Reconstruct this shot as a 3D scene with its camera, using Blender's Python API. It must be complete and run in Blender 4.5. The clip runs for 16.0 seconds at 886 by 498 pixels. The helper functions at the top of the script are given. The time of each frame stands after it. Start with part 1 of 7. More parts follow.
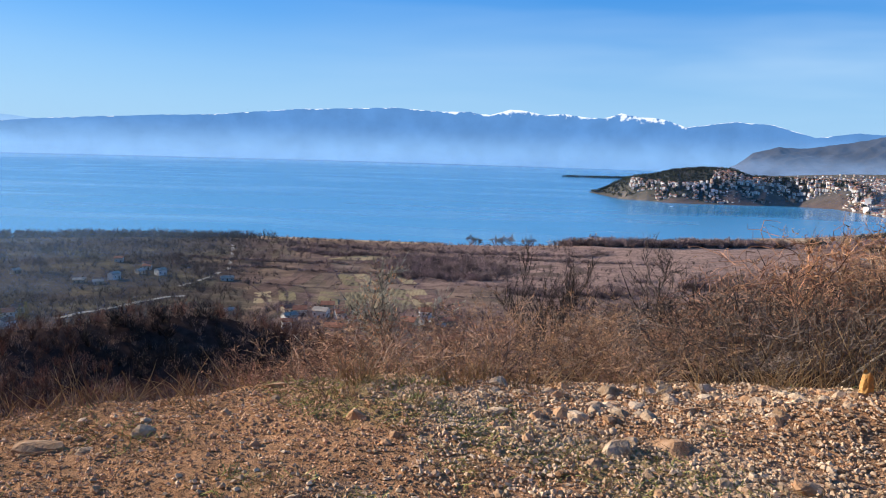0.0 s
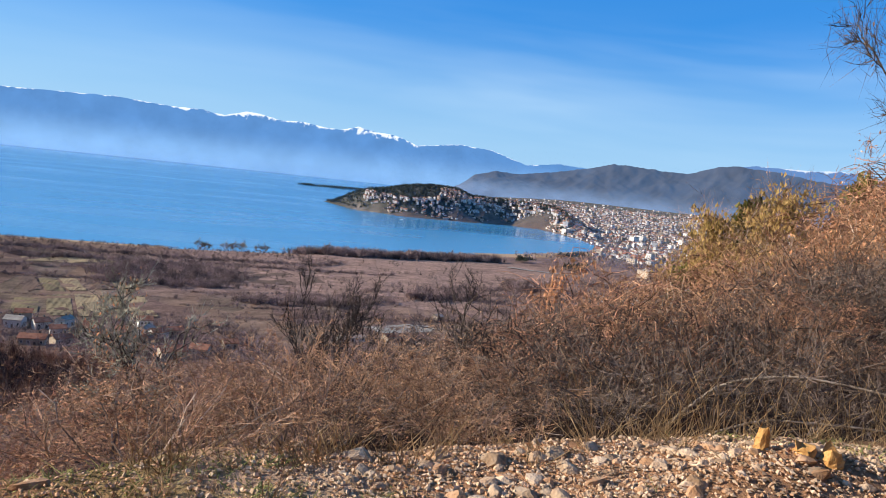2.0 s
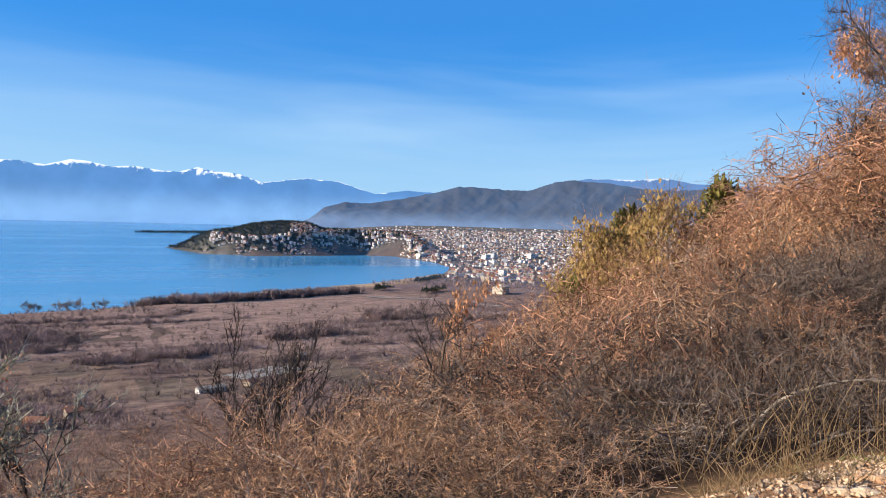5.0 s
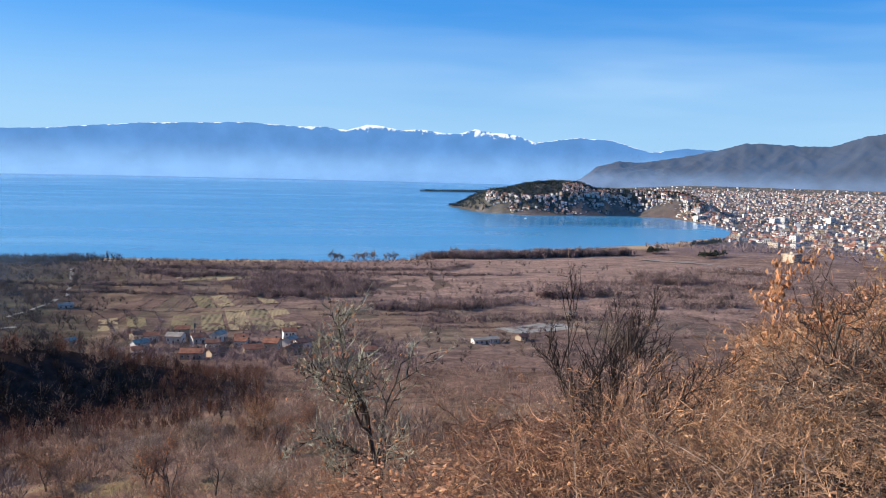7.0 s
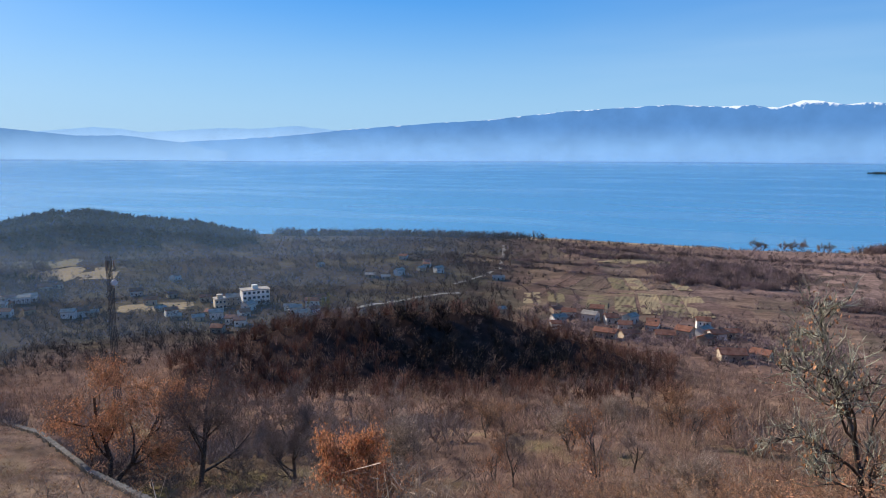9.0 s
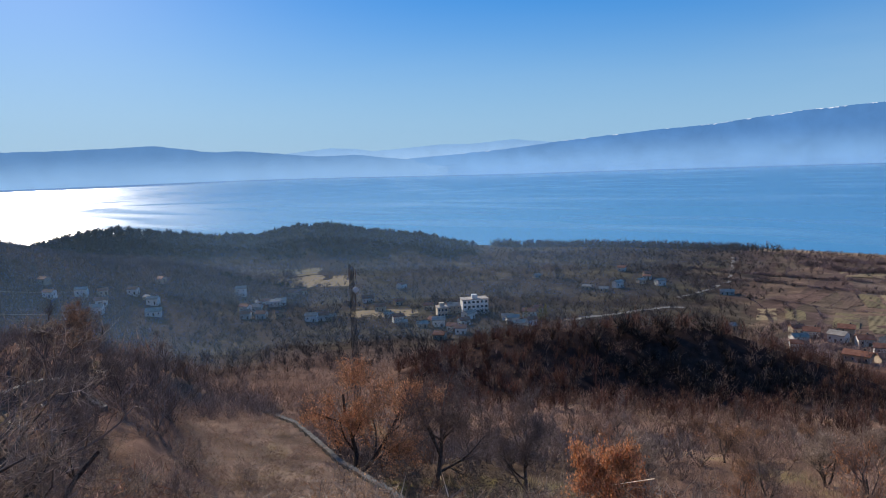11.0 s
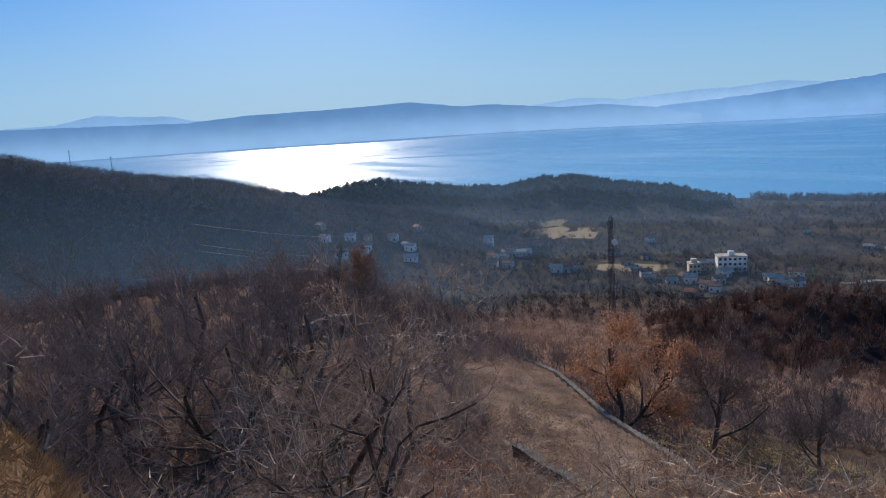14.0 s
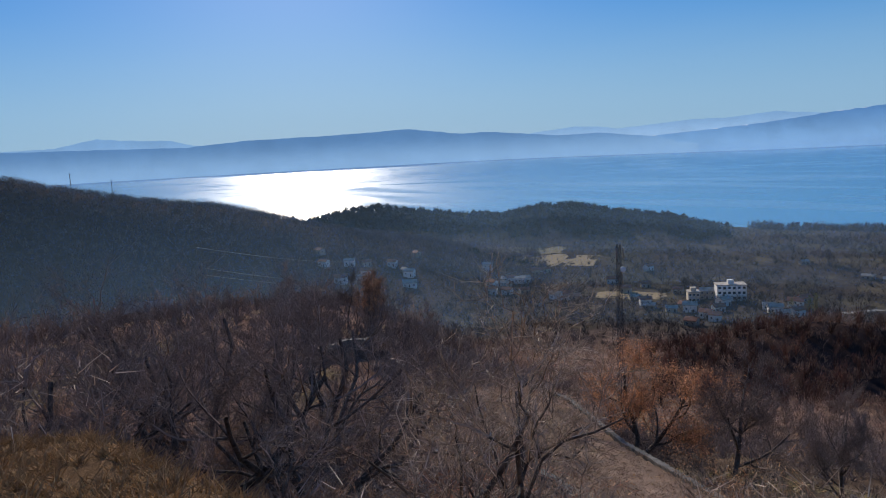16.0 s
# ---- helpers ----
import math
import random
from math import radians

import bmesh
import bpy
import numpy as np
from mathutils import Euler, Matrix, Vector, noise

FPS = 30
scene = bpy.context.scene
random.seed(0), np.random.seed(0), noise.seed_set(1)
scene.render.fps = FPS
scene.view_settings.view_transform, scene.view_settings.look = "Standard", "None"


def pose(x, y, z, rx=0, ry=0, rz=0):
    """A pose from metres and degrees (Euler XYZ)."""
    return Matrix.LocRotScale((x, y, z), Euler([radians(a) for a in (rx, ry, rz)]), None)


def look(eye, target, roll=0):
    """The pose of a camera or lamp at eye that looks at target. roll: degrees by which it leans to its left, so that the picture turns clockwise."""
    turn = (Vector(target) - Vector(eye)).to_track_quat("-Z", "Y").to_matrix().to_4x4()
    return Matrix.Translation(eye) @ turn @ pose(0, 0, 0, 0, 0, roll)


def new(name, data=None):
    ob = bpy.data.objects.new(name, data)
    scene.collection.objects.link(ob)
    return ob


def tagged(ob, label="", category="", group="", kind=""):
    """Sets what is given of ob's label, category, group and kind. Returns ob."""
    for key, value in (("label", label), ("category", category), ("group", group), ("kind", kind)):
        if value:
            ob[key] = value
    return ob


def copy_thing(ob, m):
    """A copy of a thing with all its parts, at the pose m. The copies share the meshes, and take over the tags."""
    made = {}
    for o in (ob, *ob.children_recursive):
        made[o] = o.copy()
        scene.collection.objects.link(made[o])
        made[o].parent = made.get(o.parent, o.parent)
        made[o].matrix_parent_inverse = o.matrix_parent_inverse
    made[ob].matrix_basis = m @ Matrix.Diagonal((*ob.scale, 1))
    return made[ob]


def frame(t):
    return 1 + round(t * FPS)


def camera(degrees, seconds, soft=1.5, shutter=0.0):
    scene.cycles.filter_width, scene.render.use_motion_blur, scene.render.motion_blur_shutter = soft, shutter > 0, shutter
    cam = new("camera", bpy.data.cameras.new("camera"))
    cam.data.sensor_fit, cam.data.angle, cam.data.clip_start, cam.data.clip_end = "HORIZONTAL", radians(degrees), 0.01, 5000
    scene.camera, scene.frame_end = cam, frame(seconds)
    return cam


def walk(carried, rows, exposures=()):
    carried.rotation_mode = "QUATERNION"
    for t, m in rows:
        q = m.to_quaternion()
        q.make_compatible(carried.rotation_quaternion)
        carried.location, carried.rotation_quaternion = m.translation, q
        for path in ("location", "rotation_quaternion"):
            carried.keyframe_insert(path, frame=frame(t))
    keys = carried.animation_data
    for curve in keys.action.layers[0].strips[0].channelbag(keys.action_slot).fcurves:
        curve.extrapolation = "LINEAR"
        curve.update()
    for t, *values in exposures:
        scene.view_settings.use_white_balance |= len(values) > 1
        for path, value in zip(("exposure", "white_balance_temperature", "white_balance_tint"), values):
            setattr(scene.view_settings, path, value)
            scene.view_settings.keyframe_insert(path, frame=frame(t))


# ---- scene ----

# ---- camera ----
# seconds, x, y, z, then the turns about x, y and z in degrees
PATH = [
    (0.0, 0.000, 0.000, 1.600, 82.11, -1.79, 0.25),
    (0.5, -0.184, 0.298, 1.590, 82.75, -3.14, -9.11),
    (1.0, -0.344, 0.643, 1.580, 82.09, -3.83, -12.22),
    (1.5, -0.495, 0.964, 1.570, 83.60, -5.58, -15.66),
    (2.0, -0.629, 1.265, 1.533, 84.26, -6.31, -20.54),
    (2.5, -0.762, 1.565, 1.497, 83.41, -3.41, -22.91),
    (3.0, -0.929, 1.824, 1.460, 87.20, -2.86, -27.49),
    (5.5, -1.461, 3.055, 1.360, 87.39, -1.70, -32.56),
    (6.0, -1.551, 3.394, 1.340, 87.29, -1.91, -27.12),
    (6.5, -1.729, 3.629, 1.336, 85.42, -1.47, -22.84),
    (7.0, -1.982, 3.700, 1.332, 83.62, -1.54, -11.03),
    (7.5, -2.255, 3.668, 1.328, 81.74, -1.40, 3.80),
    (8.0, -2.530, 3.601, 1.324, 80.97, -1.20, 10.94),
    (8.5, -2.751, 3.526, 1.320, 80.88, -0.80, 14.65),
    (9.0, -2.898, 3.404, 1.313, 81.91, -0.03, 21.34),
    (9.5, -3.058, 3.235, 1.306, 83.15, -0.11, 25.50),
    (10.0, -3.256, 3.073, 1.299, 83.26, 0.63, 30.66),
    (12.5, -5.200, 2.259, 1.266, 82.46, 2.69, 45.00),
    (13.0, -5.580, 2.091, 1.262, 81.50, 3.04, 48.21),
    (13.5, -5.858, 1.890, 1.259, 79.76, 4.10, 54.04),
    (14.0, -6.044, 1.601, 1.255, 80.19, 3.64, 57.59),
    (14.5, -6.209, 1.239, 1.251, 82.37, 1.99, 55.43),
    (15.0, -6.403, 0.883, 1.248, 83.24, 2.59, 56.46),
    (15.5, -6.630, 0.529, 1.244, 82.87, 3.06, 57.46),
    (16.0, -6.853, 0.136, 1.240, 82.29, 3.09, 57.43),
]
cam = camera(63.6, 16.0, 1.0)
EXPOSURES = [(0.0, 0.74), (6.5, 0.8), (8.0, 0.73), (10.2, 0.5), (12.3, 0.27), (13.2, 0.3), (14.0, 0.4), (14.6, 0.26), (16.0, 0.2)]
walk(cam, [(t, pose(x, y, z, rx, ry, rz)) for t, x, y, z, rx, ry, rz in PATH], EXPOSURES)

# ---- light ----
SUN_AZ, SUN_EL = 68.5, 23.0          # degrees to the left of +y, and above the horizon
world = bpy.data.worlds.new("winter_sky")
scene.world = world
world.use_nodes = True
wn, wl = world.node_tree.nodes, world.node_tree.links
wn.clear()
w_out = wn.new("ShaderNodeOutputWorld")
w_bg = wn.new("ShaderNodeBackground")
w_sky = wn.new("ShaderNodeTexSky")
w_sky.sky_type = "NISHITA"
w_sky.sun_disc = False
w_sky.sun_elevation = radians(SUN_EL)
w_sky.sun_rotation = radians(-SUN_AZ)
w_sky.altitude = 700
w_sky.air_density, w_sky.dust_density, w_sky.ozone_density = 1.0, 0.45, 4.0
w_hsv = wn.new("ShaderNodeHueSaturation")
w_hsv.inputs["Saturation"].default_value = 1.45
wl.new(w_sky.outputs[0], w_hsv.inputs["Color"])
# thin cirrus, drawn out along the wind
w_co = wn.new("ShaderNodeTexCoord")
w_map = wn.new("ShaderNodeMapping")
w_map.inputs["Rotation"].default_value = (radians(5), radians(-3), radians(-25))
w_map.inputs["Scale"].default_value = (1.0, 1.4, 9.0)
w_noise = wn.new("ShaderNodeTexNoise")
w_noise.inputs["Scale"].default_value = 1.6
w_noise.inputs["Detail"].default_value = 3.0
w_noise.inputs["Roughness"].default_value = 0.55
w_noise.inputs["Distortion"].default_value = 0.5
wl.new(w_co.outputs["Generated"], w_map.inputs["Vector"])
wl.new(w_map.outputs[0], w_noise.inputs["Vector"])
w_ramp = wn.new("ShaderNodeValToRGB")
w_ramp.color_ramp.elements[0].position = 0.34
w_ramp.color_ramp.elements[0].color = (0, 0, 0, 1)
w_ramp.color_ramp.elements[1].position = 0.82
w_ramp.color_ramp.elements[1].color = (0.75, 0.75, 0.75, 1)
wl.new(w_noise.outputs["Fac"], w_ramp.inputs["Fac"])
w_even = wn.new("ShaderNodeMix")
w_even.data_type = "RGBA"
w_even.inputs["Factor"].default_value = 0.5
wl.new(w_hsv.outputs["Color"], w_even.inputs["A"])
w_even.inputs["B"].default_value = (0.85, 3.5, 9.6, 1)
# the cirrus lies low and to the north
w_cs = wn.new("ShaderNodeSeparateXYZ")
wl.new(w_co.outputs["Generated"], w_cs.inputs[0])
w_ch = wn.new("ShaderNodeMapRange")
w_ch.interpolation_type = "SMOOTHSTEP"
w_ch.inputs["From Min"].default_value, w_ch.inputs["From Max"].default_value = 0.26, 0.1
wl.new(w_cs.outputs["Z"], w_ch.inputs["Value"])
w_cx = wn.new("ShaderNodeMapRange")
w_cx.inputs["From Min"].default_value, w_cx.inputs["From Max"].default_value = -0.35, 0.55
w_cx.inputs["To Min"].default_value = 0.12
wl.new(w_cs.outputs["X"], w_cx.inputs["Value"])
w_c1 = wn.new("ShaderNodeMath")
w_c1.operation = "MULTIPLY"
wl.new(w_ch.outputs["Result"], w_c1.inputs[0])
wl.new(w_cx.outputs["Result"], w_c1.inputs[1])
w_c2 = wn.new("ShaderNodeMath")
w_c2.operation = "MULTIPLY"
wl.new(w_c1.outputs[0], w_c2.inputs[0])
wl.new(w_ramp.outputs["Color"], w_c2.inputs[1])
w_mix = wn.new("ShaderNodeMix")
w_mix.data_type = "RGBA"
wl.new(w_c2.outputs[0], w_mix.inputs["Factor"])
wl.new(w_even.outputs["Result"], w_mix.inputs["A"])
w_mix.inputs["B"].default_value = (5.4, 7.2, 9.4, 1)
# pale haze low over the horizon
w_sep = wn.new("ShaderNodeSeparateXYZ")
wl.new(w_co.outputs["Generated"], w_sep.inputs[0])
w_low = wn.new("ShaderNodeMapRange")
w_low.interpolation_type = "SMOOTHSTEP"
w_low.inputs["From Min"].default_value, w_low.inputs["From Max"].default_value = 0.24, 0.0
w_low.inputs["To Min"].default_value, w_low.inputs["To Max"].default_value = 0.0, 0.85
wl.new(w_sep.outputs["Z"], w_low.inputs["Value"])
w_haze = wn.new("ShaderNodeMix")
w_haze.data_type = "RGBA"
wl.new(w_low.outputs["Result"], w_haze.inputs["Factor"])
wl.new(w_mix.outputs["Result"], w_haze.inputs["A"])
w_haze.inputs["B"].default_value = (3.45, 5.9, 8.3, 1)
w_bg.inputs["Strength"].default_value = 0.068
wl.new(w_haze.outputs["Result"], w_bg.inputs["Color"])
wl.new(w_bg.outputs[0], w_out.inputs["Surface"])

sun_data = bpy.data.lights.new("sun", "SUN")
sun_data.energy, sun_data.angle, sun_data.color = 5.0, radians(0.55), (1.0, 0.9, 0.76)
sun = new("sun", sun_data)
a, e = radians(SUN_AZ), radians(SUN_EL)
sun_way = Vector((-math.sin(a) * math.cos(e), math.cos(a) * math.cos(e), math.sin(e)))
sun.matrix_world = look(sun_way * 100, (0, 0, 0))


# ---- materials ----
def nodes_of(name):
    m = bpy.data.materials.new(name)
    m.use_nodes = True
    return m, m.node_tree.nodes, m.node_tree.links, m.node_tree.nodes["Principled BSDF"]


def mix_rgb(n, l, fac, a, b, how="MIX"):
    k = n.new("ShaderNodeMix")
    k.data_type, k.blend_type = "RGBA", how
    for sock, v in (("Factor", fac), ("A", a), ("B", b)):
        if hasattr(v, "is_linked"):
            l.new(v, k.inputs[sock])
        elif isinstance(v, tuple):
            k.inputs[sock].default_value = (*v, 1)
        else:
            k.inputs[sock].default_value = v
    return k.outputs["Result"]


def noise_fac(n, l, scale, detail=4.0, lo=0.35, hi=0.65, coord="Object", rough=0.55):
    co = n.new("ShaderNodeTexCoord")
    t = n.new("ShaderNodeTexNoise")
    t.inputs["Scale"].default_value, t.inputs["Detail"].default_value, t.inputs["Roughness"].default_value = scale, detail, rough
    if coord == "World":
        l.new(n.new("ShaderNodeNewGeometry").outputs["Position"], t.inputs["Vector"])
    else:
        l.new(co.outputs[coord], t.inputs["Vector"])
    r = n.new("ShaderNodeMapRange")
    r.inputs["From Min"].default_value, r.inputs["From Max"].default_value = lo, hi
    l.new(t.outputs["Fac"], r.inputs["Value"])
    return r.outputs["Result"]


def bump(n, l, bsdf, fac, strength, distance):
    b = n.new("ShaderNodeBump")
    b.inputs["Strength"].default_value, b.inputs["Distance"].default_value = strength, distance
    l.new(fac, b.inputs["Height"])
    l.new(b.outputs[0], bsdf.inputs["Normal"])


def surface(name, dark, light, scale=4.0, rough=0.85, vary=0.35, by="object", fine=40.0, relief=0.4, depth=0.02, spec=0.08, thin=0.0):
    """Two-tone noise colour, varied from object to object or island to island, with a fine relief."""
    m, n, l, b = nodes_of(name)
    c = mix_rgb(n, l, noise_fac(n, l, scale, coord="World"), dark, light)
    if vary:
        rnd = n.new("ShaderNodeObjectInfo").outputs["Random"] if by == "object" else n.new("ShaderNodeNewGeometry").outputs["Random Per Island"]
        hsv = n.new("ShaderNodeHueSaturation")
        r = n.new("ShaderNodeMapRange")
        r.inputs["To Min"].default_value, r.inputs["To Max"].default_value = 1 - vary, 1 + vary
        l.new(rnd, r.inputs["Value"])
        l.new(r.outputs["Result"], hsv.inputs["Value"])
        l.new(c, hsv.inputs["Color"])
        c = hsv.outputs["Color"]
    l.new(c, b.inputs["Base Color"])
    b.inputs["Roughness"].default_value = rough
    b.inputs["Specular IOR Level"].default_value = spec
    if relief:
        bump(n, l, b, noise_fac(n, l, fine, 5.0, 0.2, 0.8, "World"), relief, depth)
    if thin:
        # leaves, grass and hair-thin twigs let part of the light through
        tr, mx = n.new("ShaderNodeBsdfTranslucent"), n.new("ShaderNodeMixShader")
        l.new(c, tr.inputs["Color"])
        mx.inputs["Fac"].default_value = thin
        l.new(b.outputs[0], mx.inputs[1])
        l.new(tr.outputs[0], mx.inputs[2])
        l.new(mx.outputs[0], n["Material Output"].inputs["Surface"])
    return m


BARK = surface("bark", (0.055, 0.042, 0.035), (0.15, 0.12, 0.1), 6.0, 0.9, 0.3, relief=0.8)
TWIG = surface("brown_twigs", (0.15, 0.082, 0.048), (0.5, 0.29, 0.165), 1.2, 0.7, 0.65, "island", relief=0, thin=0.06)
TWIG_GREY = surface("grey_twigs", (0.16, 0.115, 0.085), (0.5, 0.38, 0.285), 1.2, 0.65, 0.5, "island", relief=0, thin=0.14)
TWIG_RED = surface("russet_twigs", (0.15, 0.072, 0.045), (0.48, 0.25, 0.15), 0.8, 0.7, 0.65, "island", relief=0, thin=0.06)
STRAW = surface("dry_grass", (0.23, 0.15, 0.078), (0.48, 0.34, 0.19), 3.0, 0.8, 0.3, "island", relief=0, thin=0.5)
GRASS = surface("short_grass", (0.16, 0.165, 0.045), (0.36, 0.33, 0.12), 3.0, 0.8, 0.3, "island", relief=0)
LEAF_DRY = surface("dry_oak_leaves", (0.38, 0.17, 0.08), (0.64, 0.33, 0.175), 2.0, 0.6, 0.45, "island", relief=0, thin=0.22)
LEAF_GOLD = surface("golden_leaves", (0.25, 0.17, 0.05), (0.5, 0.33, 0.13), 1.5, 0.6, 0.4, "island", relief=0, thin=0.45)
LEAF_GREEN = surface("evergreen_sprays", (0.085, 0.095, 0.026), (0.25, 0.2, 0.06), 1.0, 0.6, 0.4, "island", relief=0, thin=0.3)
LICHEN = surface("lichened_twigs", (0.17, 0.165, 0.115), (0.46, 0.44, 0.33), 1.5, 0.7, 0.4, "island", relief=0)
BUD = surface("dry_buds", (0.24, 0.135, 0.075), (0.58, 0.35, 0.19), 1.5, 0.8, 0.45, "island", relief=0, thin=0.3)
FLUFF = surface("pale_seed_heads", (0.34, 0.29, 0.24), (0.52, 0.46, 0.4), 3.0, 0.9, 0.2, "island", relief=0)
# toned darker than the other scrub, as the ridge stands backlit
RIDGE_WOOD = surface("backlit_ridge_wood", (0.1, 0.076, 0.068), (0.23, 0.172, 0.15), 0.02, 0.9, 0.35, "island", relief=0)
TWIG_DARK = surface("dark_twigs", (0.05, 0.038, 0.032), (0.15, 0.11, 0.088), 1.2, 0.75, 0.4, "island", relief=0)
FAR_TWIG = surface("bare_scrub", (0.17, 0.107, 0.079), (0.4, 0.262, 0.194), 0.05, 0.9, 0.5, "island", relief=0, thin=0.12)
TAN_SCRUB = surface("tan_scrub", (0.24, 0.155, 0.098), (0.46, 0.32, 0.21), 0.05, 0.9, 0.4, "island", relief=0, thin=0.16)
# scrub colour for the knoll's shadowed hollow
KNOLL_SHADE = surface("shadow_toned_scrub", (0.02, 0.016, 0.014), (0.055, 0.042, 0.036), 0.1, 0.9, 0.3, "island", relief=0)
KNOLL_WOOD = surface("russet_oak_scrub", (0.04, 0.024, 0.02), (0.27, 0.135, 0.09), 0.11, 0.9, 0.5, "island", relief=0)
PLAIN_WOOD = surface("grey_hedge_wood", (0.1, 0.073, 0.068), (0.38, 0.27, 0.245), 0.07, 0.9, 0.45, "island", relief=0)
# darker than the hedge wood; puts the valley trees' backlit look into the colour
VALLEY_WOOD = surface("dark_backlit_wood", (0.05, 0.041, 0.037), (0.17, 0.128, 0.108), 0.09, 0.9, 0.4, "island", relief=0)
FAR_PINE = surface("dark_pines", (0.03, 0.038, 0.028), (0.06, 0.066, 0.045), 0.03, 0.9, 0.3, "island", relief=0)
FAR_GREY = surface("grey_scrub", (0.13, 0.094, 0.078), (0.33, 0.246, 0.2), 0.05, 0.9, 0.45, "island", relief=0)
STONE = surface("limestone", (0.28, 0.175, 0.1), (0.53, 0.385, 0.255), 9.0, 0.9, 0.3, relief=0.7, depth=0.01, fine=60)
STONE_RED = surface("ochre_stone", (0.33, 0.17, 0.08), (0.5, 0.31, 0.18), 9.0, 0.9, 0.3, relief=0.7, depth=0.01, fine=60)
STONE_WALL = surface("old_masonry", (0.075, 0.066, 0.06), (0.165, 0.148, 0.132), 1.5, 0.9, 0.15, relief=0.9, depth=0.05, fine=8)
PLASTER = surface("white_plaster", (0.53, 0.5, 0.46), (0.76, 0.72, 0.67), 0.05, 0.85, 0.3, "island", relief=0.2)
PLASTER_TAN = surface("cream_plaster", (0.34, 0.27, 0.2), (0.52, 0.43, 0.33), 0.05, 0.85, 0.3, "island", relief=0.2)
ROOF = surface("clay_roof_tiles", (0.25, 0.1, 0.06), (0.4, 0.19, 0.12), 0.5, 0.85, 0.3, "island", fine=5, relief=0.5, depth=0.1)
ROOF_GREY = surface("weathered_roof", (0.27, 0.225, 0.18), (0.43, 0.375, 0.31), 0.4, 0.95, 0.2, "island", relief=0.2, spec=0.05)
STEEL = surface("weathered_steel", (0.045, 0.045, 0.05), (0.09, 0.09, 0.095), 2.0, 0.5, 0.0, relief=0)
GLASS_DARK, n_, l_, b_ = nodes_of("window_glass")
b_.inputs["Base Color"].default_value = (0.03, 0.04, 0.05, 1)
b_.inputs["Roughness"].default_value = 0.08
ROAD = surface("pale_track", (0.2, 0.175, 0.145), (0.33, 0.295, 0.25), 0.2, 0.9, 0.0, relief=0.3)
REED = surface("dry_reeds", (0.3, 0.19, 0.1), (0.44, 0.3, 0.17), 0.02, 0.9, 0.2, "island", relief=0)

# the ground: cover colours by place, with stones, litter and tufts at two scales
GROUND, n_, l_, b_ = nodes_of("ground_cover")
at = n_.new("ShaderNodeAttribute")
at.attribute_name = "cover"
c = mix_rgb(n_, l_, noise_fac(n_, l_, 0.35, 6.0, 0.3, 0.7, "World"), (0.62, 0.62, 0.62), (1.3, 1.3, 1.3))
c = mix_rgb(n_, l_, 1.0, at.outputs["Color"], c, "MULTIPLY")
c2 = mix_rgb(n_, l_, noise_fac(n_, l_, 14.0, 6.0, 0.25, 0.75, "World"), (0.55, 0.55, 0.55), (1.4, 1.4, 1.4))
c = mix_rgb(n_, l_, 1.0, c, c2, "MULTIPLY")
# strips of ploughed, fallow and green land on the plain
pos = n_.new("ShaderNodeNewGeometry").outputs["Position"]
mp = n_.new("ShaderNodeMapping")
mp.inputs["Rotation"].default_value = (0, 0, radians(18))
mp.inputs["Scale"].default_value = (1 / 26, 1 / 85, 0)
l_.new(pos, mp.inputs["Vector"])
vo = n_.new("ShaderNodeTexVoronoi")
vo.distance = "CHEBYCHEV"
vo.inputs["Scale"].default_value, vo.inputs["Randomness"].default_value = 1.0, 0.8
l_.new(mp.outputs[0], vo.inputs["Vector"])
sp = n_.new("ShaderNodeSeparateColor")
l_.new(vo.outputs["Color"], sp.inputs[0])
strip = n_.new("ShaderNodeValToRGB")
strip.color_ramp.interpolation = "CONSTANT"
for k, (p, col) in enumerate(((0.0, (0.075, 0.055, 0.048)), (0.3, (0.13, 0.085, 0.065)), (0.5, (0.1, 0.09, 0.055)), (0.62, (0.2, 0.14, 0.09)), (0.78, (0.12, 0.1, 0.075)), (0.9, (0.27, 0.2, 0.13)))):
    el = strip.color_ramp.elements[k] if k < 2 else strip.color_ramp.elements.new(p)
    el.position, el.color = p, (*col, 1)
l_.new(sp.outputs[0], strip.inputs["Fac"])
c3 = mix_rgb(n_, l_, 1.0, strip.outputs["Color"], c2, "MULTIPLY")
c3 = mix_rgb(n_, l_, 1.0, c3, mix_rgb(n_, l_, noise_fac(n_, l_, 0.05, 6.0, 0.3, 0.7, "World"), (0.6, 0.6, 0.6), (1.35, 1.35, 1.35)), "MULTIPLY")
c = mix_rgb(n_, l_, at.outputs["Alpha"], c, c3)
# tussocks, ditches and damp patches drawn out across the plain
mp2 = n_.new("ShaderNodeMapping")
mp2.inputs["Scale"].default_value = (0.03, 0.075, 0.0)
l_.new(pos, mp2.inputs["Vector"])
pn = n_.new("ShaderNodeTexNoise")
pn.inputs["Scale"].default_value, pn.inputs["Detail"].default_value, pn.inputs["Roughness"].default_value = 1.0, 8.0, 0.68
l_.new(mp2.outputs[0], pn.inputs["Vector"])
pr = n_.new("ShaderNodeMapRange")
pr.inputs["From Min"].default_value, pr.inputs["From Max"].default_value = 0.36, 0.62
l_.new(pn.outputs["Fac"], pr.inputs["Value"])
c = mix_rgb(n_, l_, 1.0, c, mix_rgb(n_, l_, pr.outputs["Result"], (0.68, 0.66, 0.66), (1.32, 1.26, 1.22)), "MULTIPLY")
l_.new(c, b_.inputs["Base Color"])
b_.inputs["Roughness"].default_value = 0.95
b_.inputs["Specular IOR Level"].default_value = 0.0
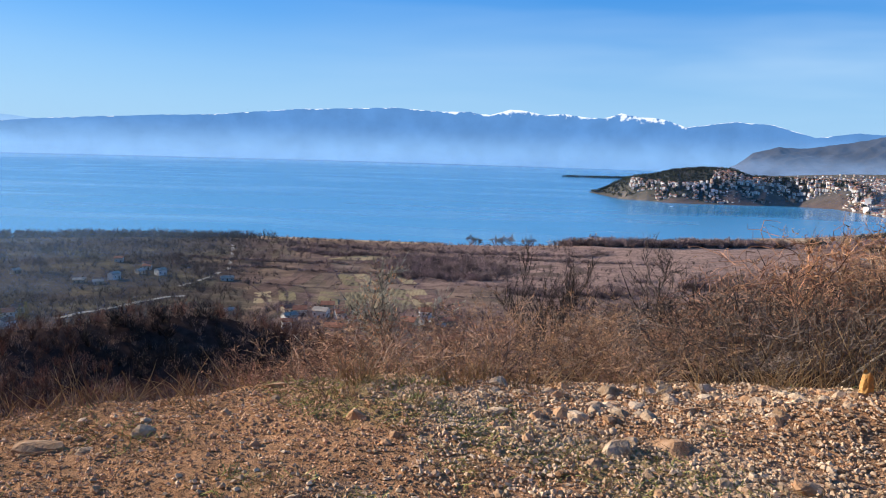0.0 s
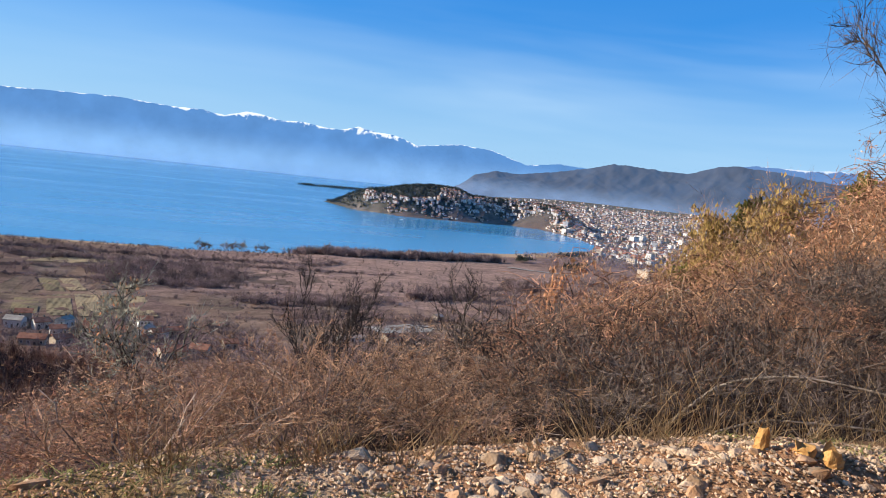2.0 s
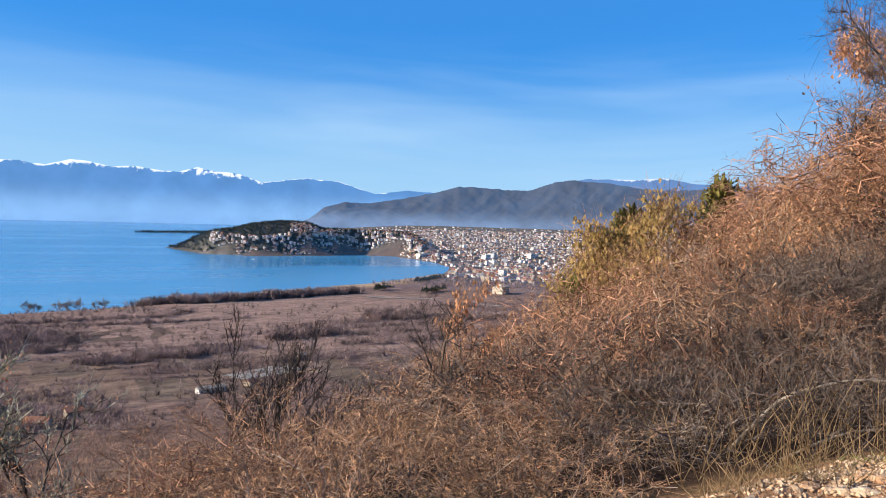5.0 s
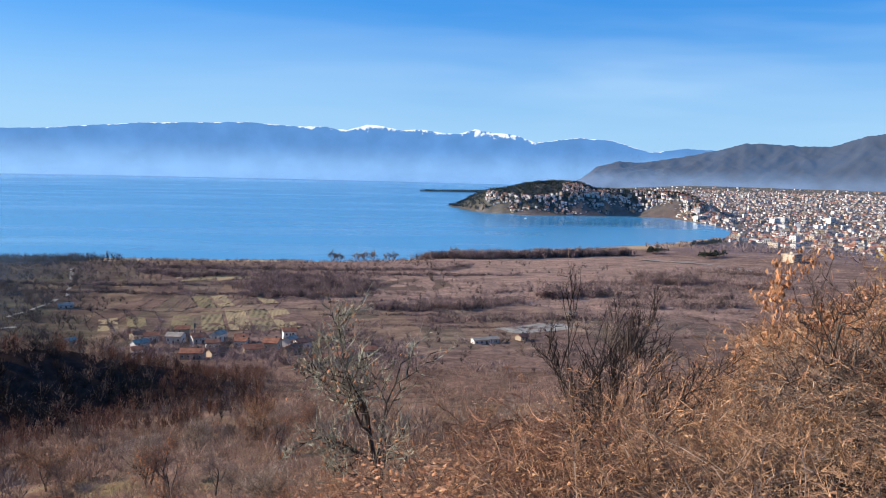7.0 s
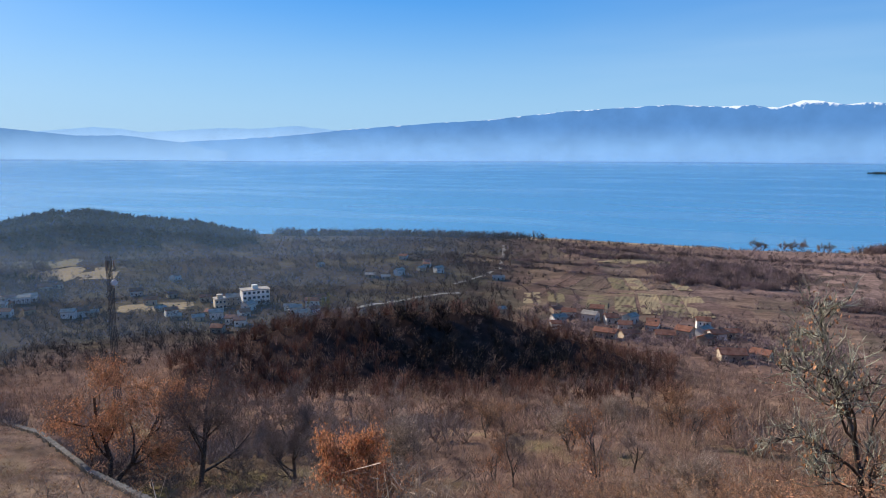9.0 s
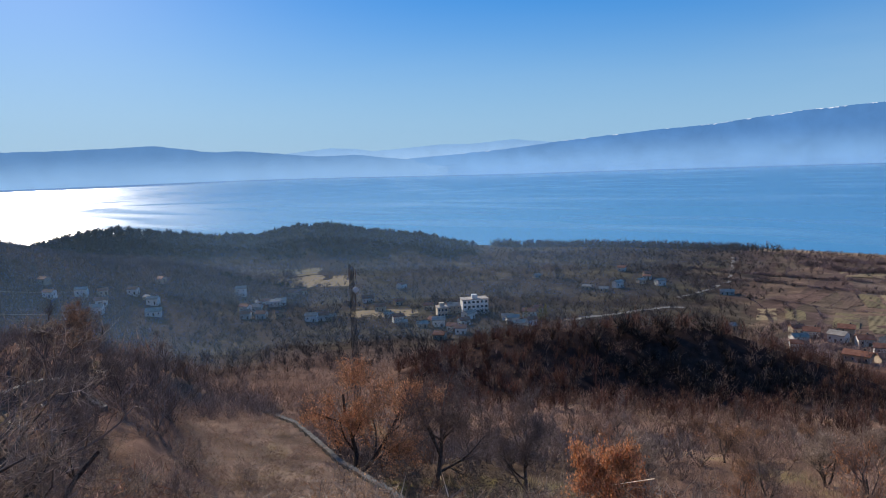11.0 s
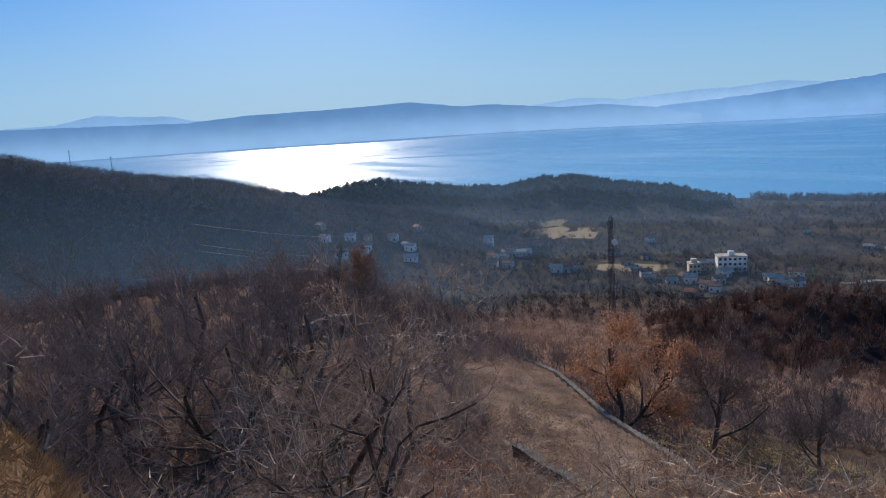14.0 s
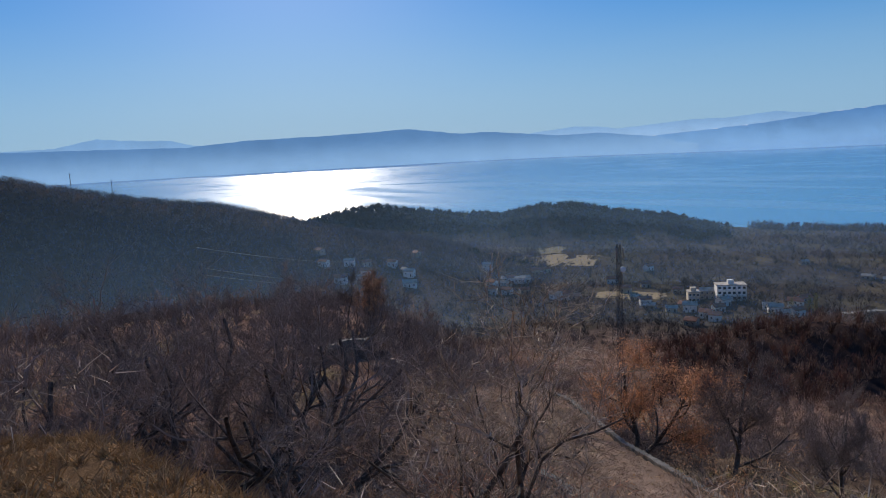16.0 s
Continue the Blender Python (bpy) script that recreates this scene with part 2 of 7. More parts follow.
bump(n_, l_, b_, noise_fac(n_, l_, 22.0, 8.0, 0.2, 0.8, "World", 0.7), 1.0, 0.03)

# the lake: wind-ruffled water with calmer streaks
WATER, n_, l_, b_ = nodes_of("lake_water")
geo = n_.new("ShaderNodeNewGeometry")
mp = n_.new("ShaderNodeMapping")
mp.inputs["Rotation"].default_value = (0, 0, radians(20))
mp.inputs["Scale"].default_value = (0.0011, 0.0055, 1)
l_.new(geo.outputs["Position"], mp.inputs["Vector"])
ns = n_.new("ShaderNodeTexNoise")
ns.inputs["Scale"].default_value, ns.inputs["Detail"].default_value = 1.0, 2.2
l_.new(mp.outputs[0], ns.inputs["Vector"])
mr = n_.new("ShaderNodeMapRange")
mr.inputs["From Min"].default_value, mr.inputs["From Max"].default_value = 0.48, 0.68
mr.inputs["To Min"].default_value, mr.inputs["To Max"].default_value = 0.235, 0.13
l_.new(ns.outputs["Fac"], mr.inputs["Value"])
l_.new(mr.outputs["Result"], b_.inputs["Roughness"])
b_.inputs["Base Color"].default_value = (0.055, 0.245, 0.42, 1)
b_.inputs["IOR"].default_value = 1.33
bump(n_, l_, b_, noise_fac(n_, l_, 0.05, 3.0, 0.2, 0.8, "World"), 0.07, 0.6)


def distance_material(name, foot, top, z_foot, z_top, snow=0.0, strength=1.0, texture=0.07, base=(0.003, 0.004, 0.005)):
    """A far backdrop: air haze painted as its own glow from pale foot to blue crest, snow on the heights."""
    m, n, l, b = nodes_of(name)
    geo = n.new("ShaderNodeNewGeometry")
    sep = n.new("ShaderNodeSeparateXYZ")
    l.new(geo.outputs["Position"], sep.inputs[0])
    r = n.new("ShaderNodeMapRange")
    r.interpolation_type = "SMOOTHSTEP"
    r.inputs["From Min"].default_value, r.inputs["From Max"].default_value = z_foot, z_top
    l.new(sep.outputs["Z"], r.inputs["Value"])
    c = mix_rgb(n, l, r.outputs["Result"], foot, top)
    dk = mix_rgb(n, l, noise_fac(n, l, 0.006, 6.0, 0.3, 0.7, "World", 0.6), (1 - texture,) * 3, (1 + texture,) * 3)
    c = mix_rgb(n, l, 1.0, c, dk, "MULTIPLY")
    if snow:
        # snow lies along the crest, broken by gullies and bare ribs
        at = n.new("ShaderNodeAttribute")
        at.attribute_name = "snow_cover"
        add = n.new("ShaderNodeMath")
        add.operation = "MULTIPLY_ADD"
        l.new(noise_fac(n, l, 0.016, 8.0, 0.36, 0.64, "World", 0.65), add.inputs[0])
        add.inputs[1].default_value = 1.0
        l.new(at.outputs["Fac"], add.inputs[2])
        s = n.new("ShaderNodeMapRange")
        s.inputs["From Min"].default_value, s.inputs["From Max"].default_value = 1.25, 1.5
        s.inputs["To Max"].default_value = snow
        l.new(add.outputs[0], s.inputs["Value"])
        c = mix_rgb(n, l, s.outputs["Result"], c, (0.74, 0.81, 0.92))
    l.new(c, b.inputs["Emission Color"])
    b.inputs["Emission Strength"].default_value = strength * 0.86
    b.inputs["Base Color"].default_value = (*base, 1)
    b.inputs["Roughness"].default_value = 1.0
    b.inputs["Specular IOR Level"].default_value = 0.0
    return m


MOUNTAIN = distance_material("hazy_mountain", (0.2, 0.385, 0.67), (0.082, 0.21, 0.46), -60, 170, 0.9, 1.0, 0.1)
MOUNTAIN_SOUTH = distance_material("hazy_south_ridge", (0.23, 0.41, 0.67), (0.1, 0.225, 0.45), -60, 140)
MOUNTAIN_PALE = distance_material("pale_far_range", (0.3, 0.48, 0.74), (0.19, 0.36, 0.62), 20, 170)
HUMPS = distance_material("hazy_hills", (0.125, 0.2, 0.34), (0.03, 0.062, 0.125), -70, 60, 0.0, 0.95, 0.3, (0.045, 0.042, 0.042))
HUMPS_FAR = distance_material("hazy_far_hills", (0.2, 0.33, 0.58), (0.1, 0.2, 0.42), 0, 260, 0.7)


def veil_material(name, tint):
    """Thin mist and stand-in air haze: lets most light pass and scatters a little of the sun's and sky's."""
    m, n, l, b = nodes_of(name)
    n.remove(b)
    at = n.new("ShaderNodeAttribute")
    at.attribute_name = "mist_amount"
    clear = n.new("ShaderNodeBsdfTransparent")
    back, front, both, mix = n.new("ShaderNodeBsdfTranslucent"), n.new("ShaderNodeBsdfDiffuse"), n.new("ShaderNodeMixShader"), n.new("ShaderNodeMixShader")
    for sh in (back, front):
        sh.inputs["Color"].default_value = (*tint, 1)
    l.new(back.outputs[0], both.inputs[1])
    l.new(front.outputs[0], both.inputs[2])
    l.new(at.outputs["Fac"], mix.inputs["Fac"])
    l.new(clear.outputs[0], mix.inputs[1])
    l.new(both.outputs[0], mix.inputs[2])
    l.new(mix.outputs[0], n["Material Output"].inputs["Surface"])
    return m


MIST = veil_material("haze_and_mist", (0.36, 0.58, 0.9))


# ---- meshes from arrays ----
def mesh_of(name, verts, faces, materials, face_mat=None, smooth=False):
    """A mesh from an (n, 3) array and a list of (m, k) index arrays."""
    me = bpy.data.meshes.new(name)
    verts = np.asarray(verts, np.float32)
    faces = [np.asarray(f, np.int32) for f in faces if len(f)]
    me.vertices.add(len(verts))
    me.vertices.foreach_set("co", verts.ravel())
    total = np.concatenate([np.full(len(f), f.shape[1], np.int32) for f in faces])
    loops = np.concatenate([f.ravel() for f in faces])
    me.loops.add(len(loops))
    me.loops.foreach_set("vertex_index", loops)
    me.polygons.add(len(total))
    start = np.concatenate([[0], np.cumsum(total)[:-1]]).astype(np.int32)
    me.polygons.foreach_set("loop_start", start)
    me.polygons.foreach_set("loop_total", total)
    for m in materials if isinstance(materials, (list, tuple)) else [materials]:
        me.materials.append(m)
    if face_mat is not None:
        me.polygons.foreach_set("material_index", np.asarray(face_mat, np.int32))
    me.polygons.foreach_set("use_smooth", np.full(len(total), smooth))
    me.update(calc_edges=True)
    return me


def part(name, data, parent=None, label="", at=None):
    """Links a mesh, or a bmesh with its material, as one object under a thing or a part."""
    if isinstance(data, tuple):
        bm, material = data
        me = bpy.data.meshes.new(name)
        bm.to_mesh(me)
        bm.free()
        me.materials.append(material)
        data = me
    ob = new(name, data)
    ob.parent = parent
    if at is not None:
        ob.matrix_basis = at
    return tagged(ob, label) if label else ob


class Shape:
    """Gathers tapered rods, spikes, leaves and boxes as arrays; becomes one mesh."""

    def __init__(self):
        self.v, self.f3, self.f4, self.n = [], [], [], 0

    def _add(self, v, f3=None, f4=None):
        if f3 is not None:
            self.f3.append(f3 + self.n)
        if f4 is not None:
            self.f4.append(f4 + self.n)
        self.v.append(v)
        self.n += len(v)

    def rods(self, p0, p1, r0, r1, sides=3):
        p0, p1 = np.atleast_2d(p0).astype(float), np.atleast_2d(p1).astype(float)
        m = len(p0)
        u, w = frame_of(p1 - p0)
        ang = np.arange(sides) * 2 * np.pi / sides
        ring = u[:, None] * np.cos(ang)[None, :, None] + w[:, None] * np.sin(ang)[None, :, None]
        a = p0[:, None] + ring * np.broadcast_to(r0, m)[:, None, None]
        b = p1[:, None] + ring * np.broadcast_to(r1, m)[:, None, None]
        base = (np.arange(m) * 2 * sides)[:, None]
        k = np.arange(sides)
        q = np.stack([base + k, base + (k + 1) % sides, base + sides + (k + 1) % sides, base + sides + k], -1)
        self._add(np.concatenate([a, b], 1).reshape(-1, 3), None, q.reshape(-1, 4))

    def spikes(self, p0, p1, r0):
        p0, p1 = np.atleast_2d(p0).astype(float), np.atleast_2d(p1).astype(float)
        m = len(p0)
        u, w = frame_of(p1 - p0)
        ang = np.arange(3) * 2 * np.pi / 3
        ring = u[:, None] * np.cos(ang)[None, :, None] + w[:, None] * np.sin(ang)[None, :, None]
        a = p0[:, None] + ring * np.broadcast_to(r0, m)[:, None, None]
        base = (np.arange(m) * 4)[:, None]
        k = np.arange(3)
        t = np.stack([base + k, base + (k + 1) % 3, base + 3 + 0 * k], -1)
        self._add(np.concatenate([a, p1[:, None]], 1).reshape(-1, 3), t.reshape(-1, 3))

    def leaves(self, p, way, size, rng):
        """Folded leaves of four triangles: a keel and two wings."""
        p, way = np.atleast_2d(p), np.atleast_2d(way)
        m = len(p)
        way = way / (np.linalg.norm(way, axis=1, keepdims=True) + 1e-9)
        u, w = frame_of(way + rng.normal(0, 0.3, way.shape))
        s = np.broadcast_to(size, m)[:, None]
        tip, mid = p + way * s, p + way * s * 0.5 + w * s * 0.07
        v = np.stack([p, mid + u * s * 0.3 + w * s * 0.12, tip, mid - u * s * 0.3 + w * s * 0.12, mid], 1)
        base = (np.arange(m) * 5)[:, None]
        t = np.concatenate([base + np.array([[i, j, k]]) for i, j, k in ((0, 1, 4), (1, 2, 4), (2, 3, 4), (3, 0, 4))])
        self._add(v.reshape(-1, 3), t)

    def boxes(self, c, half, turn=None):
        """Boxes by centre, half sizes and turn about z."""
        c, half = np.atleast_2d(c).astype(float), np.atleast_2d(half).astype(float)
        m = len(c)
        corner = np.array([[x, y, z] for z in (-1, 1) for x, y in ((-1, -1), (1, -1), (1, 1), (-1, 1))], float)
        v = corner[None] * half[:, None]
        if turn is not None:
            cs, sn = np.cos(turn)[:, None], np.sin(turn)[:, None]
            v = np.stack([v[..., 0] * cs - v[..., 1] * sn, v[..., 0] * sn + v[..., 1] * cs, v[..., 2]], -1)
        v = v + c[:, None]
        q = np.array([(0, 3, 2, 1), (4, 5, 6, 7), (0, 1, 5, 4), (1, 2, 6, 5), (2, 3, 7, 6), (3, 0, 4, 7)])
        self._add(v.reshape(-1, 3), None, (np.arange(m)[:, None, None] * 8 + q).reshape(-1, 4))

    def mesh(self, name, material, smooth=False):
        f3 = np.concatenate(self.f3) if self.f3 else np.zeros((0, 3), int)
        f4 = np.concatenate(self.f4) if self.f4 else np.zeros((0, 4), int)
        return mesh_of(name, np.concatenate(self.v), [f3, f4], material, None, smooth)


def tube(name, c, radii, sides, material):
    """One bent rod with shared rings along the points c."""
    u, w = frame_of(np.gradient(c, axis=0))
    a = np.arange(sides) * 2 * np.pi / sides
    v = c[:, None] + (u[:, None] * np.cos(a)[None, :, None] + w[:, None] * np.sin(a)[None, :, None]) * np.asarray(radii)[:, None, None]
    i = np.arange(len(c) * sides).reshape(len(c), sides)
    q = np.stack([i[:-1], np.roll(i, -1, 1)[:-1], np.roll(i, -1, 1)[1:], i[1:]], -1).reshape(-1, 4)
    return mesh_of(name, v.reshape(-1, 3), [q], material, None, True)


def frame_of(d):
    d = d / (np.linalg.norm(d, axis=1, keepdims=True) + 1e-9)
    ref = np.where(np.abs(d[:, 2:]) < 0.9, np.array([[0.0, 0, 1]]), np.array([[1.0, 0, 0]]))
    u = np.cross(d, ref)
    u /= np.linalg.norm(u, axis=1, keepdims=True) + 1e-9
    return u, np.cross(d, u)


# ---- the lie of the land ----
LAKE_Z = -119.0
rng_land = np.random.default_rng(7)
WAVES = [(2.0 ** k, rng_land.uniform(0, 6.28, 4), rng_land.uniform(0, 3.14, 2)) for k in range(6)]


def rough_field(x, y, scale):
    """Soft fractal unevenness, about -1 to 1, with features of that many metres."""
    out = 0
    for f, ph, an in WAVES:
        k = 2 * np.pi * f / scale
        u = x * np.cos(an[0]) + y * np.sin(an[0])
        w = x * np.cos(an[1] + 1.3) + y * np.sin(an[1] + 1.3)
        out = out + (np.sin(k * u + ph[0] + 1.7 * np.sin(k * 0.6 * w + ph[1])) * np.sin(k * w + ph[2] + np.sin(k * 0.7 * u + ph[3]))) / f ** 0.85
    return out * 0.6


def step(lo, hi, v):
    s = np.clip((v - lo) / (hi - lo), 0, 1)
    return s * s * (3 - 2 * s)


def lake_level(r, az=0.0):
    """The water's height: it lifts with distance as the far shore comes up through the haze."""
    return LAKE_Z + (30.0 + 22.0 * step(30, 55, az)) * step(2600, 4760, r)


# the lake's shore, as a closed line of water
SHORE = np.array([(-4800, -1800), (-1900, -500), (-1250, 250), (-1130, 600), (-830, 800), (-650, 828), (-534, 853), (-425, 895),
                  (-247, 928), (-61, 910), (11, 908), (126, 927), (305, 1029), (477, 1079), (640, 1150), (807, 1261), (930, 1430), (990, 1615),
                  (1018, 1853), (950, 1940), (787, 1897), (612, 1909), (496, 2044), (463, 2348), (560, 2440), (900, 2560), (1060, 3000),
                  (1130, 3400), (800, 3430), (560, 3450), (800, 3500), (1200, 3580), (1300, 3800), (1000, 3860), (830, 3900), (1000, 3960), (1450, 4150), (1600, 4900), (-4800, 4900)], float)


def shore_distance(x, y):
    """Metres from the shore: positive on land, negative in the water."""
    best, inside = np.full(np.shape(x), 1e9), np.zeros(np.shape(x), bool)
    for (ax, ay), (bx, by) in zip(SHORE, np.roll(SHORE, -1, 0)):
        dx, dy = bx - ax, by - ay
        t = np.clip(((x - ax) * dx + (y - ay) * dy) / (dx * dx + dy * dy), 0, 1)
        best = np.minimum(best, np.hypot(x - ax - t * dx, y - ay - t * dy))
        cross = ((ay > y) != (by > y)) & (x < dx * (y - ay) / (dy if dy else 1e-9) + ax)
        inside ^= cross
    return np.where(inside, -best, best)


def ridge(z, az, r, crest, r0, front, back):
    """Raises the land to a crest whose height goes with the bearing."""
    c = np.interp(az, crest[0], crest[1])
    w = np.exp(-(((r - r0) / np.where(r < r0, front, back)) ** 2))
    return z + np.maximum(c - z, 0) * w


PROFILE = ([-3, -0.6, 0, 0.3, 0.8, 3, 10, 20, 36, 50, 66, 110, 160, 250, 395, 600, 850, 1200],
           [0, 0, -0.02, -0.1, -0.45, -1.7, -5.6, -11, -17, -21.5, -26, -44, -57, -78, -97, -108, -116, -117])
WALL_A, WALL_B = np.array((-27.0, 31.0)), np.array((-98.0, 69.0))     # the terrace wall
WALL_LONG = float(np.hypot(*(WALL_B - WALL_A)))


def along_wall(x, y):
    """Metres along the terrace wall, and across it: positive on its lower side."""
    d = (WALL_B - WALL_A) / WALL_LONG
    return (x - WALL_A[0]) * d[0] + (y - WALL_A[1]) * d[1], (x - WALL_A[0]) * d[1] - (y - WALL_A[1]) * d[0]


def ground_z(x, y):
    x, y = np.asarray(x, float), np.asarray(y, float)
    r, az = np.hypot(x, y), np.degrees(np.arctan2(-x, y))
    rho = np.hypot(x - 1, y + 6) - 10.9 + 0.12 * np.sin(x * 1.1 + 0.6 * np.sin(2.3 * x))
    z = np.interp(rho, *PROFILE) - 0.16 * step(-2.4, 0.2, rho) * step(2, 24, az)
    # a low berm where the gravel ends
    z = z + 0.17 * np.exp(-((x - 2.8) / 0.8) ** 2 - ((y - 4.2) / 0.36) ** 2)
    # gentler to the south-west beyond the first bank
    s = step(45, 70, az) * step(14, 34, rho) * (1 - step(95, 260, rho))
    z = z + s * 0.75 * (-13 - z)
    # the spur beside the path
    z = z + 18 * np.exp(-(((x - 33) / 19) ** 2) - ((y - 11) / 17) ** 2) * step(-0.4, 5, rho)
    # the grassy bank beyond the path's end
    bank = 0.25 * (x + 7.5) + 0.1 * rough_field(x, y, 5.0)
    edge = np.interp(x, [-26, -22, -18.6, -14, -9], [-1.3, 0.5, 1.5, 1.6, 1.2])
    z = z + np.maximum(bank - z, 0) * step(1.6, -0.6, y - edge) * step(-7.0, -8.5, x) * step(-28, -24, x) * step(-14, -9, y)
    # the hillside behind
    z = z + 0.55 * np.maximum(0, -9 - y + 0.4 * np.abs(x)) * step(0, 1, (-y - 4) / 10)
    # the wooded knoll
    t = radians(24)
    u = x * -math.sin(t) + y * math.cos(t)
    w = x * math.cos(t) + y * math.sin(t)
    z = z + 21 * np.exp(-(((u - 235) / np.where(u < 235, 25, 38)) ** 2) - (np.abs(w + 2) / 70) ** 2.6)
    z = ridge(z, az, r, ([52, 60, 64, 69, 75, 79, 82, 86, 89, 100, 130], [-105, -83, -72, -56, -36, -29, -22, -12, -3, 14, 20]), 640, 130, 260)
    z = ridge(z, az, r, ([34, 37.5, 40.5, 42.5, 45.3, 47.5, 50, 53.3, 57, 60, 63, 66, 69, 74], [-118, -112, -99, -97, -88, -80, -81, -90, -87, -78, -70, -75, -85, -95]), 960, 150, 110)
    sd = shore_distance(x, y)
    lz = lake_level(r, az)
    far = step(1100, 1700, r) * (az < 0)
    z = np.where(far > 0, z * (1 - far) + far * (lz + 1.5 + 42 * step(1900, 3900, r) * step(-19, -32, az)), z)
    z = ridge(z, az, r, ([-33, -30.5, -29.2, -27.2, -25, -22.9, -21.8, -19.8, -17.6, -16.3, -14, -12.5, -11.1], [-118, -66, -53, -51, -50, -48, -31, -28, -37, -51, -66, -82, -106]), 2230, 190, 170)
    flat = lz + 0.5
    z = flat + (np.maximum(z, flat) - flat) * step(0, 70, sd)
    z = np.where(sd < 0, lz - np.minimum(9, 0.12 * -sd) - 0.02, z)
    # unevenness grows with distance
    amp = 0.035 * step(-4, 0, rho) + 0.3 * step(1, 30, rho) + 1.2 * step(60, 200, rho) * step(10, 120, sd)
    z = z + amp * rough_field(x, y, 9.0) * (rho < 90) + amp * rough_field(x, y, 80.0) * step(40, 90, rho) * step(5, 60, sd)
    z = z + 0.03 * rough_field(x, y, 1.3) * (r < 14)
    # the drop under the terrace wall
    al, ac = along_wall(x, y)
    ln = WALL_LONG
    shelf = np.interp(al, [0, 21.9, 39.8, 63.4, 99.7], [-18.2, -23.1, -25.7, -31.6, -40.0]) - 0.16 * ac
    k = step(-15, -9, ac) * (1 - step(0.0, 0.6, ac)) * step(-7, 0, al) * (1 - step(ln - 12, ln, al))
    z = z * (1 - k) + shelf * k
    z = z - 2.2 * step(-0.1, 0.7, ac) * (1 - step(18, 40, ac)) * step(-4, 2, al) * (1 - step(ln - 2, ln + 6, al))
    return z


def ground_cover(x, y, z):
    """Colour of what lies on the ground: stony soil, litter, pasture, marsh, town; some shade is painted in."""
    r, az = np.hypot(x, y), np.degrees(np.arctan2(-x, y))
    rho = np.hypot(x - 1, y + 6) - 10.9
    sd = shore_distance(x, y)
    n1, n2, n3 = rough_field(x, y, 2.2), rough_field(x + 40, y, 26.0), rough_field(x, y + 90, 140.0)

    def lay(c, new_c, k):
        k = np.clip(k, 0, 1)[..., None]
        return c * (1 - k) + np.array(new_c) * k
    c = np.zeros((*np.shape(x), 3)) + np.array((0.165, 0.104, 0.078))
    c = lay(c, (0.2, 0.14, 0.085), 0.6 * step(0.1, 0.7, n2) * (rho > 3) * (rho < 200))
    c = lay(c, (0.2, 0.132, 0.088), 0.7 * step(14, 24, rho) * (1 - step(190, 260, rho)) * step(24, 8, az) * step(-0.3, 0.5, n2))
    c = lay(c, (0.16, 0.14, 0.06), 0.6 * step(0.4, 0.9, n2) * (rho > 20) * (rho < 160))
    c = lay(c, (0.46, 0.255, 0.135), 1 - step(0.5, 1.6, rho))
    c = lay(c, (0.54, 0.4, 0.28), 0.7 * (1 - step(0.2, 1.2, rho)) * step(-0.1, 0.5, n1) * step(-1.2, 0.4, x))
    c = lay(c, (0.3, 0.26, 0.1), 0.5 * (1 - step(0.3, 1.5, rho)) * step(0.25, 0.6, rough_field(x, y, 3.7)) * step(2.4, 3.4, r))
    # litter under the thicket, painted darker for the shade inside it
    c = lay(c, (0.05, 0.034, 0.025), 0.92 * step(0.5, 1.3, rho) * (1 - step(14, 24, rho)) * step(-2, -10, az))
    plain = step(250, 420, r)
    c = lay(c, (0.185, 0.125, 0.105), plain)
    c = lay(c, (0.26, 0.175, 0.135), 0.7 * plain * step(0.1, 0.7, n3))
    # valley ground toned down along with its backlit woods
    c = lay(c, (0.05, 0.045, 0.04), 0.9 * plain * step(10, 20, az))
    c = lay(c, (0.13, 0.108, 0.07), 0.6 * plain * step(0.35, 0.55, rough_field(x * 0.7 + y * 0.7, (y - x) * 2.2, 190.0)) * step(10, 20, az))
    c = lay(c, (0.085, 0.08, 0.05), 0.4 * plain * step(0.2, 0.7, -n3 + 0.3 * n2) * (az > 5))
    # knoll ground painted near-black for its shaded front
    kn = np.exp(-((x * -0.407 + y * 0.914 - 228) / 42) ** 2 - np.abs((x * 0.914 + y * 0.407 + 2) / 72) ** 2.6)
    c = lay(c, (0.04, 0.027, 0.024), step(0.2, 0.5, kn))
    marsh = step(520, 600, r) * (1 - step(1000, 1100, r)) * step(2, -8, az) * step(-38, -28, az)
    c = lay(c, (0.29, 0.195, 0.155), 0.85 * marsh * step(-0.5, 0.2, n3 + 0.4))
    c = lay(c, (0.36, 0.23, 0.13), (1 - step(35, 60, sd)) * (sd > 0) * (r < 1400) * step(32, 26, az))
    c = lay(c, (0.135, 0.122, 0.108), step(1250, 1450, r) * (az < -10) * step(5, 25, sd))
    c = lay(c, (0.13, 0.125, 0.1), step(2900, 3300, r) * (az < 0))
    # ridge ground painted dark, so that the ridge looks backlit
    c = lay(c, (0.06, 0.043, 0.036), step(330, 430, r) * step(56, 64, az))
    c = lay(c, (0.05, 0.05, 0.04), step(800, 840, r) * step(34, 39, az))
    c = lay(c, (0.06, 0.065, 0.045), step(1950, 2050, r) * (1 - step(2450, 2500, r)) * (az < -10) * np.where(az > -21, 0.75, 0.3))
    c = lay(c, (0.3, 0.25, 0.19), 0.55 * step(-16.8, -16, az) * step(-12.9, -13.5, az) * step(34, 20, sd) * step(-0.4, 0.2, n2) * (r > 1900) * (r < 2300))
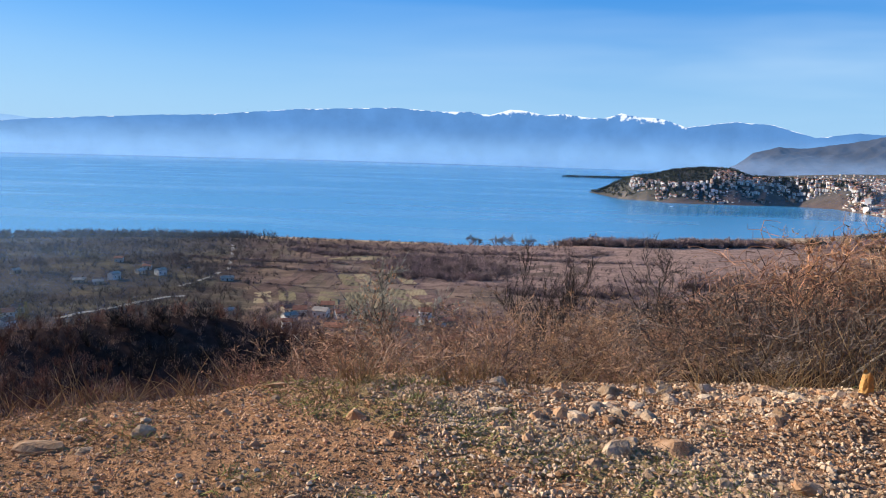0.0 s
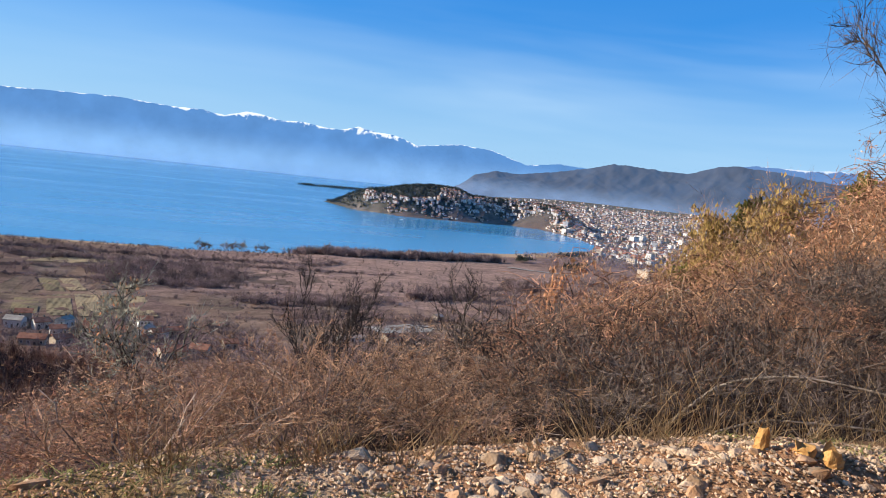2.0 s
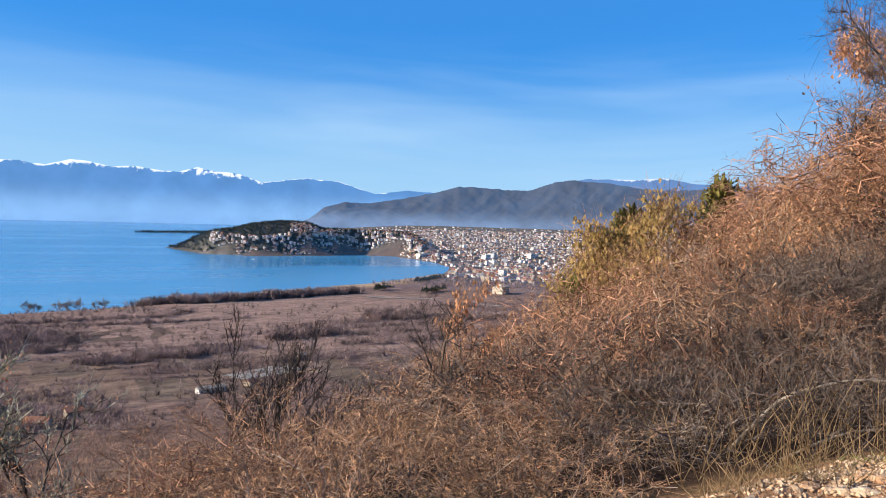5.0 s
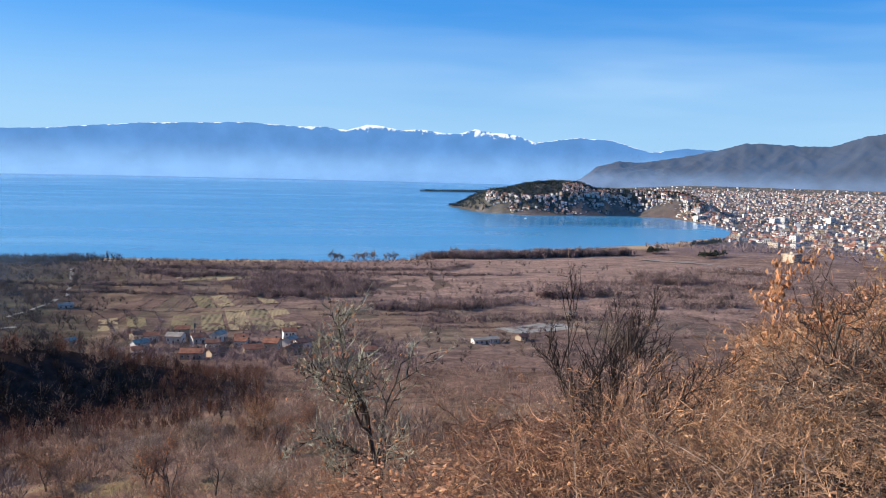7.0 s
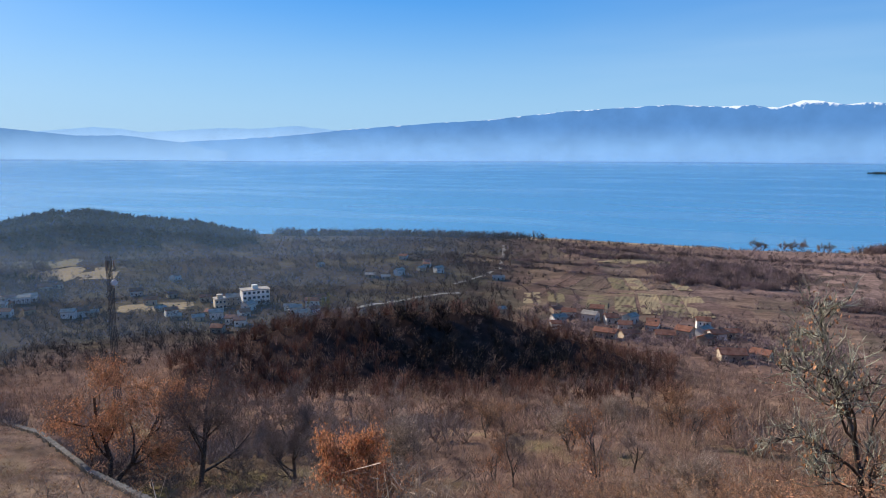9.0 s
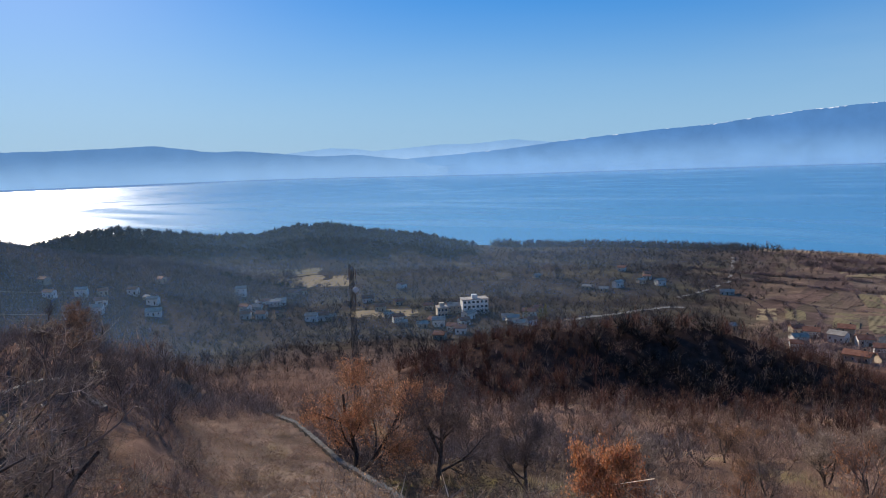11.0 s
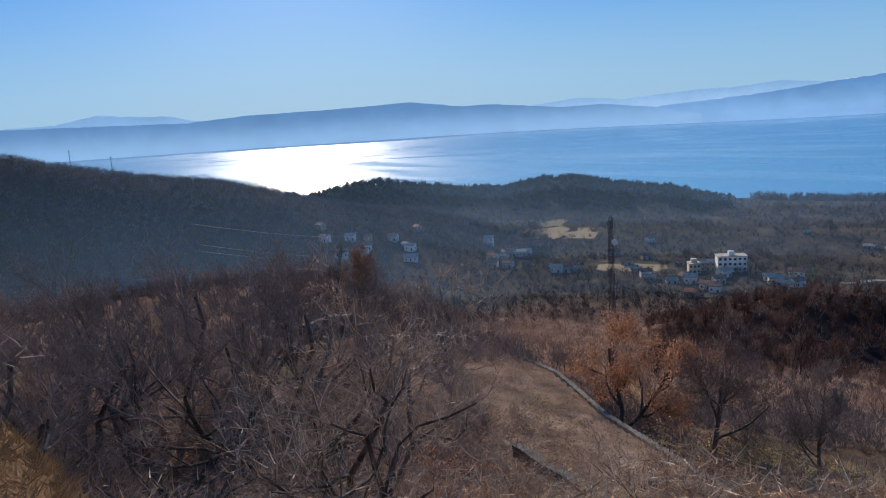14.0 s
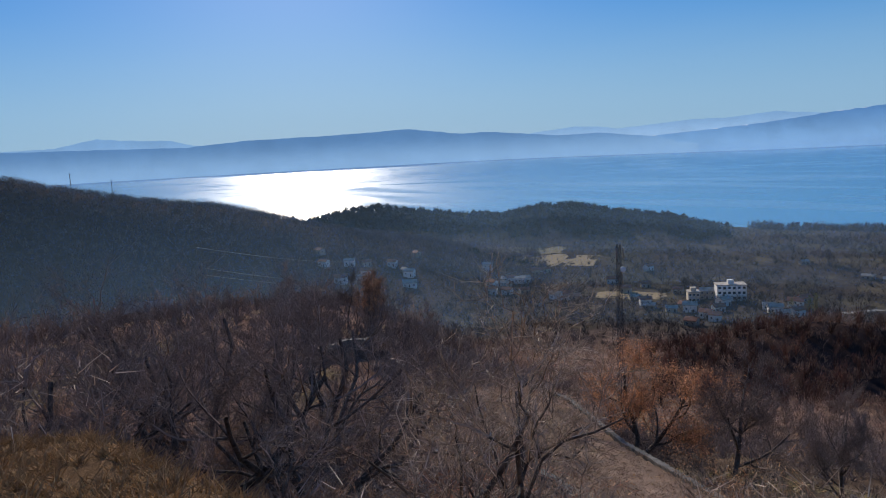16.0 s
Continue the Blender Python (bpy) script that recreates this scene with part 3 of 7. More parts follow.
    c = lay(c, (0.125, 0.08, 0.046), 0.9 * step(-7.5, -9, x) * step(-27, -24, x) * step(4.5, 3, y) * step(-9, -6, y))
    al, ac = along_wall(x, y)
    c = lay(c, (0.155, 0.113, 0.088), step(-12, -10.5, ac) * step(1, 0, ac) * step(-9, -6, al) * step(88, 80, al) * np.clip(0.8 + 0.5 * n1, 0, 1))
    # leaf litter and an olive glade below the wall
    c = lay(c, (0.085, 0.062, 0.045), 0.85 * step(0.5, 2, ac) * step(60, 42, ac) * step(20, 28, az) * step(80, 60, al))
    c = lay(c, (0.15, 0.125, 0.05), 0.8 * step(1.1, 0.7, ((x + 34) / 13) ** 2 + ((y - 45) / 8) ** 2) * step(-0.5, 0.3, n1))
    # the western valley's cover is scaled slightly darker
    valley_dim = 0.1 * step(230, 330, r) * step(9, 18, az) * (1 - step(1050, 1150, r))
    return np.clip(c * (1 - valley_dim)[..., None], 0.01, 1)


# one sheet of ground, finer where the path runs and where it is looked at
az_cols = np.radians(np.concatenate([np.arange(-180, -84, 6.0), np.arange(-84, 104, 0.42), np.arange(104, 180, 6.0)]))
r_rows = np.concatenate([[0.0], np.geomspace(0.6, 4745, 300)])
RR, AA = np.meshgrid(r_rows, az_cols, indexing="ij")
GX, GY = -np.sin(AA) * RR, np.cos(AA) * RR
GZ = ground_z(GX, GY)
nr, na = GX.shape
idx = np.arange(nr * na).reshape(nr, na)
nxt = np.roll(idx, -1, 1)
quads = np.stack([idx[:-1], idx[1:], nxt[1:], nxt[:-1]], -1).reshape(-1, 4)[:, ::-1]
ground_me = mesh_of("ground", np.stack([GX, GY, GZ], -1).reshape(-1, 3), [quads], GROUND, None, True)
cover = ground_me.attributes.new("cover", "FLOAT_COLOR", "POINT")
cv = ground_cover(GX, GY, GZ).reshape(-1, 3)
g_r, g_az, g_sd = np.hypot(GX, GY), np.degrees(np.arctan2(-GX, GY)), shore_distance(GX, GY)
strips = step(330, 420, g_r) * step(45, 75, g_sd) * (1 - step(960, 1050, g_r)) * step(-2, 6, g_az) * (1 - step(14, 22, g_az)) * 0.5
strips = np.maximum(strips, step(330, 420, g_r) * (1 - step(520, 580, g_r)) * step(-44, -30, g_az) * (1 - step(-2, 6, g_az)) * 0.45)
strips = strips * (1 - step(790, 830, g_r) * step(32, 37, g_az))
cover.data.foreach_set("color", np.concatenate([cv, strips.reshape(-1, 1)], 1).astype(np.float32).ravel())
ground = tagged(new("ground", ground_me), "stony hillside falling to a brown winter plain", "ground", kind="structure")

# the lake
r_l = np.geomspace(300, 4805, 60)
a_l = np.radians(np.arange(-60, 140, 2.0))
LR, LA = np.meshgrid(r_l, a_l, indexing="ij")
idx = np.arange(LR.size).reshape(LR.shape)
quads = np.stack([idx[:-1, :-1], idx[1:, :-1], idx[1:, 1:], idx[:-1, 1:]], -1).reshape(-1, 4)[:, ::-1]
lake = new("lake", mesh_of("lake", np.stack([-np.sin(LA) * LR, np.cos(LA) * LR, lake_level(LR, np.degrees(LA))], -1).reshape(-1, 3), [quads], WATER, None, True))
tagged(lake, "wide blue lake ruffled by light wind", "lake", kind="structure")


def range_of(name, label, material, bearings, heights, r_foot, r_crest, z_foot, grain, seed, floor_drop=25.0, jag=0.03, snow=((0, 1), (0, 0))):
    """A mountain range: a slope from its foot up to an uneven crest, and down behind."""
    az = np.arange(bearings[0], bearings[-1] + 0.01, 0.12)
    crest_el = np.interp(az, bearings, heights) + jag * rough_field(az * 40.0 + seed * 70, az * 23.0, 90.0)
    rows = np.linspace(0, 1, 40)
    T, Z = np.meshgrid(rows, az, indexing="ij")
    R = r_foot + (r_crest - r_foot) * T
    x, y = -np.sin(np.radians(Z)) * R, np.cos(np.radians(Z)) * R
    crest = 1.5 + r_crest * np.tan(np.radians(crest_el))
    gully = rough_field(x + seed * 311, y - seed * 97, 420.0)
    z = z_foot + (crest[None] - z_foot) * T ** 1.15 + grain * gully * T * (1 - T ** 6 * 0.7)
    z[0] = z_foot - floor_drop
    i = np.arange(z.size).reshape(z.shape)
    q = np.stack([i[:-1, :-1], i[1:, :-1], i[1:, 1:], i[:-1, 1:]], -1).reshape(-1, 4)[:, ::-1]
    ob = new(name, mesh_of(name, np.stack([x, y, z], -1).reshape(-1, 3), [q], material, None, True))
    # how far down from the crest the snow reaches, in metres
    reach = np.interp(az, snow[0], snow[1])[None] + 0.01
    lie = np.clip(1 - (crest[None] - z) / reach, 0, 1)
    ob.data.attributes.new("snow_cover", "FLOAT", "POINT").data.foreach_set("value", lie.ravel().astype(np.float32))
    return tagged(ob, label, "mountain", kind="structure")


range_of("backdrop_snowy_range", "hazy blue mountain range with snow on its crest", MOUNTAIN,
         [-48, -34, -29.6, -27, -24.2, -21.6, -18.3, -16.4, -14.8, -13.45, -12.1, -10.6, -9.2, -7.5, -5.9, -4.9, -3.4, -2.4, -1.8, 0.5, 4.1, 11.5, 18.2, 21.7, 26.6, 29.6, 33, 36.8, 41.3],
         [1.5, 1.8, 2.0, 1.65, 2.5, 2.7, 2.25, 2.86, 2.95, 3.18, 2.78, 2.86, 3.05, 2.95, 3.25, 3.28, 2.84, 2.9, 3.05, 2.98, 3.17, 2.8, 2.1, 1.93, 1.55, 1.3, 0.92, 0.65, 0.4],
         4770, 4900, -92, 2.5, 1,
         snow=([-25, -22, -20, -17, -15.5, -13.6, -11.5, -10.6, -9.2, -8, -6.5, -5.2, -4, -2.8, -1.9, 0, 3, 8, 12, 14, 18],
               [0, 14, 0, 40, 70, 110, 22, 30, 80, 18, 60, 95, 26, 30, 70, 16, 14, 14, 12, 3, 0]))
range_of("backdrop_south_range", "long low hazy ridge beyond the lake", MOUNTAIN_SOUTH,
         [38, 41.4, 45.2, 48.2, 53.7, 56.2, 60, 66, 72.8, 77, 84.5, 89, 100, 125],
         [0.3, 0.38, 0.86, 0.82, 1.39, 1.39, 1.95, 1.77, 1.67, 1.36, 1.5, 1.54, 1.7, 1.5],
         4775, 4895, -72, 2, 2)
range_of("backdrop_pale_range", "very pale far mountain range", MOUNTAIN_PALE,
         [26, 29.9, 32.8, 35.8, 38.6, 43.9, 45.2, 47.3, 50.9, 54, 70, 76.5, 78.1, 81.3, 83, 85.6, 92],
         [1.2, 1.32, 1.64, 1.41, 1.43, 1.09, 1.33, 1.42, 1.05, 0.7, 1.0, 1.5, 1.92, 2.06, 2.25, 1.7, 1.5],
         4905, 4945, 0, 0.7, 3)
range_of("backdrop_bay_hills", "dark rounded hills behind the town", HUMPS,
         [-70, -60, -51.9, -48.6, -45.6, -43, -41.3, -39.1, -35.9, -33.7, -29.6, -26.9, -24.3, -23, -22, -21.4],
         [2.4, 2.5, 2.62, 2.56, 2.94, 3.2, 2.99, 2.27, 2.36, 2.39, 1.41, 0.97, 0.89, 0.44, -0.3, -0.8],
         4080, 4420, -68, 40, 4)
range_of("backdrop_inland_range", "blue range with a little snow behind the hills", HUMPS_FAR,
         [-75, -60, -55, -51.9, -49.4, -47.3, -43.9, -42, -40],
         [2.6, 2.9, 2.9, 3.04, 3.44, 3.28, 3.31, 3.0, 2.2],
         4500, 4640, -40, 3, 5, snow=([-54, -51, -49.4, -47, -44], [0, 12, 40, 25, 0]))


def mist(name, az, r, z0, z1, most, label):
    """A standing sheet in place of mist and air haze, thinning upward and to its ends."""
    a = np.linspace(az[0], az[1], 90)
    t = np.linspace(0, 1, 14)
    T, A = np.meshgrid(t, a, indexing="ij")
    R = np.full_like(A, r)
    x, y, z = -np.sin(np.radians(A)) * R, np.cos(np.radians(A)) * R, z0 + (z1 - z0) * T
    ends = step(az[0], az[0] + 22, A) * (1 - step(az[1] - 12, az[1], A))
    den = most * ends * (1 - T) ** 1.3 * step(0, 0.12, T)
    i = np.arange(x.size).reshape(x.shape)
    q = np.stack([i[:-1, :-1], i[1:, :-1], i[1:, 1:], i[:-1, 1:]], -1).reshape(-1, 4)
    me = mesh_of(name, np.stack([x, y, z], -1).reshape(-1, 3), [q], MIST, None, True)
    me.attributes.new("mist_amount", "FLOAT", "POINT").data.foreach_set("value", den.ravel().astype(np.float32))
    return tagged(new(name, me), label, "mist", kind="structure")


# sheets added to veil the land in place of haze in the air
for k_, (r_, top_) in enumerate(((400, 50), (560, 30), (720, 30), (880, 20))):
    mist("backdrop_haze_valley", (14 - 3 * k_, 66 if k_ else 104), r_, -130, top_, (0.055, 0.06, 0.065, 0.07)[k_], "thin sheet of blue haze across the valley")
mist("backdrop_haze_bay", (-64, 22), 1120, -122, 60, 0.1, "thin sheet of blue haze over the bay")
mist("backdrop_haze_town", (-64, 4), 2640, -122, 120, 0.035, "thin sheet of blue haze behind the town")
mist("backdrop_mist_far", (-30, 104), 4300, -150, 50, 0.26, "pale mist along the far shore")
mist("backdrop_mist_shore", (-34, 44), 4040, -112, 20, 0.18, "low bank of pale mist on the water")
mist("backdrop_haze_ridge", (48, 108), 345, -130, 45, 0.14, "thin sheet of blue haze before the near ridge")


# ---- plants ----
def grow(rng, start, way, length, radius, depth, out, least=0.004, wobble=0.25, kids=(5, 7), spread=0.75, bits=4, shrink=0.6, rise=0.1, bare=0.3):
    """A limb of several tapered lengths with side limbs; out gathers (p0, p1, r0, r1, depth)."""
    p, d, seg = np.array(start, float), np.array(way, float), length / bits
    d /= np.linalg.norm(d)
    pts = [(p.copy(), d.copy(), radius)]
    for k in range(bits):
        d = d + rng.normal(0, wobble, 3) * 0.5 + np.array([0, 0, rise])
        d /= np.linalg.norm(d)
        q = p + d * seg
        r1 = max(radius * (1 - (0.75 if depth == 0 else 0.55) * (k + 1) / bits), least * 0.6)
        out.append((p, q, pts[-1][2], r1, depth))
        p = q
        pts.append((p.copy(), d.copy(), r1))
    if depth == 0:
        return
    n = rng.integers(kids[0], kids[1] + 1)
    for k in range(n):
        t = bare + (1 - bare) * (k + rng.uniform(0.2, 1.0)) / n
        i = min(bits, max(1, int(round(t * bits))))
        at_p, at_d, at_r = pts[i]
        side = rng.normal(0, 1, 3)
        side -= at_d * side.dot(at_d)
        side /= np.linalg.norm(side) + 1e-9
        way2 = at_d * (1.1 - spread * 0.6) + side * spread
        grow(rng, at_p, way2, length * shrink * rng.uniform(0.65, 1.15) * (1.15 - 0.4 * t), max(at_r * 0.6, least), depth - 1, out, least, wobble, kids, spread, max(3, bits - 1), shrink, rise, 0.2)


def split_limbs(limbs, cut):
    """Thick limbs as rods in one shape, thin ones in another with pointed ends."""
    thick, thin = Shape(), Shape()
    big = [s for s in limbs if s[2] >= cut]
    low = [s for s in limbs if s[2] < cut and s[4] > 0]
    end = [s for s in limbs if s[2] < cut and s[4] == 0]
    for sh, some, sides in ((thick, big, 5), (thin, low, 3), (thin, end, 3)):
        if some:
            p0, p1, r0, r1 = (np.array([s[k] for s in some]) for k in range(4))
            sh.rods(p0, p1, r0, r1, sides)
    return thick, thin


def leaf_points(rng, limbs, count, ends=True):
    some = [s for s in limbs if s[4] == 0] if ends else limbs
    k = rng.integers(0, len(some), count)
    t = rng.uniform(0, 1, (count, 1))
    p0, p1 = np.array([s[0] for s in some])[k], np.array([s[1] for s in some])[k]
    return p0 + (p1 - p0) * t, (p1 - p0)


def bare_tree(name, label, height, seed, bark=BARK, twig=TWIG, forks=1, lean=(0, 0), kids=(4, 6), depth=3, leaves=0, leaf_mat=None, leaf=0.07,
              trunk=0.05, spread=0.8, wobble=0.3, stem=0.45, cut=None, least=None, spray=(6, 0.07, 0.0)):
    """A leafless or thinly leaved tree: an Empty at its foot over trunk, twigs and leaves."""
    rng = np.random.default_rng(seed)
    limbs = []
    for k in range(forks):
        way = np.array([lean[0], lean[1], 1.0]) + (rng.normal(0, 0.3, 3) * (forks > 1))
        grow(rng, rng.normal(0, 0.06 * (forks > 1), 3) * (1, 1, 0) - (0, 0, 0.25), way, height * (stem + 0.25), height * trunk, depth, limbs, least or max(0.0035, height * 0.0011), wobble, kids, spread, 6, 0.6, 0.09, stem * 0.75)
    k = (height + 0.25) / (max(l[1][2] for l in limbs) + 0.25)
    limbs = [(p0 * k, p1 * k, r0 * k, r1 * k, d) for p0, p1, r0, r1, d in limbs]
    thick, thin = split_limbs(limbs, cut or height * 0.004)
    if spray[0]:
        last = [s for s in limbs if s[4] == 0]
        fuzz(thin, np.array([s[0] for s in last]), np.array([s[1] for s in last]), spray[0], height * spray[1], spray[2] or max(0.003, height * 0.0008), rng)
    ob = tagged(new(name), label, "tree")
    tagged(part("trunk", thick.mesh("trunk", bark, True), ob), kind="stuff")
    tagged(part("crown", thin.mesh("crown", twig), ob), kind="stuff")
    if leaves:
        lv = Shape()
        p, w = leaf_points(rng, limbs, leaves)
        p = p + rng.normal(0, height * 0.028, p.shape)
        lv.leaves(p, w * 0.3 + rng.normal(0, 1, p.shape) * 0.6 * np.linalg.norm(w, axis=1, keepdims=True) + (0, 0, -0.2), rng.uniform(0.6, 1.2, len(p)) * leaf, rng)
        tagged(part("foliage", lv.mesh("foliage", leaf_mat), ob), kind="stuff")
    return ob


def blades(sh, p0, p1, r, rng):
    """Hair-thin twigs, one pointed sliver each."""
    side, up = frame_of(p1 - p0)
    a = rng.uniform(0, 6.283, (len(p0), 1))
    o = (side * np.cos(a) + up * np.sin(a)) * np.broadcast_to(r, (len(p0),))[:, None]
    sh._add(np.stack([p0 - o, p0 + o, p1], 1).reshape(-1, 3), np.arange(len(p0) * 3).reshape(-1, 3))


def fuzz(sh, p0, p1, per, length, r, rng, rise=0.3):
    """Sprays of fine twigs along the given lengths, each kinked once."""
    k = np.repeat(np.arange(len(p0)), per)
    d = (p1 - p0)[k]
    d /= np.linalg.norm(d, axis=1, keepdims=True) + 1e-9
    s = p0[k] + (p1 - p0)[k] * rng.uniform(0.1, 1.0, (len(k), 1))
    w = d * 0.7 + rng.normal(0, 0.5, d.shape) + (0, 0, rise)
    ln = length * rng.uniform(0.4, 1.2, (len(k), 1))
    m = s + w * ln * 0.55
    e = m + (w + rng.normal(0, 0.55, w.shape)) * ln * 0.6
    blades(sh, s, m + (m - s) * 0.3, r, rng)
    blades(sh, m, e, r * 0.8, rng)
    return e


def shrub_shapes(seed, stems, tall, wide, arch, twigs=7, thick=0.0115, mat=0):
    """A clump of crooked bare stems from one root with side limbs, sprays of fine twigs and, on mats, hanging strands."""
    rng = np.random.default_rng(seed)
    st, tw = Shape(), Shape()
    limbs = []
    for _ in range(stems):
        a = rng.uniform(0, 6.283)
        out_ = np.array([math.cos(a), math.sin(a), 0])
        limb = []
        grow(rng, out_ * rng.uniform(0, 0.3) * wide - (0, 0, 0.15), out_ * rng.uniform(0.05, 0.95) * (0.5 + arch * 1.6) + (0, 0, 1.0), tall * rng.uniform(0.55, 1.0), thick * rng.uniform(0.7, 1.3), 1, limb, 0.003, 0.42 + arch * 0.5, (twigs // 2, twigs // 2 + 2), 0.85, 6, 0.5, 0.16 - arch * 0.75, 0.2)
        limbs += limb
    k_top = tall * 0.94 / max(s[1][2] for s in limbs)
    k_out = wide / np.quantile([math.hypot(s[1][0], s[1][1]) for s in limbs], 0.97)
    k3 = np.array([min(1, k_out), min(1, k_out), k_top])
    limbs = [(s[0] * k3, s[1] * k3, *s[2:]) for s in limbs]
    big = [s for s in limbs if s[4] > 0]
    low = [s for s in limbs if s[4] == 0]
    arr = [np.array([s[k] for s in low]) for k in range(4)]
    st.rods(*(np.array([s[k] for s in big]) for k in range(4)), 3)
    st.spikes(arr[0], arr[1] + (arr[1] - arr[0]) * 0.15, arr[2])
    ends = fuzz(tw, arr[0], arr[1], 7, tall * 0.075, 0.004, rng, 0.3 - arch)
    low_ends = ends.copy()
    if mat:
        # long hanging strands over the top
        a, q = rng.uniform(0, 6.283, mat), np.sqrt(rng.uniform(0, 1, mat))
        p = np.stack([np.cos(a) * q * wide * 0.75, np.sin(a) * q * wide * 0.75, tall * (0.9 - 0.55 * q ** 2) * rng.uniform(0.6, 1.0, mat)], 1)
        a2 = a + rng.normal(0, 1.1, mat)
        d = np.stack([np.cos(a2), np.sin(a2), rng.uniform(0.0, 0.7, mat)], 1)
        for k in range(4):
            d = d + rng.normal(0, 0.6, d.shape) - (0, 0, 0.25)
            d /= np.linalg.norm(d, axis=1, keepdims=True)
            q_ = p + d * tall * 0.095
            tw.rods(p, q_, 0.0055 - 0.0009 * k, 0.0046 - 0.0009 * k, 3)
            p = q_
    return st, tw, low_ends, rng


def shrub(name, label, seed, stems, tall, wide, arch, bark, twig, leaves=0, leaf_mat=None, leaf=0.06, twigs=7, thick=0.0115, fluff=0, mat=0):
    st, tw, ends, rng = shrub_shapes(seed, stems, tall, wide, arch, twigs, thick, mat)
    ob = tagged(new(name), label, "shrub")
    tagged(part("stem_clump", st.mesh("stem_clump", bark), ob), kind="stuff")
    tagged(part("crown", tw.mesh("crown", twig), ob), kind="stuff")
    bd = Shape()
    p = ends[rng.integers(0, len(ends), 1300)] + rng.normal(0, 0.05 * tall, (1300, 3))
    p[:, 2] = np.abs(p[:, 2])
    blades(bd, p, p + rng.normal(0, 0.024, p.shape), rng.uniform(0.004, 0.013, 1300), rng)
    tagged(part("bud_speckle", bd.mesh("bud_speckle", BUD), ob, "small dry buds and leaf scraps"), kind="stuff")
    if leaves:
        lv = Shape()
        p = ends[rng.integers(0, len(ends), leaves)] + rng.normal(0, 0.05, (leaves, 3))
        lv.leaves(p, rng.normal(0, 1, (leaves, 3)) + (0, 0, -0.3), rng.uniform(0.6, 1.2, leaves) * leaf, rng)
        tagged(part("foliage", lv.mesh("foliage", leaf_mat), ob, "withered leaves"), kind="stuff")
    if fluff:
        lv = Shape()
        p = ends[rng.integers(0, len(ends), fluff)]
        for _ in range(4):
            lv.leaves(p + rng.normal(0, 0.015, p.shape), rng.normal(0, 1, p.shape), 0.028, rng)
        tagged(part("seed_fluff", lv.mesh("seed_fluff", FLUFF), ob, "pale fluffy seed heads"), kind="stuff")
    return ob


def place(ob, x, y, turn=0.0, size=1.0, sink=0.0, tall=1.0):
    m = pose(x, y, float(ground_z(x, y)) - sink, 0, 0, turn)
    ob.scale = (size, size, size * tall)
    ob.matrix_basis = m @ Matrix.Diagonal((size, size, size * tall, 1))
    return ob


def place_top(ob, x, y, top, height, turn=0.0):
    """Stands a plant so that its tip reaches the height top."""
    return place(ob, x, y, turn, (top - float(ground_z(x, y))) / height)


def put_copy(ob, x, y, turn=0.0, size=1.0, sink=0.0, tall=1.0):
    c = copy_thing(ob, pose(x, y, float(ground_z(x, y)) - sink, 0, 0, turn))
    c.matrix_basis = pose(x, y, float(ground_z(x, y)) - sink, 0, 0, turn) @ Matrix.Diagonal((size, size, size * tall, 1))
    return c


# saplings on the lip of the slope
place_top(bare_tree("sapling", "slender bare oak sapling with a few russet leaves", 4.1, 11, BARK, LICHEN, 1, (0.05, 0), (5, 7), 3, 300, LEAF_DRY, 0.075, 0.013, 0.8, 0.3, 0.42, 0.009, 0.009, (3, 0.05, 0.006)), -0.65, 14.7, -0.8, 4.1, 40)
place_top(bare_tree("sapling", "bare many-stemmed ash sapling with upright shoots", 3.7, 23, BARK, TWIG_DARK, 5, (0, 0), (5, 7), 2, 0, None, 0, 0.009, 0.5, 0.16, 0.45, 0.009, 0.01, (4, 0.06, 0.006)), 1.85, 12.1, 0.05, 3.7)
place_top(bare_tree("sapling", "thin leaning bare sapling at the path's edge", 3.1, 35, BARK, TWIG_DARK, 1, (-0.28, 0.05), (6, 8), 2, 0, None, 0, 0.012, 0.85, 0.26, 0.5, 0.009, 0.008, (4, 0.06, 0.005)), 3.15, 9.5, 0.55, 3.1)

# kinds of shrub, each built once; their copies cover the bank
bramble = shrub("bramble", "tangled brown bramble and clematis thicket on the bank", 41, 16, 1.5, 1.7, 0.3, TWIG, TWIG_RED, 30, LEAF_DRY, 0.04, 6, 0.011, 26, 160)
hazel = shrub("hazel_bush", "dense bare hazel bush with brown twigs", 42, 20, 2.3, 1.5, 0.08, TWIG_GREY, TWIG, 60, LEAF_DRY, 0.05, 8)
dogwood = shrub("dogwood", "bare russet dogwood bush on the slope", 43, 22, 2.0, 1.6, 0.12, TWIG, TWIG_RED, 50, LEAF_DRY, 0.05, 8)
thorn = shrub("hawthorn", "twiggy grey hawthorn bush on the slope", 44, 16, 2.5, 1.8, 0.18, BARK, TWIG_GREY, 0, None, 0, 9)
oak_bush = shrub("oak_bush", "young oak bush holding dry orange leaves", 45, 15, 2.4, 1.5, 0.06, BARK, TWIG, 800, LEAF_DRY, 0.085, 8)
rose = shrub("dog_rose", "arching pale dog rose stems without leaves", 46, 16, 1.5, 1.6, 0.34, TWIG_GREY, TWIG, 0, None, 0, 6, 0.009, 24, 70)
KINDS = [bramble, hazel, dogwood, thorn, oak_bush, rose]
for k_, ob_ in enumerate(KINDS):
    tagged(ob_, group="shrubs on the hillside")
spots = [(4.2, 8.2), (8.5, 13.0), (6.5, 10.5), (-17.5, 25.0), (11.2, 21.5), (5.4, 8.0)]
for ob_, (x_, y_) in zip(KINDS, spots):
    place(ob_, x_, y_, 30.0)


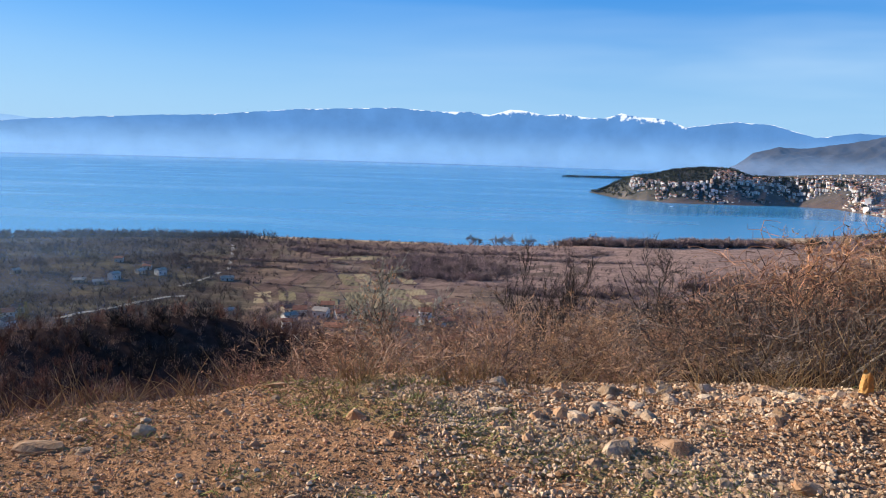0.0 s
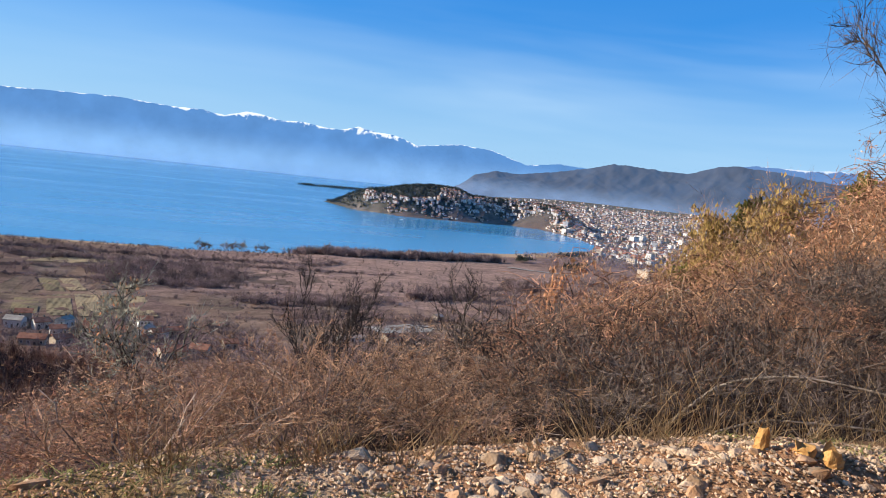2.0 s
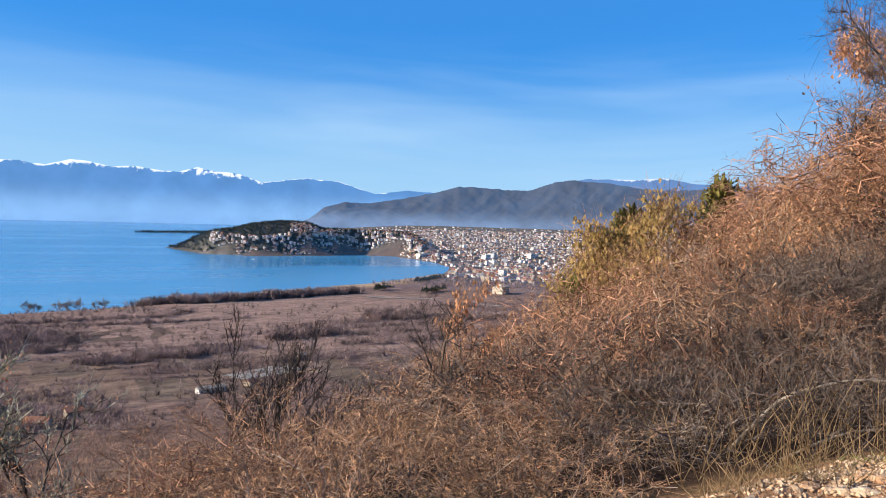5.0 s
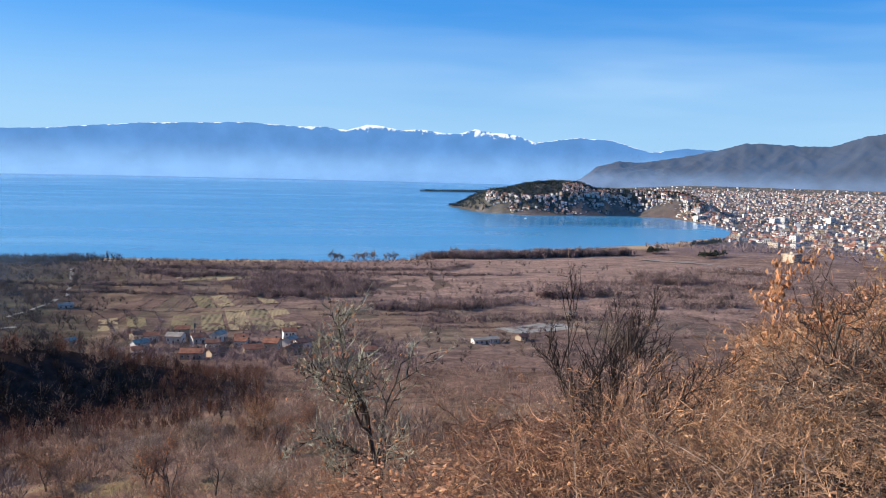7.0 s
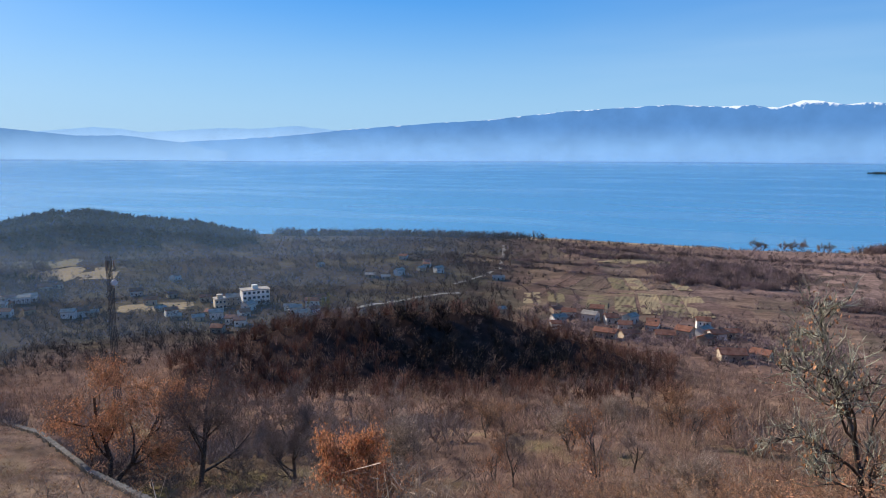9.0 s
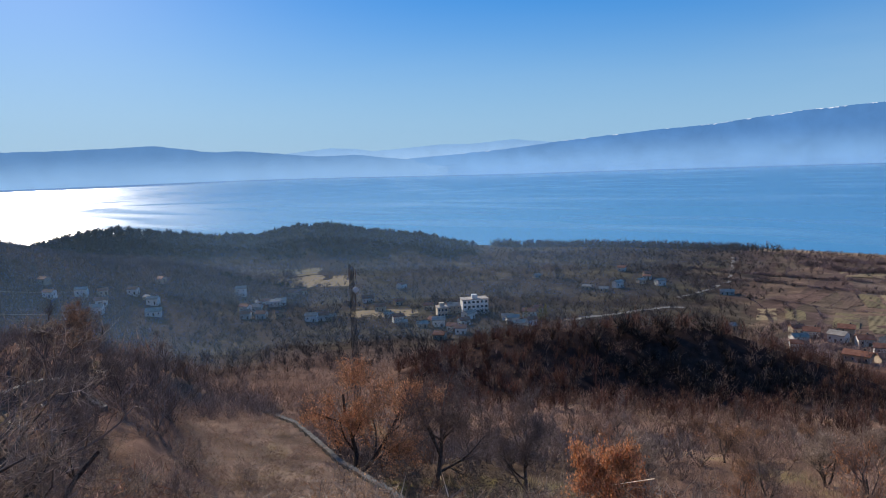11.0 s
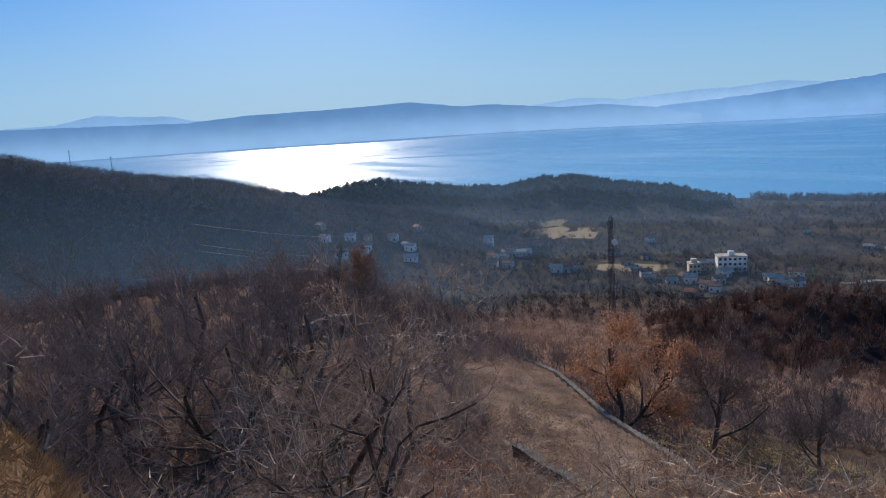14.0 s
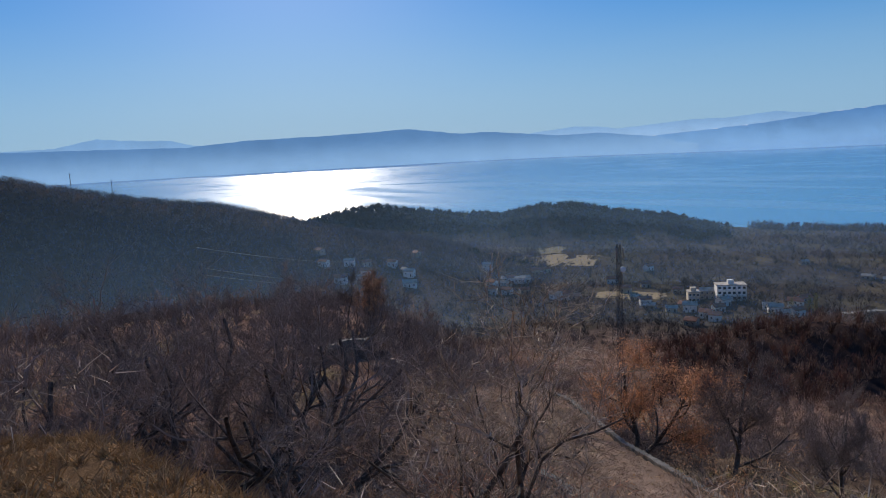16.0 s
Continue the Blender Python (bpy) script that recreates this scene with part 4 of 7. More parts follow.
def eye_limit(az):
    """How high, in degrees above the eye's level, the shrubs may stand in each direction."""
    return np.interp(az, [-75, -63.8, -61.6, -60, -58.3, -56, -54, -52, -48.7, -45, -40, -36, -30, -25, -20, -14, -8, 0, 10, 20, 40, 55, 62, 75, 90], [17, 11.5, 9.4, 6.9, 4.9, 3.0, 2.3, 1.9, -0.9, -3.6, -5.7, -7.2, -9, -11, -13.5, -16, -20, -22, -24, -25, -24, -18, -13, -9, -6])


rng = np.random.default_rng(5)
done = []
tries = 0
while len(done) < 380 and tries < 16000:
    tries += 1
    az, rho = (rng.uniform(-80, 93) if rng.uniform() < 0.75 else rng.uniform(-80, -30)), 1.1 + 46 * rng.uniform(0, 1) ** 1.5
    x, y = 1 - math.sin(radians(az)) * (10.9 + rho), -6 + math.cos(radians(az)) * (10.9 + rho)
    v_az = math.degrees(math.atan2(-(x + 1.5), y - 2.5))
    dense = float(np.interp(v_az, [-80, -20, -8, 5, 25, 50, 62, 95], [1, 1, 0.85, 0.8, 0.65, 0.5, 0.9, 1]))
    if rng.uniform() > dense or (v_az > 3 and rho < 5) or (v_az > 42 and rho < 9 + 5 * (v_az > 55)):
        continue
    # keep the terrace clear
    al, ac = along_wall(x, y)
    if -9 < al < 48 and -11 < ac < 1.4 and rng.uniform() < 0.9:
        continue
    gap = (0.55 + 0.022 * rho * 1.6) * (0.8 if v_az < -40 else 1.0)
    if any((x - a) ** 2 + (y - b) ** 2 < gap * gap for a, b in done):
        continue
    g = float(ground_z(x, y))
    dist = math.hypot(x + 1.5, y - 2.5)
    room = dist * math.tan(radians(min(float(eye_limit(v_az)), float(np.interp(dist, [4, 7, 10, 14, 20], [-15, -11, -6, 1, 30]))))) + 1.4 - g
    h = min(rng.uniform(1.3, 3.0) * (1.25 if rho > 14 else 1.0) * (1.35 if v_az < -40 else 1.0), room)
    h = max(h, rng.uniform(0.55, 0.95))
    done.append((x, y))
    if v_az < -48:
        w = [2.5, 3, 3, 2, 3.5, 1]
    elif v_az < -12:
        w = [5, 3, 3, 2, 1.6, 2] if rho < 8 else [1.5, 3, 3, 2, 4, 1]
    elif v_az < 45:
        w = [1, 3, 3, 3, 2.5, 1]
    else:
        w = [1, 2, 1, 6, 0.3, 2]
    ob_ = KINDS[rng.choice(6, p=np.array(w) / sum(w))]
    tall0 = {bramble: 1.5, hazel: 2.3, dogwood: 2.0, thorn: 2.5, oak_bush: 2.4, rose: 1.5}[ob_]
    s = h / tall0
    wide = max(s, 0.75)
    put_copy(ob_, x, y, rng.uniform(0, 360), wide, 0.05, s / wide)
SHRUB_SPOTS = done
# the mound of brambles along the lip
for k_ in range(30):
    az = -13 - 0.72 * k_
    dist = (8.6, 10.4, 12.6)[k_ % 3] + rng.uniform(-0.4, 0.4)
    x, y = -math.sin(radians(az)) * dist, math.cos(radians(az)) * dist
    h = 1.6 + dist * math.tan(radians(float(np.interp(az, [-35, -30, -24, -18.7, -15.5, -10], [-7, -7, -8, -12, -14.5, -17])))) - float(ground_z(x, y)) - rng.uniform(0, 0.25)
    if h > 0.5:
        put_copy((bramble, rose, dogwood, bramble, thorn)[k_ % 5], x, y, 67 * k_, max(0.8, h / 1.9), 0.05, h / (1.5, 1.5, 2.0, 1.5, 2.5)[k_ % 5] / max(0.8, h / 1.9))

# taller single trees
oak_old = bare_tree("oak_tree", "large spreading bare oak with dark limbs", 9.5, 161, BARK, FAR_GREY, 1, (0.02, 0), (5, 7), 4, 0, None, 0, 0.019, 0.9, 0.2, 0.34, 0.022, 0.012, (2, 0.055, 0.007))
place_top(oak_old, -37.0, 42.3, -13.4, 9.5, 20)
oak_two = bare_tree("oak_tree", "broad bare oak with a rounded twiggy crown", 8.6, 162, BARK, FAR_GREY, 1, (0, 0), (5, 7), 4, 0, None, 0, 0.016, 0.72, 0.16, 0.28, 0.02, 0.012, (2, 0.06, 0.007))
place_top(oak_two, -31.2, 46.0, -15.8, 8.6, 80)
oak_rust = bare_tree("oak_tree", "oak keeping its rust-coloured winter leaves", 7.6, 63, BARK, TWIG, 2, (0, 0), (5, 7), 3, 12000, LEAF_DRY, 0.14, 0.016, 0.95, 0.3, 0.3, 0.05, 0.012, (3, 0.07, 0.008))
place_top(oak_rust, -48.5, 44.5, -15.6, 7.6, 10)
oak_fire = bare_tree("oak_tree", "small oak glowing with orange winter leaves", 3.7, 64, BARK, TWIG, 2, (0, 0), (4, 6), 3, 7500, LEAF_DRY, 0.1, 0.012, 0.5, 0.2, 0.25, 0.03, None, (2, 0.07, 0.004))
place_top(oak_fire, -12.0, 22.4, -6.9, 3.7)
tree_back = bare_tree("bare_tree", "bare spreading tree beyond the terrace", 9.5, 65, BARK, TWIG, 3, (0, 0), (4, 6), 4, 0, None, 0, 0.015, 0.6, 0.22, 0.35, 0.045, 0.014, (2, 0.06, 0.009))
place_top(tree_back, -80.0, 35.5, -11.6, 9.5)
thorn_front = bare_tree("thorn_tree", "crooked grey thorn tree with angular branches", 4.2, 66, BARK, TWIG_GREY, 3, (0.05, 0), (5, 7), 3, 60, FLUFF, 0.04, 0.011, 0.9, 0.42, 0.3, 0.012, 0.004, (3, 0.05, 0.003))
place(thorn_front, -14.0, 4.75, 0, 1.1)
gold_oak = bare_tree("oak_tree", "golden leaved oak with ivy on its trunk", 4.6, 67, BARK, TWIG, 3, (0, 0), (4, 6), 3, 6500, LEAF_GOLD, 0.12, 0.014, 0.7, 0.22, 0.5, 0.03)
place_top(gold_oak, 19.4, 23.2, 2.7, 4.6, 180)
orange_oak = bare_tree("oak_tree", "young oak with sparse orange leaves", 3.6, 68, BARK, TWIG, 2, (0, 0), (4, 6), 3, 1800, LEAF_DRY, 0.11, 0.012, 0.7, 0.25, 0.45, 0.02)
place_top(orange_oak, 10.3, 21.2, -0.5, 3.6)
put_copy(orange_oak, 23.5, 21.0, 70, 1.25)
put_copy(orange_oak, 22.5, 12.5, 120, 1.5)
put_copy(orange_oak, 12.6, 23.5, 200, 1.1)
put_copy(orange_oak, 5.5, 19.5, 250, 0.8)
tall_thorn = bare_tree("bare_tree", "tall bare tree standing above the bank", 6.5, 69, BARK, TWIG_DARK, 2, (-0.1, 0), (4, 6), 3, 40, LEAF_DRY, 0.08, 0.013, 0.75, 0.3, 0.45, 0.02)
place(tall_thorn, 14.0, 8.5, 0, 0.85)
put_copy(tall_thorn, 17.8, 12.2, 140, 0.6)
put_copy(tall_thorn, 5.0, 5.0, 215, 0.45, 0, 1.6)


slope_trees = [bare_tree("bare_tree", ("bare grey tree on the lower slope", "bare russet-twigged tree on the lower slope", "leaning bare brown tree on the lower slope", "pale bare tree with a broad crown on the slope")[k], 5.5, 80 + k, BARK, (FAR_GREY, FAR_TWIG, TWIG, TWIG_GREY)[k], 1 + (0, 2, 1, 3)[k], (0, 0), (4, 5), 3, 0, None, 0, 0.017, 0.72, 0.26, 0.34, 0.016, 0.009, (4, 0.1, 0.009)) for k in range(4)]
rust_tree = bare_tree("oak_tree", "bare slope oak with some russet leaves", 4.5, 86, BARK, FAR_TWIG, 2, (0, 0), (4, 6), 3, 700, LEAF_DRY, 0.15, 0.017, 0.7, 0.26, 0.36, 0.016, 0.009, (3, 0.1, 0.008))
for ob_, (x_, y_) in zip([*slope_trees, rust_tree], ((-36.0, 108.0), (-56.5, 106.0), (-6.0, 72.0), (-24.7, 51.6), (-8.0, 40.0))):
    place(ob_, x_, y_, 30)
rng = np.random.default_rng(77)
k_ = 0
while k_ < 165:
    az, r = rng.uniform(-30, 78), 24 + 125 * rng.uniform() ** 0.75
    x, y = -math.sin(radians(az)) * r, math.cos(radians(az)) * r
    al, ac = along_wall(x, y)
    if -9 < al < 48 and -14 < ac < 2 or (abs(x + 36) < 12 and abs(y - 44) < 8):
        continue
    if rough_field(x, y + 300, 46.0) < -0.25 and rng.uniform() < 0.8:
        continue
    # beyond 25 degrees only the grey tree, its tone standing in for weaker sunlight
    put_copy(rust_tree if rng.uniform() < (0.16 if az < 25 else 0.06) else slope_trees[rng.integers(0, 4) if az < 25 else 0], x, y, rng.uniform(0, 360), rng.uniform(0.4, 1.05) * (0.5 + min(r, 90) / 130), 0, rng.uniform(0.8, 1.15))
    k_ += 1


def juniper(name, label, tall, wide, seed):
    """A dense evergreen: trunk, limbs and thousands of short sprays."""
    rng = np.random.default_rng(seed)
    ob = tagged(new(name), label, "tree")
    tr, sp = Shape(), Shape()
    tr.rods([(0, 0, -0.3)], [(0, 0, tall * 0.9)], wide * 0.09, 0.02, 6)
    n = 170
    h = rng.uniform(0.08, 0.97, n)
    a = rng.uniform(0, 6.283, n)
    reach = wide * (1 - h) ** 0.7 * rng.uniform(0.55, 1.15, n)
    p0 = np.stack([0 * h, 0 * h, h * tall * 0.93], 1)
    p1 = p0 + np.stack([np.cos(a) * reach, np.sin(a) * reach, reach * rng.uniform(0.1, 0.5, n)], 1)
    tr.rods(p0, p1, 0.02, 0.006, 3)
    k = rng.integers(0, n, 5200)
    t = rng.uniform(0.35, 1.05, (5200, 1))
    c = p0[k] + (p1[k] - p0[k]) * t + rng.normal(0, 0.09, (5200, 3)) * wide
    w = (p1 - p0)[k] * 0.4 + rng.normal(0, 0.35, (5200, 3)) + (0, 0, 0.35)
    sp.leaves(c, w, rng.uniform(0.1, 0.24, 5200), rng)
    part("trunk", tr.mesh("trunk", BARK), ob)
    tagged(part("crown", sp.mesh("crown", LEAF_GREEN), ob, "olive-green needle sprays"), kind="stuff")
    return ob


jun = juniper("juniper", "olive-green juniper standing among bare bushes", 4.2, 1.1, 71)
place_top(jun, 26.2, 23.0, 3.8, 4.2)
for jx, jy, top, turn in ((21.3, 23.8, 2.3, 90), (18.2, 23.6, -0.6, 200)):
    place_top(copy_thing(jun, pose(jx, jy, 0)), jx, jy, top, 4.2, turn)


# ---- woods and scrub too many to count ----
def scrub(name, label, material, x, y, tall, rng, spikes=34, wide=0.55, thick=0.016, shape="dome", blades=False, reach=0.3, category="scrub"):
    """Bare crowns of limbs and twigs (dome), full bushes (bush), low tangles (mound) or pointed conifers (cone); one object."""
    m = len(x)
    g = ground_z(x, y)
    n = m * spikes
    base = np.repeat(np.stack([x, y, g], 1), spikes, 0)
    t = np.repeat(tall * rng.uniform(0.9, 1.1, m), spikes)[:, None]
    wd = np.repeat(wide * rng.uniform(0.75, 1.25, m), spikes)[:, None]
    slim = 1.0
    if shape in ("dome", "bush"):
        full = shape == "bush"
        a = rng.uniform(0, 6.283, n)
        lean = rng.uniform(0.05, 1, n) ** 0.7
        # outer limbs end lower, so that the crown is rounded
        up = (1.0 - 0.42 * lean ** 2)[:, None]
        way = np.stack([np.cos(a) * lean, np.sin(a) * lean, np.zeros(n)], 1) * wd * (1.35 if full else 1.1)
        limb = rng.uniform(0, 1, (n, 1)) < (0.06 if full else 0.18)
        at = np.where(limb, 0.0, rng.uniform(0.04 if full else 0.26, 0.82, (n, 1)))
        to = np.where(limb, rng.uniform(0.5, 0.85, (n, 1)), np.minimum(at + rng.uniform(0.1, 0.26, (n, 1)), 1.0))
        bend = 0.75 if full else 1.3
        p0 = base + (way * at ** bend + (0, 0, 1) * at * up) * t
        p1 = base + (way * to ** bend + (0, 0, 1) * to * up) * t + np.where(limb, 0.03, 0.075) * rng.normal(0, 1, (n, 3)) * t
        slim = np.where(limb[:, 0], 1.25, 0.8)
    else:
        u = rng.normal(0, 1, (n, 3))
        u[:, 2] = np.abs(u[:, 2]) * 1.1 - 0.55
        u /= np.linalg.norm(u, axis=1, keepdims=True)
        q = rng.uniform(0.25, 0.95, (n, 1)) ** 0.6
        taper = 1.0
        if shape == "cone":
            taper = np.clip(1.0 - (u[:, 2:] * q + 0.45) * 0.75, 0.12, 1)
        p0 = base + np.concatenate([u[:, :2] * q * wd * t * taper, (0.5 + 0.45 * u[:, 2:] * q) * t], 1)
        w = u * (0.9, 0.9, 0.5) + rng.normal(0, 0.45, (n, 3)) + (0, 0, 0.35) if shape == "cone" else u * 0.35 + rng.normal(0, 0.75, (n, 3))
        p1 = p0 + w * t * reach * rng.uniform(0.5, 1.2, (n, 1)) * wd / wide
    p0[:, 2] -= 0.05
    sh = Shape()
    r = t[:, 0] * thick * rng.uniform(0.6, 1.3, n) * slim
    if blades:
        side, up = frame_of(p1 - p0)
        a = rng.uniform(0, 6.283, (n, 1))
        o = (side * np.cos(a) + up * np.sin(a)) * r[:, None]
        sh._add(np.stack([p0 - o, p0 + o, p1], 1).reshape(-1, 3), np.arange(n * 3).reshape(-1, 3))
    else:
        sh.spikes(p0, p1, r)
    ob = new(name, sh.mesh(name, material))
    return tagged(ob, label, category, kind="stuff")


def scatter(rng, n, az, r, keep=None, power=1.0):
    a = np.radians(rng.uniform(*az, n))
    q = rng.uniform(0, 1, n)
    rr = np.sqrt(r[0] ** 2 + (r[1] ** 2 - r[0] ** 2) * q ** power)
    x, y = -np.sin(a) * rr, np.cos(a) * rr
    if keep is not None:
        k = keep(x, y, np.degrees(a), rr)
        x, y = x[k], y[k]
    return x, y


def off_terrace(x, y):
    """Clear of the terrace and, mostly, of the glade under the old oaks."""
    glade = ((x + 36) / 17) ** 2 + ((y - 44) / 12) ** 2 < 1
    return _off_wall(x, y) & ~(glade & (np.sin(x * 12.9 + y * 7.7) < 0.7))


def _off_wall(x, y):
    al, ac = along_wall(x, y)
    return ~((al > -9) & (al < 48) & (ac > -12) & (ac < 1.2))


rng = np.random.default_rng(17)
# fine tangle filling the bank between the bushes
n_ = 900
a_, q_ = np.radians(rng.uniform(-80, 22, n_)), 1.2 + 40 * rng.uniform(0, 1, n_) ** 1.5
x, y = 1 - np.sin(a_) * (10.9 + q_), -6 + np.cos(a_) * (10.9 + q_)
v_ = np.degrees(np.arctan2(-(x + 1.5), y - 2.5))
h_ = np.minimum(rng.uniform(0.7, 2.1, n_), np.hypot(x + 1.5, y - 2.5) * np.tan(np.radians(np.minimum(eye_limit(v_), np.interp(np.hypot(x + 1.5, y - 2.5), [4, 7, 10, 14, 20], [-15, -11, -6, 1, 30])) - 1.0)) + 1.4 - ground_z(x, y))
h_ = np.maximum(h_, rng.uniform(0.4, 0.7, n_))
k_ = h_ > 0.3
# the shade in the thicket's heart is put into these stems' dark colour
scrub("bank_tangle", "tangle of stems painted dark as the thicket's inner shade", TWIG_DARK, x[k_], y[k_], h_[k_] * 0.75, rng, 170, 0.85, 0.0042, "mound", True, 0.16)
n_ = 620
a_, q_ = np.radians(rng.uniform(-72, -6, n_)), 0.75 + 5.5 * rng.uniform(0, 1, n_) ** 1.3
x, y = 1 - np.sin(a_) * (10.9 + q_), -6 + np.cos(a_) * (10.9 + q_)
# dark stems along the lip paint the shade beneath the bushes
scrub("bank_tangle", "stems painted dark as shade at the thicket's foot", TWIG_DARK, x, y, rng.uniform(0.35, 0.8, n_) + 0.06 * q_, rng, 150, 0.95, 0.0055, "mound", True, 0.17)
n_ = 700
a_, q_ = np.radians(rng.uniform(22, 96, n_)), 11 + 30 * rng.uniform(0, 1, n_)
x, y = 1 - np.sin(a_) * (10.9 + q_), -6 + np.cos(a_) * (10.9 + q_)
k_ = off_terrace(x, y)
scrub("bank_tangle", "low tangle of grey stems on the lower bank", TWIG_GREY, x[k_], y[k_], rng.uniform(0.7, 2.2, n_)[k_], rng, 110, 0.75, 0.0055, "mound", True, 0.2)
x, y = rng.uniform(-46, -25, 220), rng.uniform(-7, 16, 220)
k_ = ~((y < 4) & (x > -25))
scrub("bank_tangle", "brown undergrowth beneath the bare trees", FAR_GREY, x[k_], y[k_], rng.uniform(1.2, 3.0, 220)[k_], rng, 130, 0.6, 0.007, "mound", True, 0.18)
x, y = scatter(rng, 1050, (-40, 96), (34, 72), lambda x, y, a, r: (rough_field(x, y, 30.0) > -0.6) & off_terrace(x, y), 1.1)
# west of 20 degrees a darker grey tone stands in for weaker sunlight
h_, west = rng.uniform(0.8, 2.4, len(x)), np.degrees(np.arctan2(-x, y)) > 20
scrub("hillside_scrub", "leafless scrub toned down for the dim western slope", FAR_GREY, x[west], y[west], h_[west], rng, 130, 0.6, 0.008, "bush", True, 0.24)
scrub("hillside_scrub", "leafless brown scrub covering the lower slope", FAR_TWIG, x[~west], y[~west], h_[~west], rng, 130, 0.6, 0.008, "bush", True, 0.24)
x, y = scatter(rng, 3000, (-36, 96), (68, 130), lambda x, y, a, r: (rough_field(x, y, 34.0) > -0.6) & off_terrace(x, y))
# the farther western scrub takes the same dimmer tone
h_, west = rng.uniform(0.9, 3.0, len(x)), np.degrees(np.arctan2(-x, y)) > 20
scrub("hillside_scrub", "leafless scrub toned down for the dim western slope", FAR_GREY, x[west], y[west], h_[west], rng, 80, 0.6, 0.017, "bush", True, 0.2)
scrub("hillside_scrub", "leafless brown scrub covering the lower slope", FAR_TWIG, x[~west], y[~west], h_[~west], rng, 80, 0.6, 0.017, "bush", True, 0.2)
x, y = scatter(rng, 500, (-32, 96), (45, 140), lambda x, y, a, r: (rough_field(x + 70, y, 40.0) > 0.0) & off_terrace(x, y))
scrub("hillside_scrub", "greyish leafless scrub covering the lower slope", FAR_GREY, x, y, rng.uniform(2.0, 5.2, len(x)), rng, 110, 0.42, 0.011, "dome", True, 0.3)
x, y = scatter(rng, 1900, (-34, 24), (26, 170), lambda x, y, a, r: off_terrace(x, y) & (rough_field(x - 30, y, 36.0) > -0.35) & (rng.uniform(0, 1, len(x)) < np.interp(a, [-34, 8, 20], [1, 1, 0.2])))
scrub("tan_scrub", "pale tan scrub and dry weeds on the slope", TAN_SCRUB, x, y, rng.uniform(0.7, 2.6, len(x)), rng, 80, 0.6, 0.008, "bush", True, 0.24)
x, y = scatter(rng, 8200, (-34, 96), (118, 335), lambda x, y, a, r: (rough_field(x, y, 60.0) > -1.0) & (r < np.interp(a, [-34, 0, 8, 40, 50, 96], [330, 280, 275, 300, 335, 335])))
scrub("slope_woods", "bare brown woods over the foot of the slope", FAR_TWIG, x, y, rng.uniform(1.8, 5.4, len(x)), rng, 44, 0.46, 0.014, "bush", True)
x, y = scatter(rng, 1300, (3, 43), (165, 290))
# near-black scrub paints the shadow in the hollow on its northern flank
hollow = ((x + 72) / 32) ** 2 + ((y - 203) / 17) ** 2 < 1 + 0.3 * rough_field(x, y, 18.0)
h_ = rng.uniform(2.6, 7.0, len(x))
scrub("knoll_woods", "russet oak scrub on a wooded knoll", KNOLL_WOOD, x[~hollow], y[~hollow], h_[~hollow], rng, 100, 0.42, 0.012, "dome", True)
scrub("knoll_evergreens", "near-black scrub painting the shadow in the knoll's hollow", KNOLL_SHADE, x[hollow], y[hollow], h_[hollow], rng, 110, 0.5, 0.02, "bush", True)
# dark undergrowth along the foot of the wall
al_, ac_ = rng.uniform(-4, 62, 210), 1.6 + 9 * rng.uniform(0, 1, 210) ** 1.4
dir_ = (WALL_B - WALL_A) / WALL_LONG
x, y = WALL_A[0] + dir_[0] * al_ + dir_[1] * ac_, WALL_A[1] + dir_[1] * al_ - dir_[0] * ac_
scrub("wall_undergrowth", "dark bare undergrowth along the foot of the wall", VALLEY_WOOD, x, y, rng.uniform(0.8, 2.4, 210), rng, 130, 0.6, 0.009, "mound", True, 0.2)
# low brush over the terrace
al_, ac_ = rng.uniform(-6, 70, 620), rng.uniform(-12, -0.9, 620)
d_ = (WALL_B - WALL_A) / WALL_LONG
x, y = WALL_A[0] + d_[0] * al_ + d_[1] * ac_, WALL_A[1] + d_[1] * al_ - d_[0] * ac_
scrub("terrace_brush", "low dry brush over the terrace", FAR_TWIG, x, y, rng.uniform(0.25, 1.1, 620), rng, 90, 0.7, 0.012, "mound", True, 0.26)
# plain: orchards and gardens to the south, thickets, hedges and open marsh to the north
def strewn(rng, n, cx, cy, hx, hy, turn=0.0):
    """Spots scattered over an oval patch of land."""
    a, q = rng.uniform(0, 6.283, n), np.sqrt(rng.uniform(0, 1, n)) * rng.uniform(0.75, 1.1, n)
    u, w, t = np.cos(a) * q * hx, np.sin(a) * q * hy, radians(turn)
    return cx + u * math.cos(t) - w * math.sin(t), cy + u * math.sin(t) + w * math.cos(t)


def along(rng, points, wide, gap):
    """Spots along a line of points, spread over a width."""
    p = np.array(points, float)
    s = np.concatenate([[0], np.cumsum(np.hypot(*np.diff(p, axis=0).T))])
    t = rng.uniform(0, s[-1], int(s[-1] / gap))
    o = rng.normal(0, wide / 3, (2, len(t)))
    return np.interp(t, s, p[:, 0]) + o[0], np.interp(t, s, p[:, 1]) + o[1]


def open_land(x, y, a, r):
    """The wide marsh meadow and the strip fields stay free of bushes."""
    marsh = (a < -12) & (a > -29) & (r > 690) & (r < 1000)
    valley = ((x + 530) / 95) ** 2 + ((y - 452) / 36) ** 2 < 1
    valley |= ((x + 352) / 36) ** 2 + ((y - 366) / 24) ** 2 < 1
    return ~(marsh | valley | ((x > -140) & (x < 5) & (y > 430) & (y < 610)))


